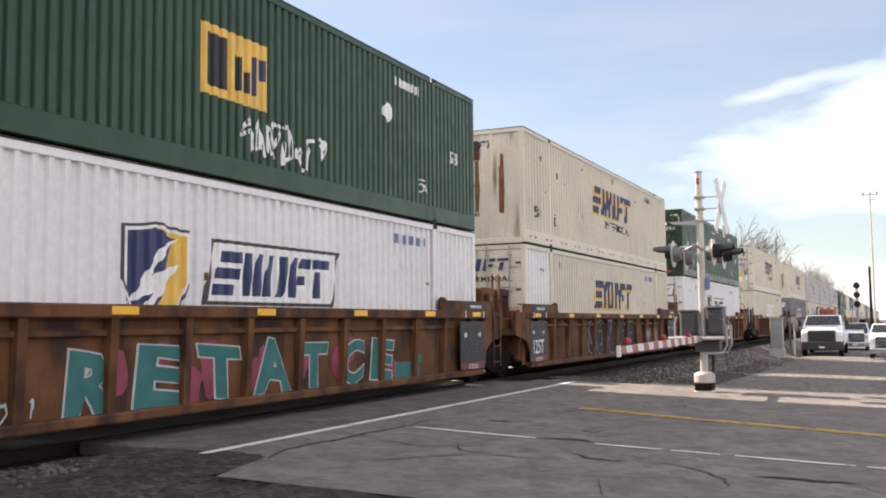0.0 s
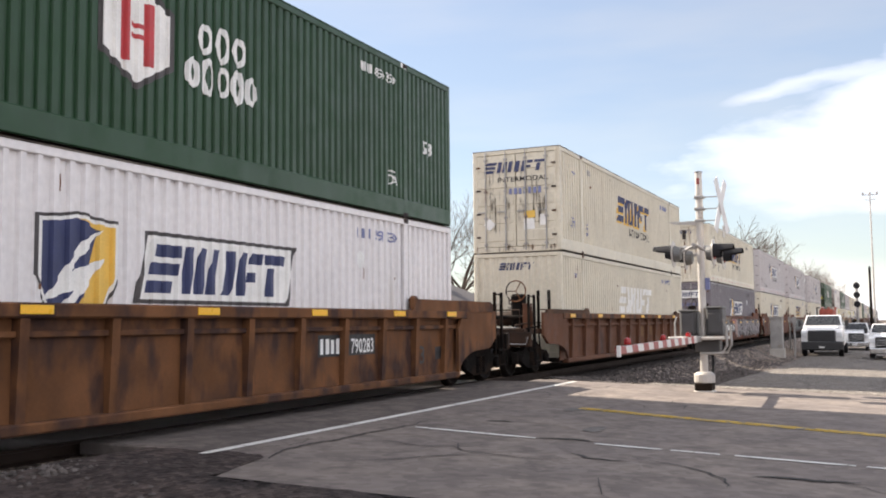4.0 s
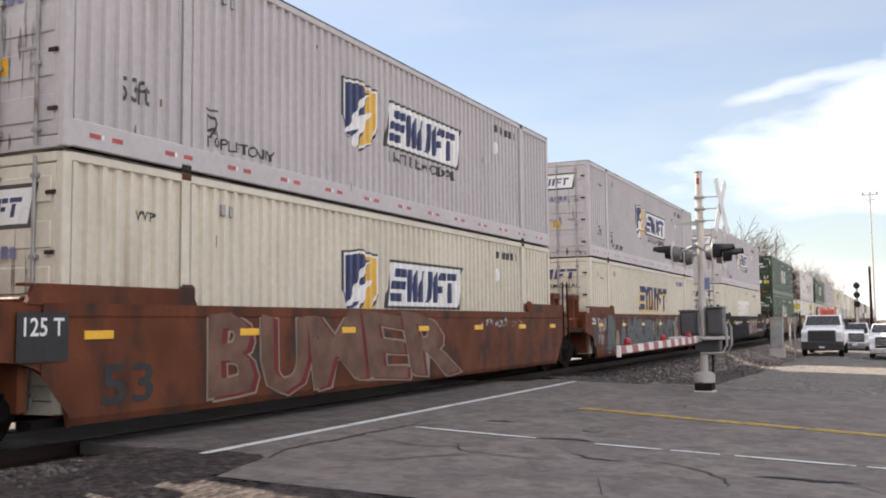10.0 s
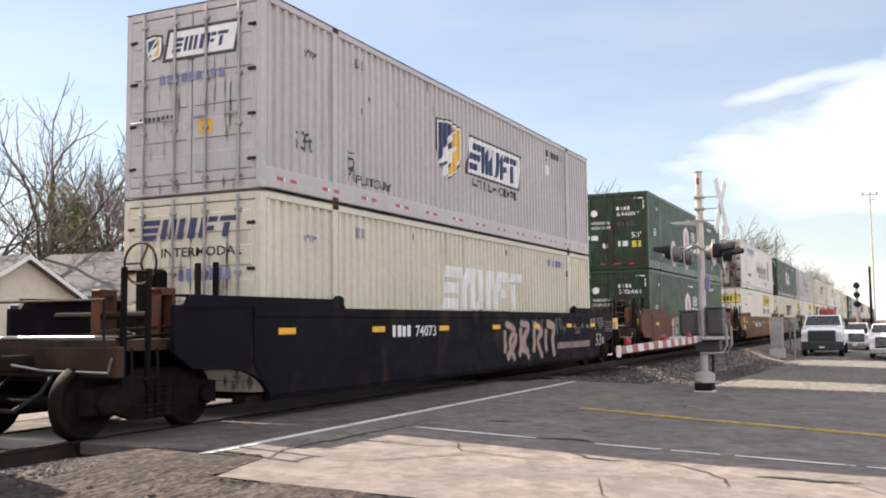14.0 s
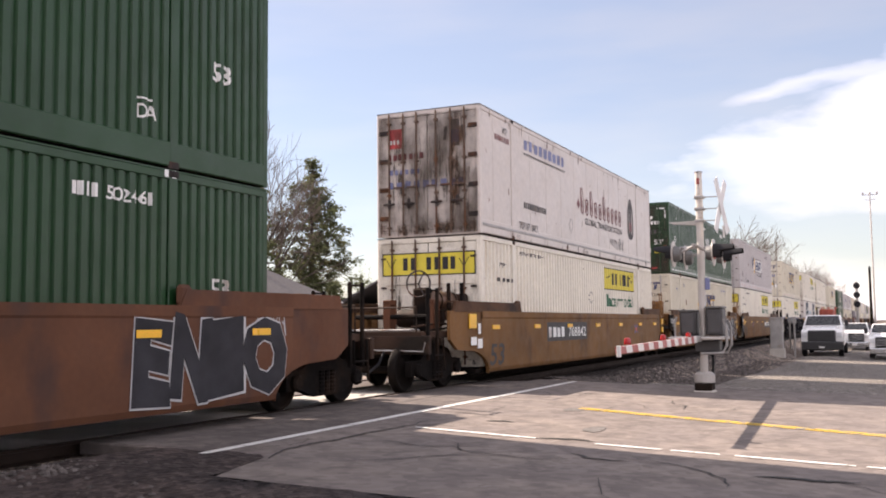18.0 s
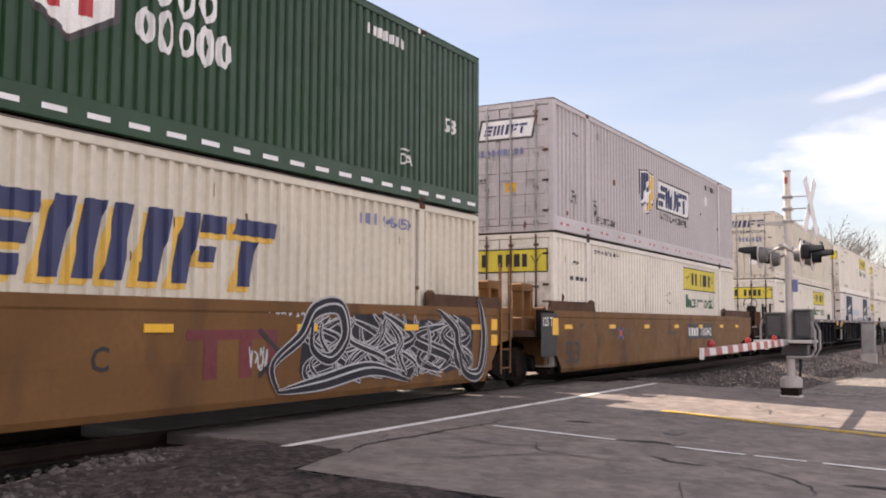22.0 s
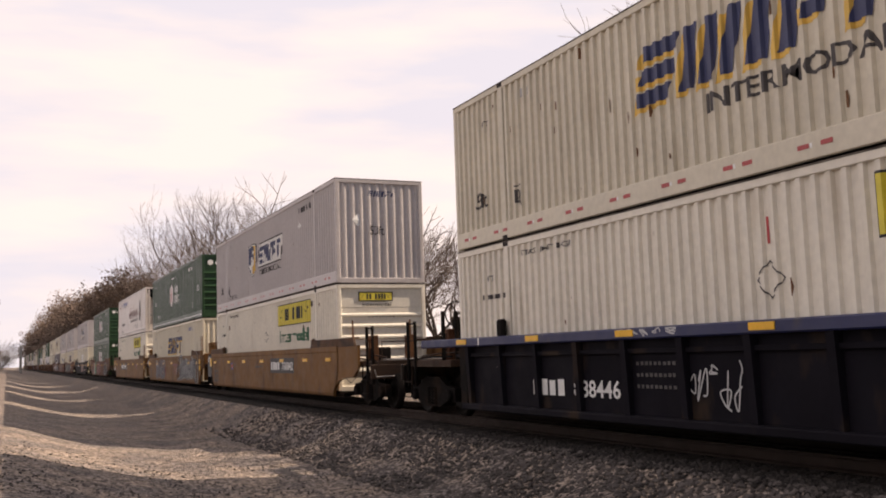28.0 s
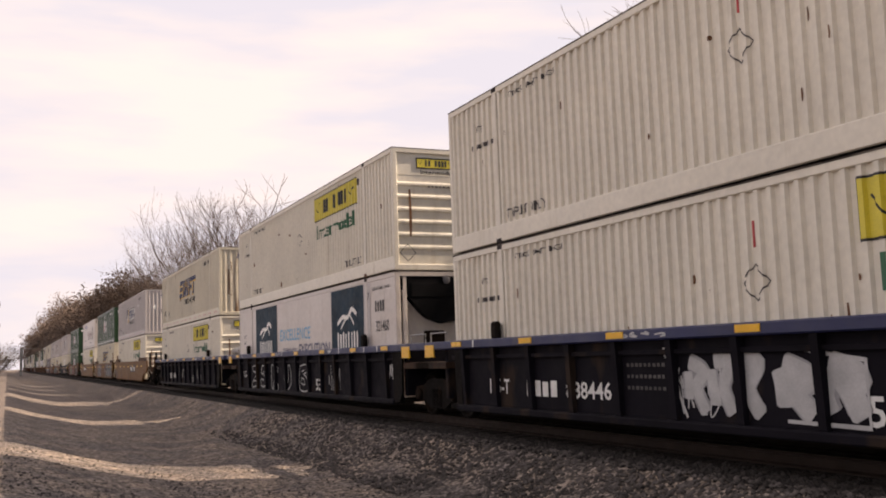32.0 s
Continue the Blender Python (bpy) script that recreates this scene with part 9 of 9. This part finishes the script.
def leaf_sheet(points, material, name, per, size, spread, seed):
    rg = random.Random(seed)
    vs, fs = [], []
    for p in points:
        for _ in range(per):
            c = Vector(p) + Vector((rg.gauss(0, spread), rg.gauss(0, spread), rg.gauss(0, spread * 0.8)))
            a = Vector((rg.uniform(-1, 1), rg.uniform(-1, 1), rg.uniform(-1, 1))).normalized() * size * rg.uniform(0.6, 1.3)
            b = a.orthogonal() * rg.uniform(0.5, 0.9)
            n = len(vs)
            vs += [tuple(c - a), tuple(c + b * 0.6), tuple(c + a), tuple(c - b * 0.6)]
            fs.append((n, n + 1, n + 2, n + 3))
    me = bpy.data.meshes.new(name)
    me.from_pydata(vs, [], fs)
    me.materials.append(material)
    return me


def bare_tree(x, y, height, seed, label="leafless grey-brown deciduous tree", spread=0.62, levels=5, stems=1, bud=None, base=-0.6, twig=0.014, kids=4):
    t = thing("tree", label, "tree", G_TREES, at=(x, y, base))
    limbs, twigs, tips = tree_parts(height, spread, seed, levels, stems=stems, twig=twig, kids=kids)
    part("trunk", limbs, M_BARK, t, smooth=True)
    part("crown", twigs, M_TWIG, t)
    if bud:
        part("leaf_crown", leaf_sheet(tips, bud, "leaf_crown", 7, 0.07, 0.22, seed) if bud is not M_BROWNBUD else leaf_sheet(tips, bud, "leaf_crown", 8, 0.30, 0.6, seed), None, t, "thin spring leaves" if bud is not M_BROWNBUD else "haze of brown buds")
    return t


def conifer(x, y, height, width, seed, label, base=-0.6, shape=0.75, low=0.10):
    rg = random.Random(seed)
    t = thing("conifer", label, "tree", G_TREES, at=(x, y, base))
    trunk, boughs = MB(), MB()
    trunk.tube([(0, 0, -0.4), (0.1, 0, height * 0.5), (0, 0.1, height * 0.97)], height * 0.018, 8, 0.03)
    pts = []
    z = height * low
    while z < height * 0.98:
        f = (z / height)
        reach = width / 2 * (1 - f) ** shape * rg.uniform(0.7, 1.15) + 0.2
        for k in range(6):
            a = rg.uniform(0, 6.28)
            r = reach * rg.uniform(0.55, 1.1)
            tip = Vector((r * math.cos(a), r * math.sin(a), z - r * rg.uniform(-0.10, 0.32)))
            mid = Vector((0.5 * r * math.cos(a), 0.5 * r * math.sin(a), z + 0.05 * r))
            boughs.tube([(0, 0, z), mid, tip], 0.035, 4, 0.008, caps=False)
            m = max(3, int(r * 4))
            for i in range(m):
                q = mid.lerp(tip, (i + 0.4) / m) if i > m * 0.35 else Vector((0, 0, z)).lerp(mid, 0.5 + i / m)
                pts.append(tuple(q))
        z += height * 0.030 * rg.uniform(0.7, 1.3)
    part("trunk", trunk, M_BARK, t, smooth=True)
    part("branches", boughs, M_BARK, t)
    part("crown", leaf_sheet(pts, M_NEEDLE, "crown", 11, 0.17, 0.24, seed), None, t, "dense drooping needles")
    return t


def shrub(x, y, r, h, seed, material, label, base=-0.6):
    rg = random.Random(seed)
    t = thing("shrub", label, "shrub", "shrubs beside the railway", at=(x, y, base))
    stems, pts = MB(), []
    for k in range(18):
        a, q = rg.uniform(0, 6.28), rg.random() ** 0.5
        top = Vector((r * q * math.cos(a), r * q * math.sin(a), h * rg.uniform(0.5, 1.0) * (1 - 0.4 * q)))
        stems.tube([(0.2 * math.cos(a), 0.2 * math.sin(a), 0), top * 0.6, top], 0.02, 4, 0.006, caps=False)
        pts += [tuple(top * f) for f in (0.5, 0.7, 0.85, 1.0)]
    part("stems", stems, M_BARK, t)
    part("foliage", leaf_sheet(pts, material, "foliage", 12, 0.08, 0.28, seed), None, t)
    return t


# behind the houses
conifer(57.6, 46.0, 16.6, 11.5, 3, "tall broad evergreen pine with olive-green needles", shape=0.38, low=0.24)
conifer(71.2, 46.5, 16.8, 14.0, 4, "tall evergreen spruce with drooping boughs")
bare_tree(45.4, 46, 15.0, 21, stems=2, spread=0.30, kids=3)
bare_tree(48.4, 47, 14.5, 22, spread=0.30, kids=3)
bare_tree(50.6, 49, 15.0, 23, spread=0.25)
bare_tree(35.5, 40, 15.5, 24, "spreading leafless tree with thin branches", 0.45, stems=1, kids=3)
bare_tree(29.0, 36, 13.0, 25, "spreading tree just coming into yellow-green leaf", 0.65, stems=2, bud=M_BUD, kids=3)
bare_tree(63.2, 46, 18.6, 26, spread=0.42, twig=0.02)
bare_tree(66.5, 52, 18.5, 27, spread=0.45)
conifer(49.0, 52.0, 11.0, 9.0, 6, "dark evergreen conifer behind the houses", shape=0.5, low=0.05)
for k in range(9):
    shrub(47.0 + 4.2 * k, 47 + 3 * (k % 2), 4.2, (3.4 if k < 3 else 6.0) + (0.6 if k < 3 else 1.5) * (k % 3), 110 + k, (M_NEEDLE, M_BROWNBUD, M_BUD)[k % 3], "dense hedge growth behind the houses")
shrub(58.5, 43, 4.0, 5.5, 31, M_BUD, "large loose shrub in pale spring leaf")
shrub(64.0, 44, 5.0, 6.0, 32, M_NEEDLE, "dark evergreen hedge shrub")
shrub(70.5, 43, 5.0, 6.5, 33, M_NEEDLE, "dark evergreen hedge shrub")
shrub(27.0, 29, 3.0, 3.4, 34, M_BUD, "large loose shrub in pale spring leaf")
# down the line to the east
TREES = [bare_tree(150, 40, 19, 41), bare_tree(172, 46, 21, 42), bare_tree(196, 38, 18, 43)]
rg = random.Random(99)
for k in range(40):
    x = 105 + k * 11 + rg.uniform(-4, 4)
    copy_thing(TREES[k % 3], Matrix.Translation((x, rg.uniform(26, 60), -0.6)) @ pose(0, 0, 0, 0, 0, rg.uniform(0, 360)))
for k, (x, y, q) in enumerate(((160, 20, 0.86), (140, 22, 0.80), (110, 22, 0.74), (182, 22, 0.84), (126, 26, 0.80), (96, 27, 0.72), (210, 24, 0.82))):
    copy_thing(TREES[k % 3], Matrix.Translation((x, y, -0.6)) @ pose(0, 0, 0, 0, 0, 77 * k) @ Matrix.Diagonal((q, q, q, 1)))
# along the track to the west: bare trees behind the train
bare_tree(-13.4, 18.6, 13.5, 51, "big leafless tree with a forked trunk", 0.4, 6, 2, kids=3)
bare_tree(-18.6, 21.0, 14.5, 52, "big leafless tree with a leaning trunk", 0.45, 6, 1, kids=3)
bare_tree(-9.8, 23.0, 14.0, 53, "big leafless tree with a straight trunk", 0.4, 6, 1, kids=3)
for k, (x, y, h) in enumerate(((-6.5, 28, 15), (-12, 30, 17), (-16.5, 27, 14), (-22, 29, 16), (-27, 33, 18), (-8.5, 35, 18), (-19, 38, 19), (-33, 36, 18))):
    bare_tree(x, y, h, 300 + k, "slender leafless tree in a thicket", 0.45, 5, 1 + k % 2, kids=4, twig=0.02)
for k in range(10):
    shrub(-3 - 3.6 * k + rg.uniform(-1, 1), rg.uniform(19, 25), 2.6, rg.uniform(3.5, 6.0), 330 + k, (M_BROWNBUD, M_NEEDLE, M_BUD)[k % 3], "tangled brown undergrowth in the thicket", -0.7)
WEST = [bare_tree(-50, 43, 27.5, 54, levels=6, kids=4, spread=0.55, twig=0.03), bare_tree(-150, 30, 27.5, 55, levels=6, kids=3, spread=0.55), bare_tree(-190, 31, 29, 56, levels=6, kids=3, spread=0.6)]
WOOD = [bare_tree(-232, 27, 24.0, 57, "tall tree with a dense brown crown of buds", 0.75, levels=5, bud=M_BROWNBUD), bare_tree(-246, 30, 25.0, 58, "tall tree with a dense brown crown of buds", 0.8, levels=5, bud=M_BROWNBUD), bare_tree(-262, 24, 24.0, 59, "tall tree with a dense brown crown of buds", 0.7, levels=5, bud=M_BROWNBUD)]
for k in range(9):
    x = -30 - k * 11.0 + rg.uniform(-3, 3)
    copy_thing(TREES[k % 3], Matrix.Translation((x, rg.uniform(40, 52), -2.0)) @ pose(0, 0, 0, 0, 0, rg.uniform(0, 360)))
for k in range(8):
    copy_thing(WEST[1 + k % 2], Matrix.Translation((-128 - k * 9, rg.uniform(27, 36), rg.uniform(-7, -2))) @ pose(0, 0, 0, 0, 0, rg.uniform(0, 360)))
for k in range(75):
    x = -228 - k * 6.5 + rg.uniform(-3, 3)
    copy_thing(WOOD[k % 3], Matrix.Translation((x, rg.uniform(20, 36), -4.0 + 3.0 * min(1, k / 40))) @ pose(0, 0, 0, 0, 0, rg.uniform(0, 360)))
for k in range(12):
    copy_thing(TREES[k % 3], Matrix.Translation((-420 - 16 * k, rg.uniform(-14, -3), -6.0)) @ pose(0, 0, 0, 0, 0, rg.uniform(0, 360)))
for k in range(14):
    shrub(-6 - k * 4.2 + rg.uniform(-1, 1), rg.uniform(14.5, 18), 1.8, rg.uniform(1.6, 3.0), 60 + k, M_LEAF if k % 3 else M_BUD, "low green shrub in fresh leaf", -0.7)
for k in range(6):
    shrub(-62 - k * 9 + rg.uniform(-2, 2), -4.5 - rg.uniform(0, 3), 1.6, 1.6, 80 + k, M_LEAF, "low green shrub in fresh leaf", -0.3)
for k in range(8):
    shrub(150 + k * 12, -4 - rg.uniform(0, 10), 4.0, 7.0, 90 + k, M_BUD if k % 2 else M_LEAF, "roadside trees in fresh spring leaf", -0.8)

# grass at the edge of the track road
vs, fs = [], []
for _ in range(9000):
    x, y = rg.uniform(-75, -36), rg.uniform(-4.5, -1.3)
    a, hh = rg.uniform(0, 6.28), rg.uniform(0.08, 0.24)
    z = ground_z(x, y)
    n = len(vs)
    vs += [(x, y, z), (x + 0.03 * math.cos(a), y + 0.03 * math.sin(a), z), (x + 0.05 * math.sin(a), y + 0.05 * math.cos(a), z + hh)]
    fs.append((n, n + 1, n + 2))
me = bpy.data.meshes.new("grass")
me.from_pydata(vs, [], fs)
me.materials.append(M_GRASS)
tagged(new("grass", me), "short green grass beside the track road", "grass", kind="stuff")

motions()
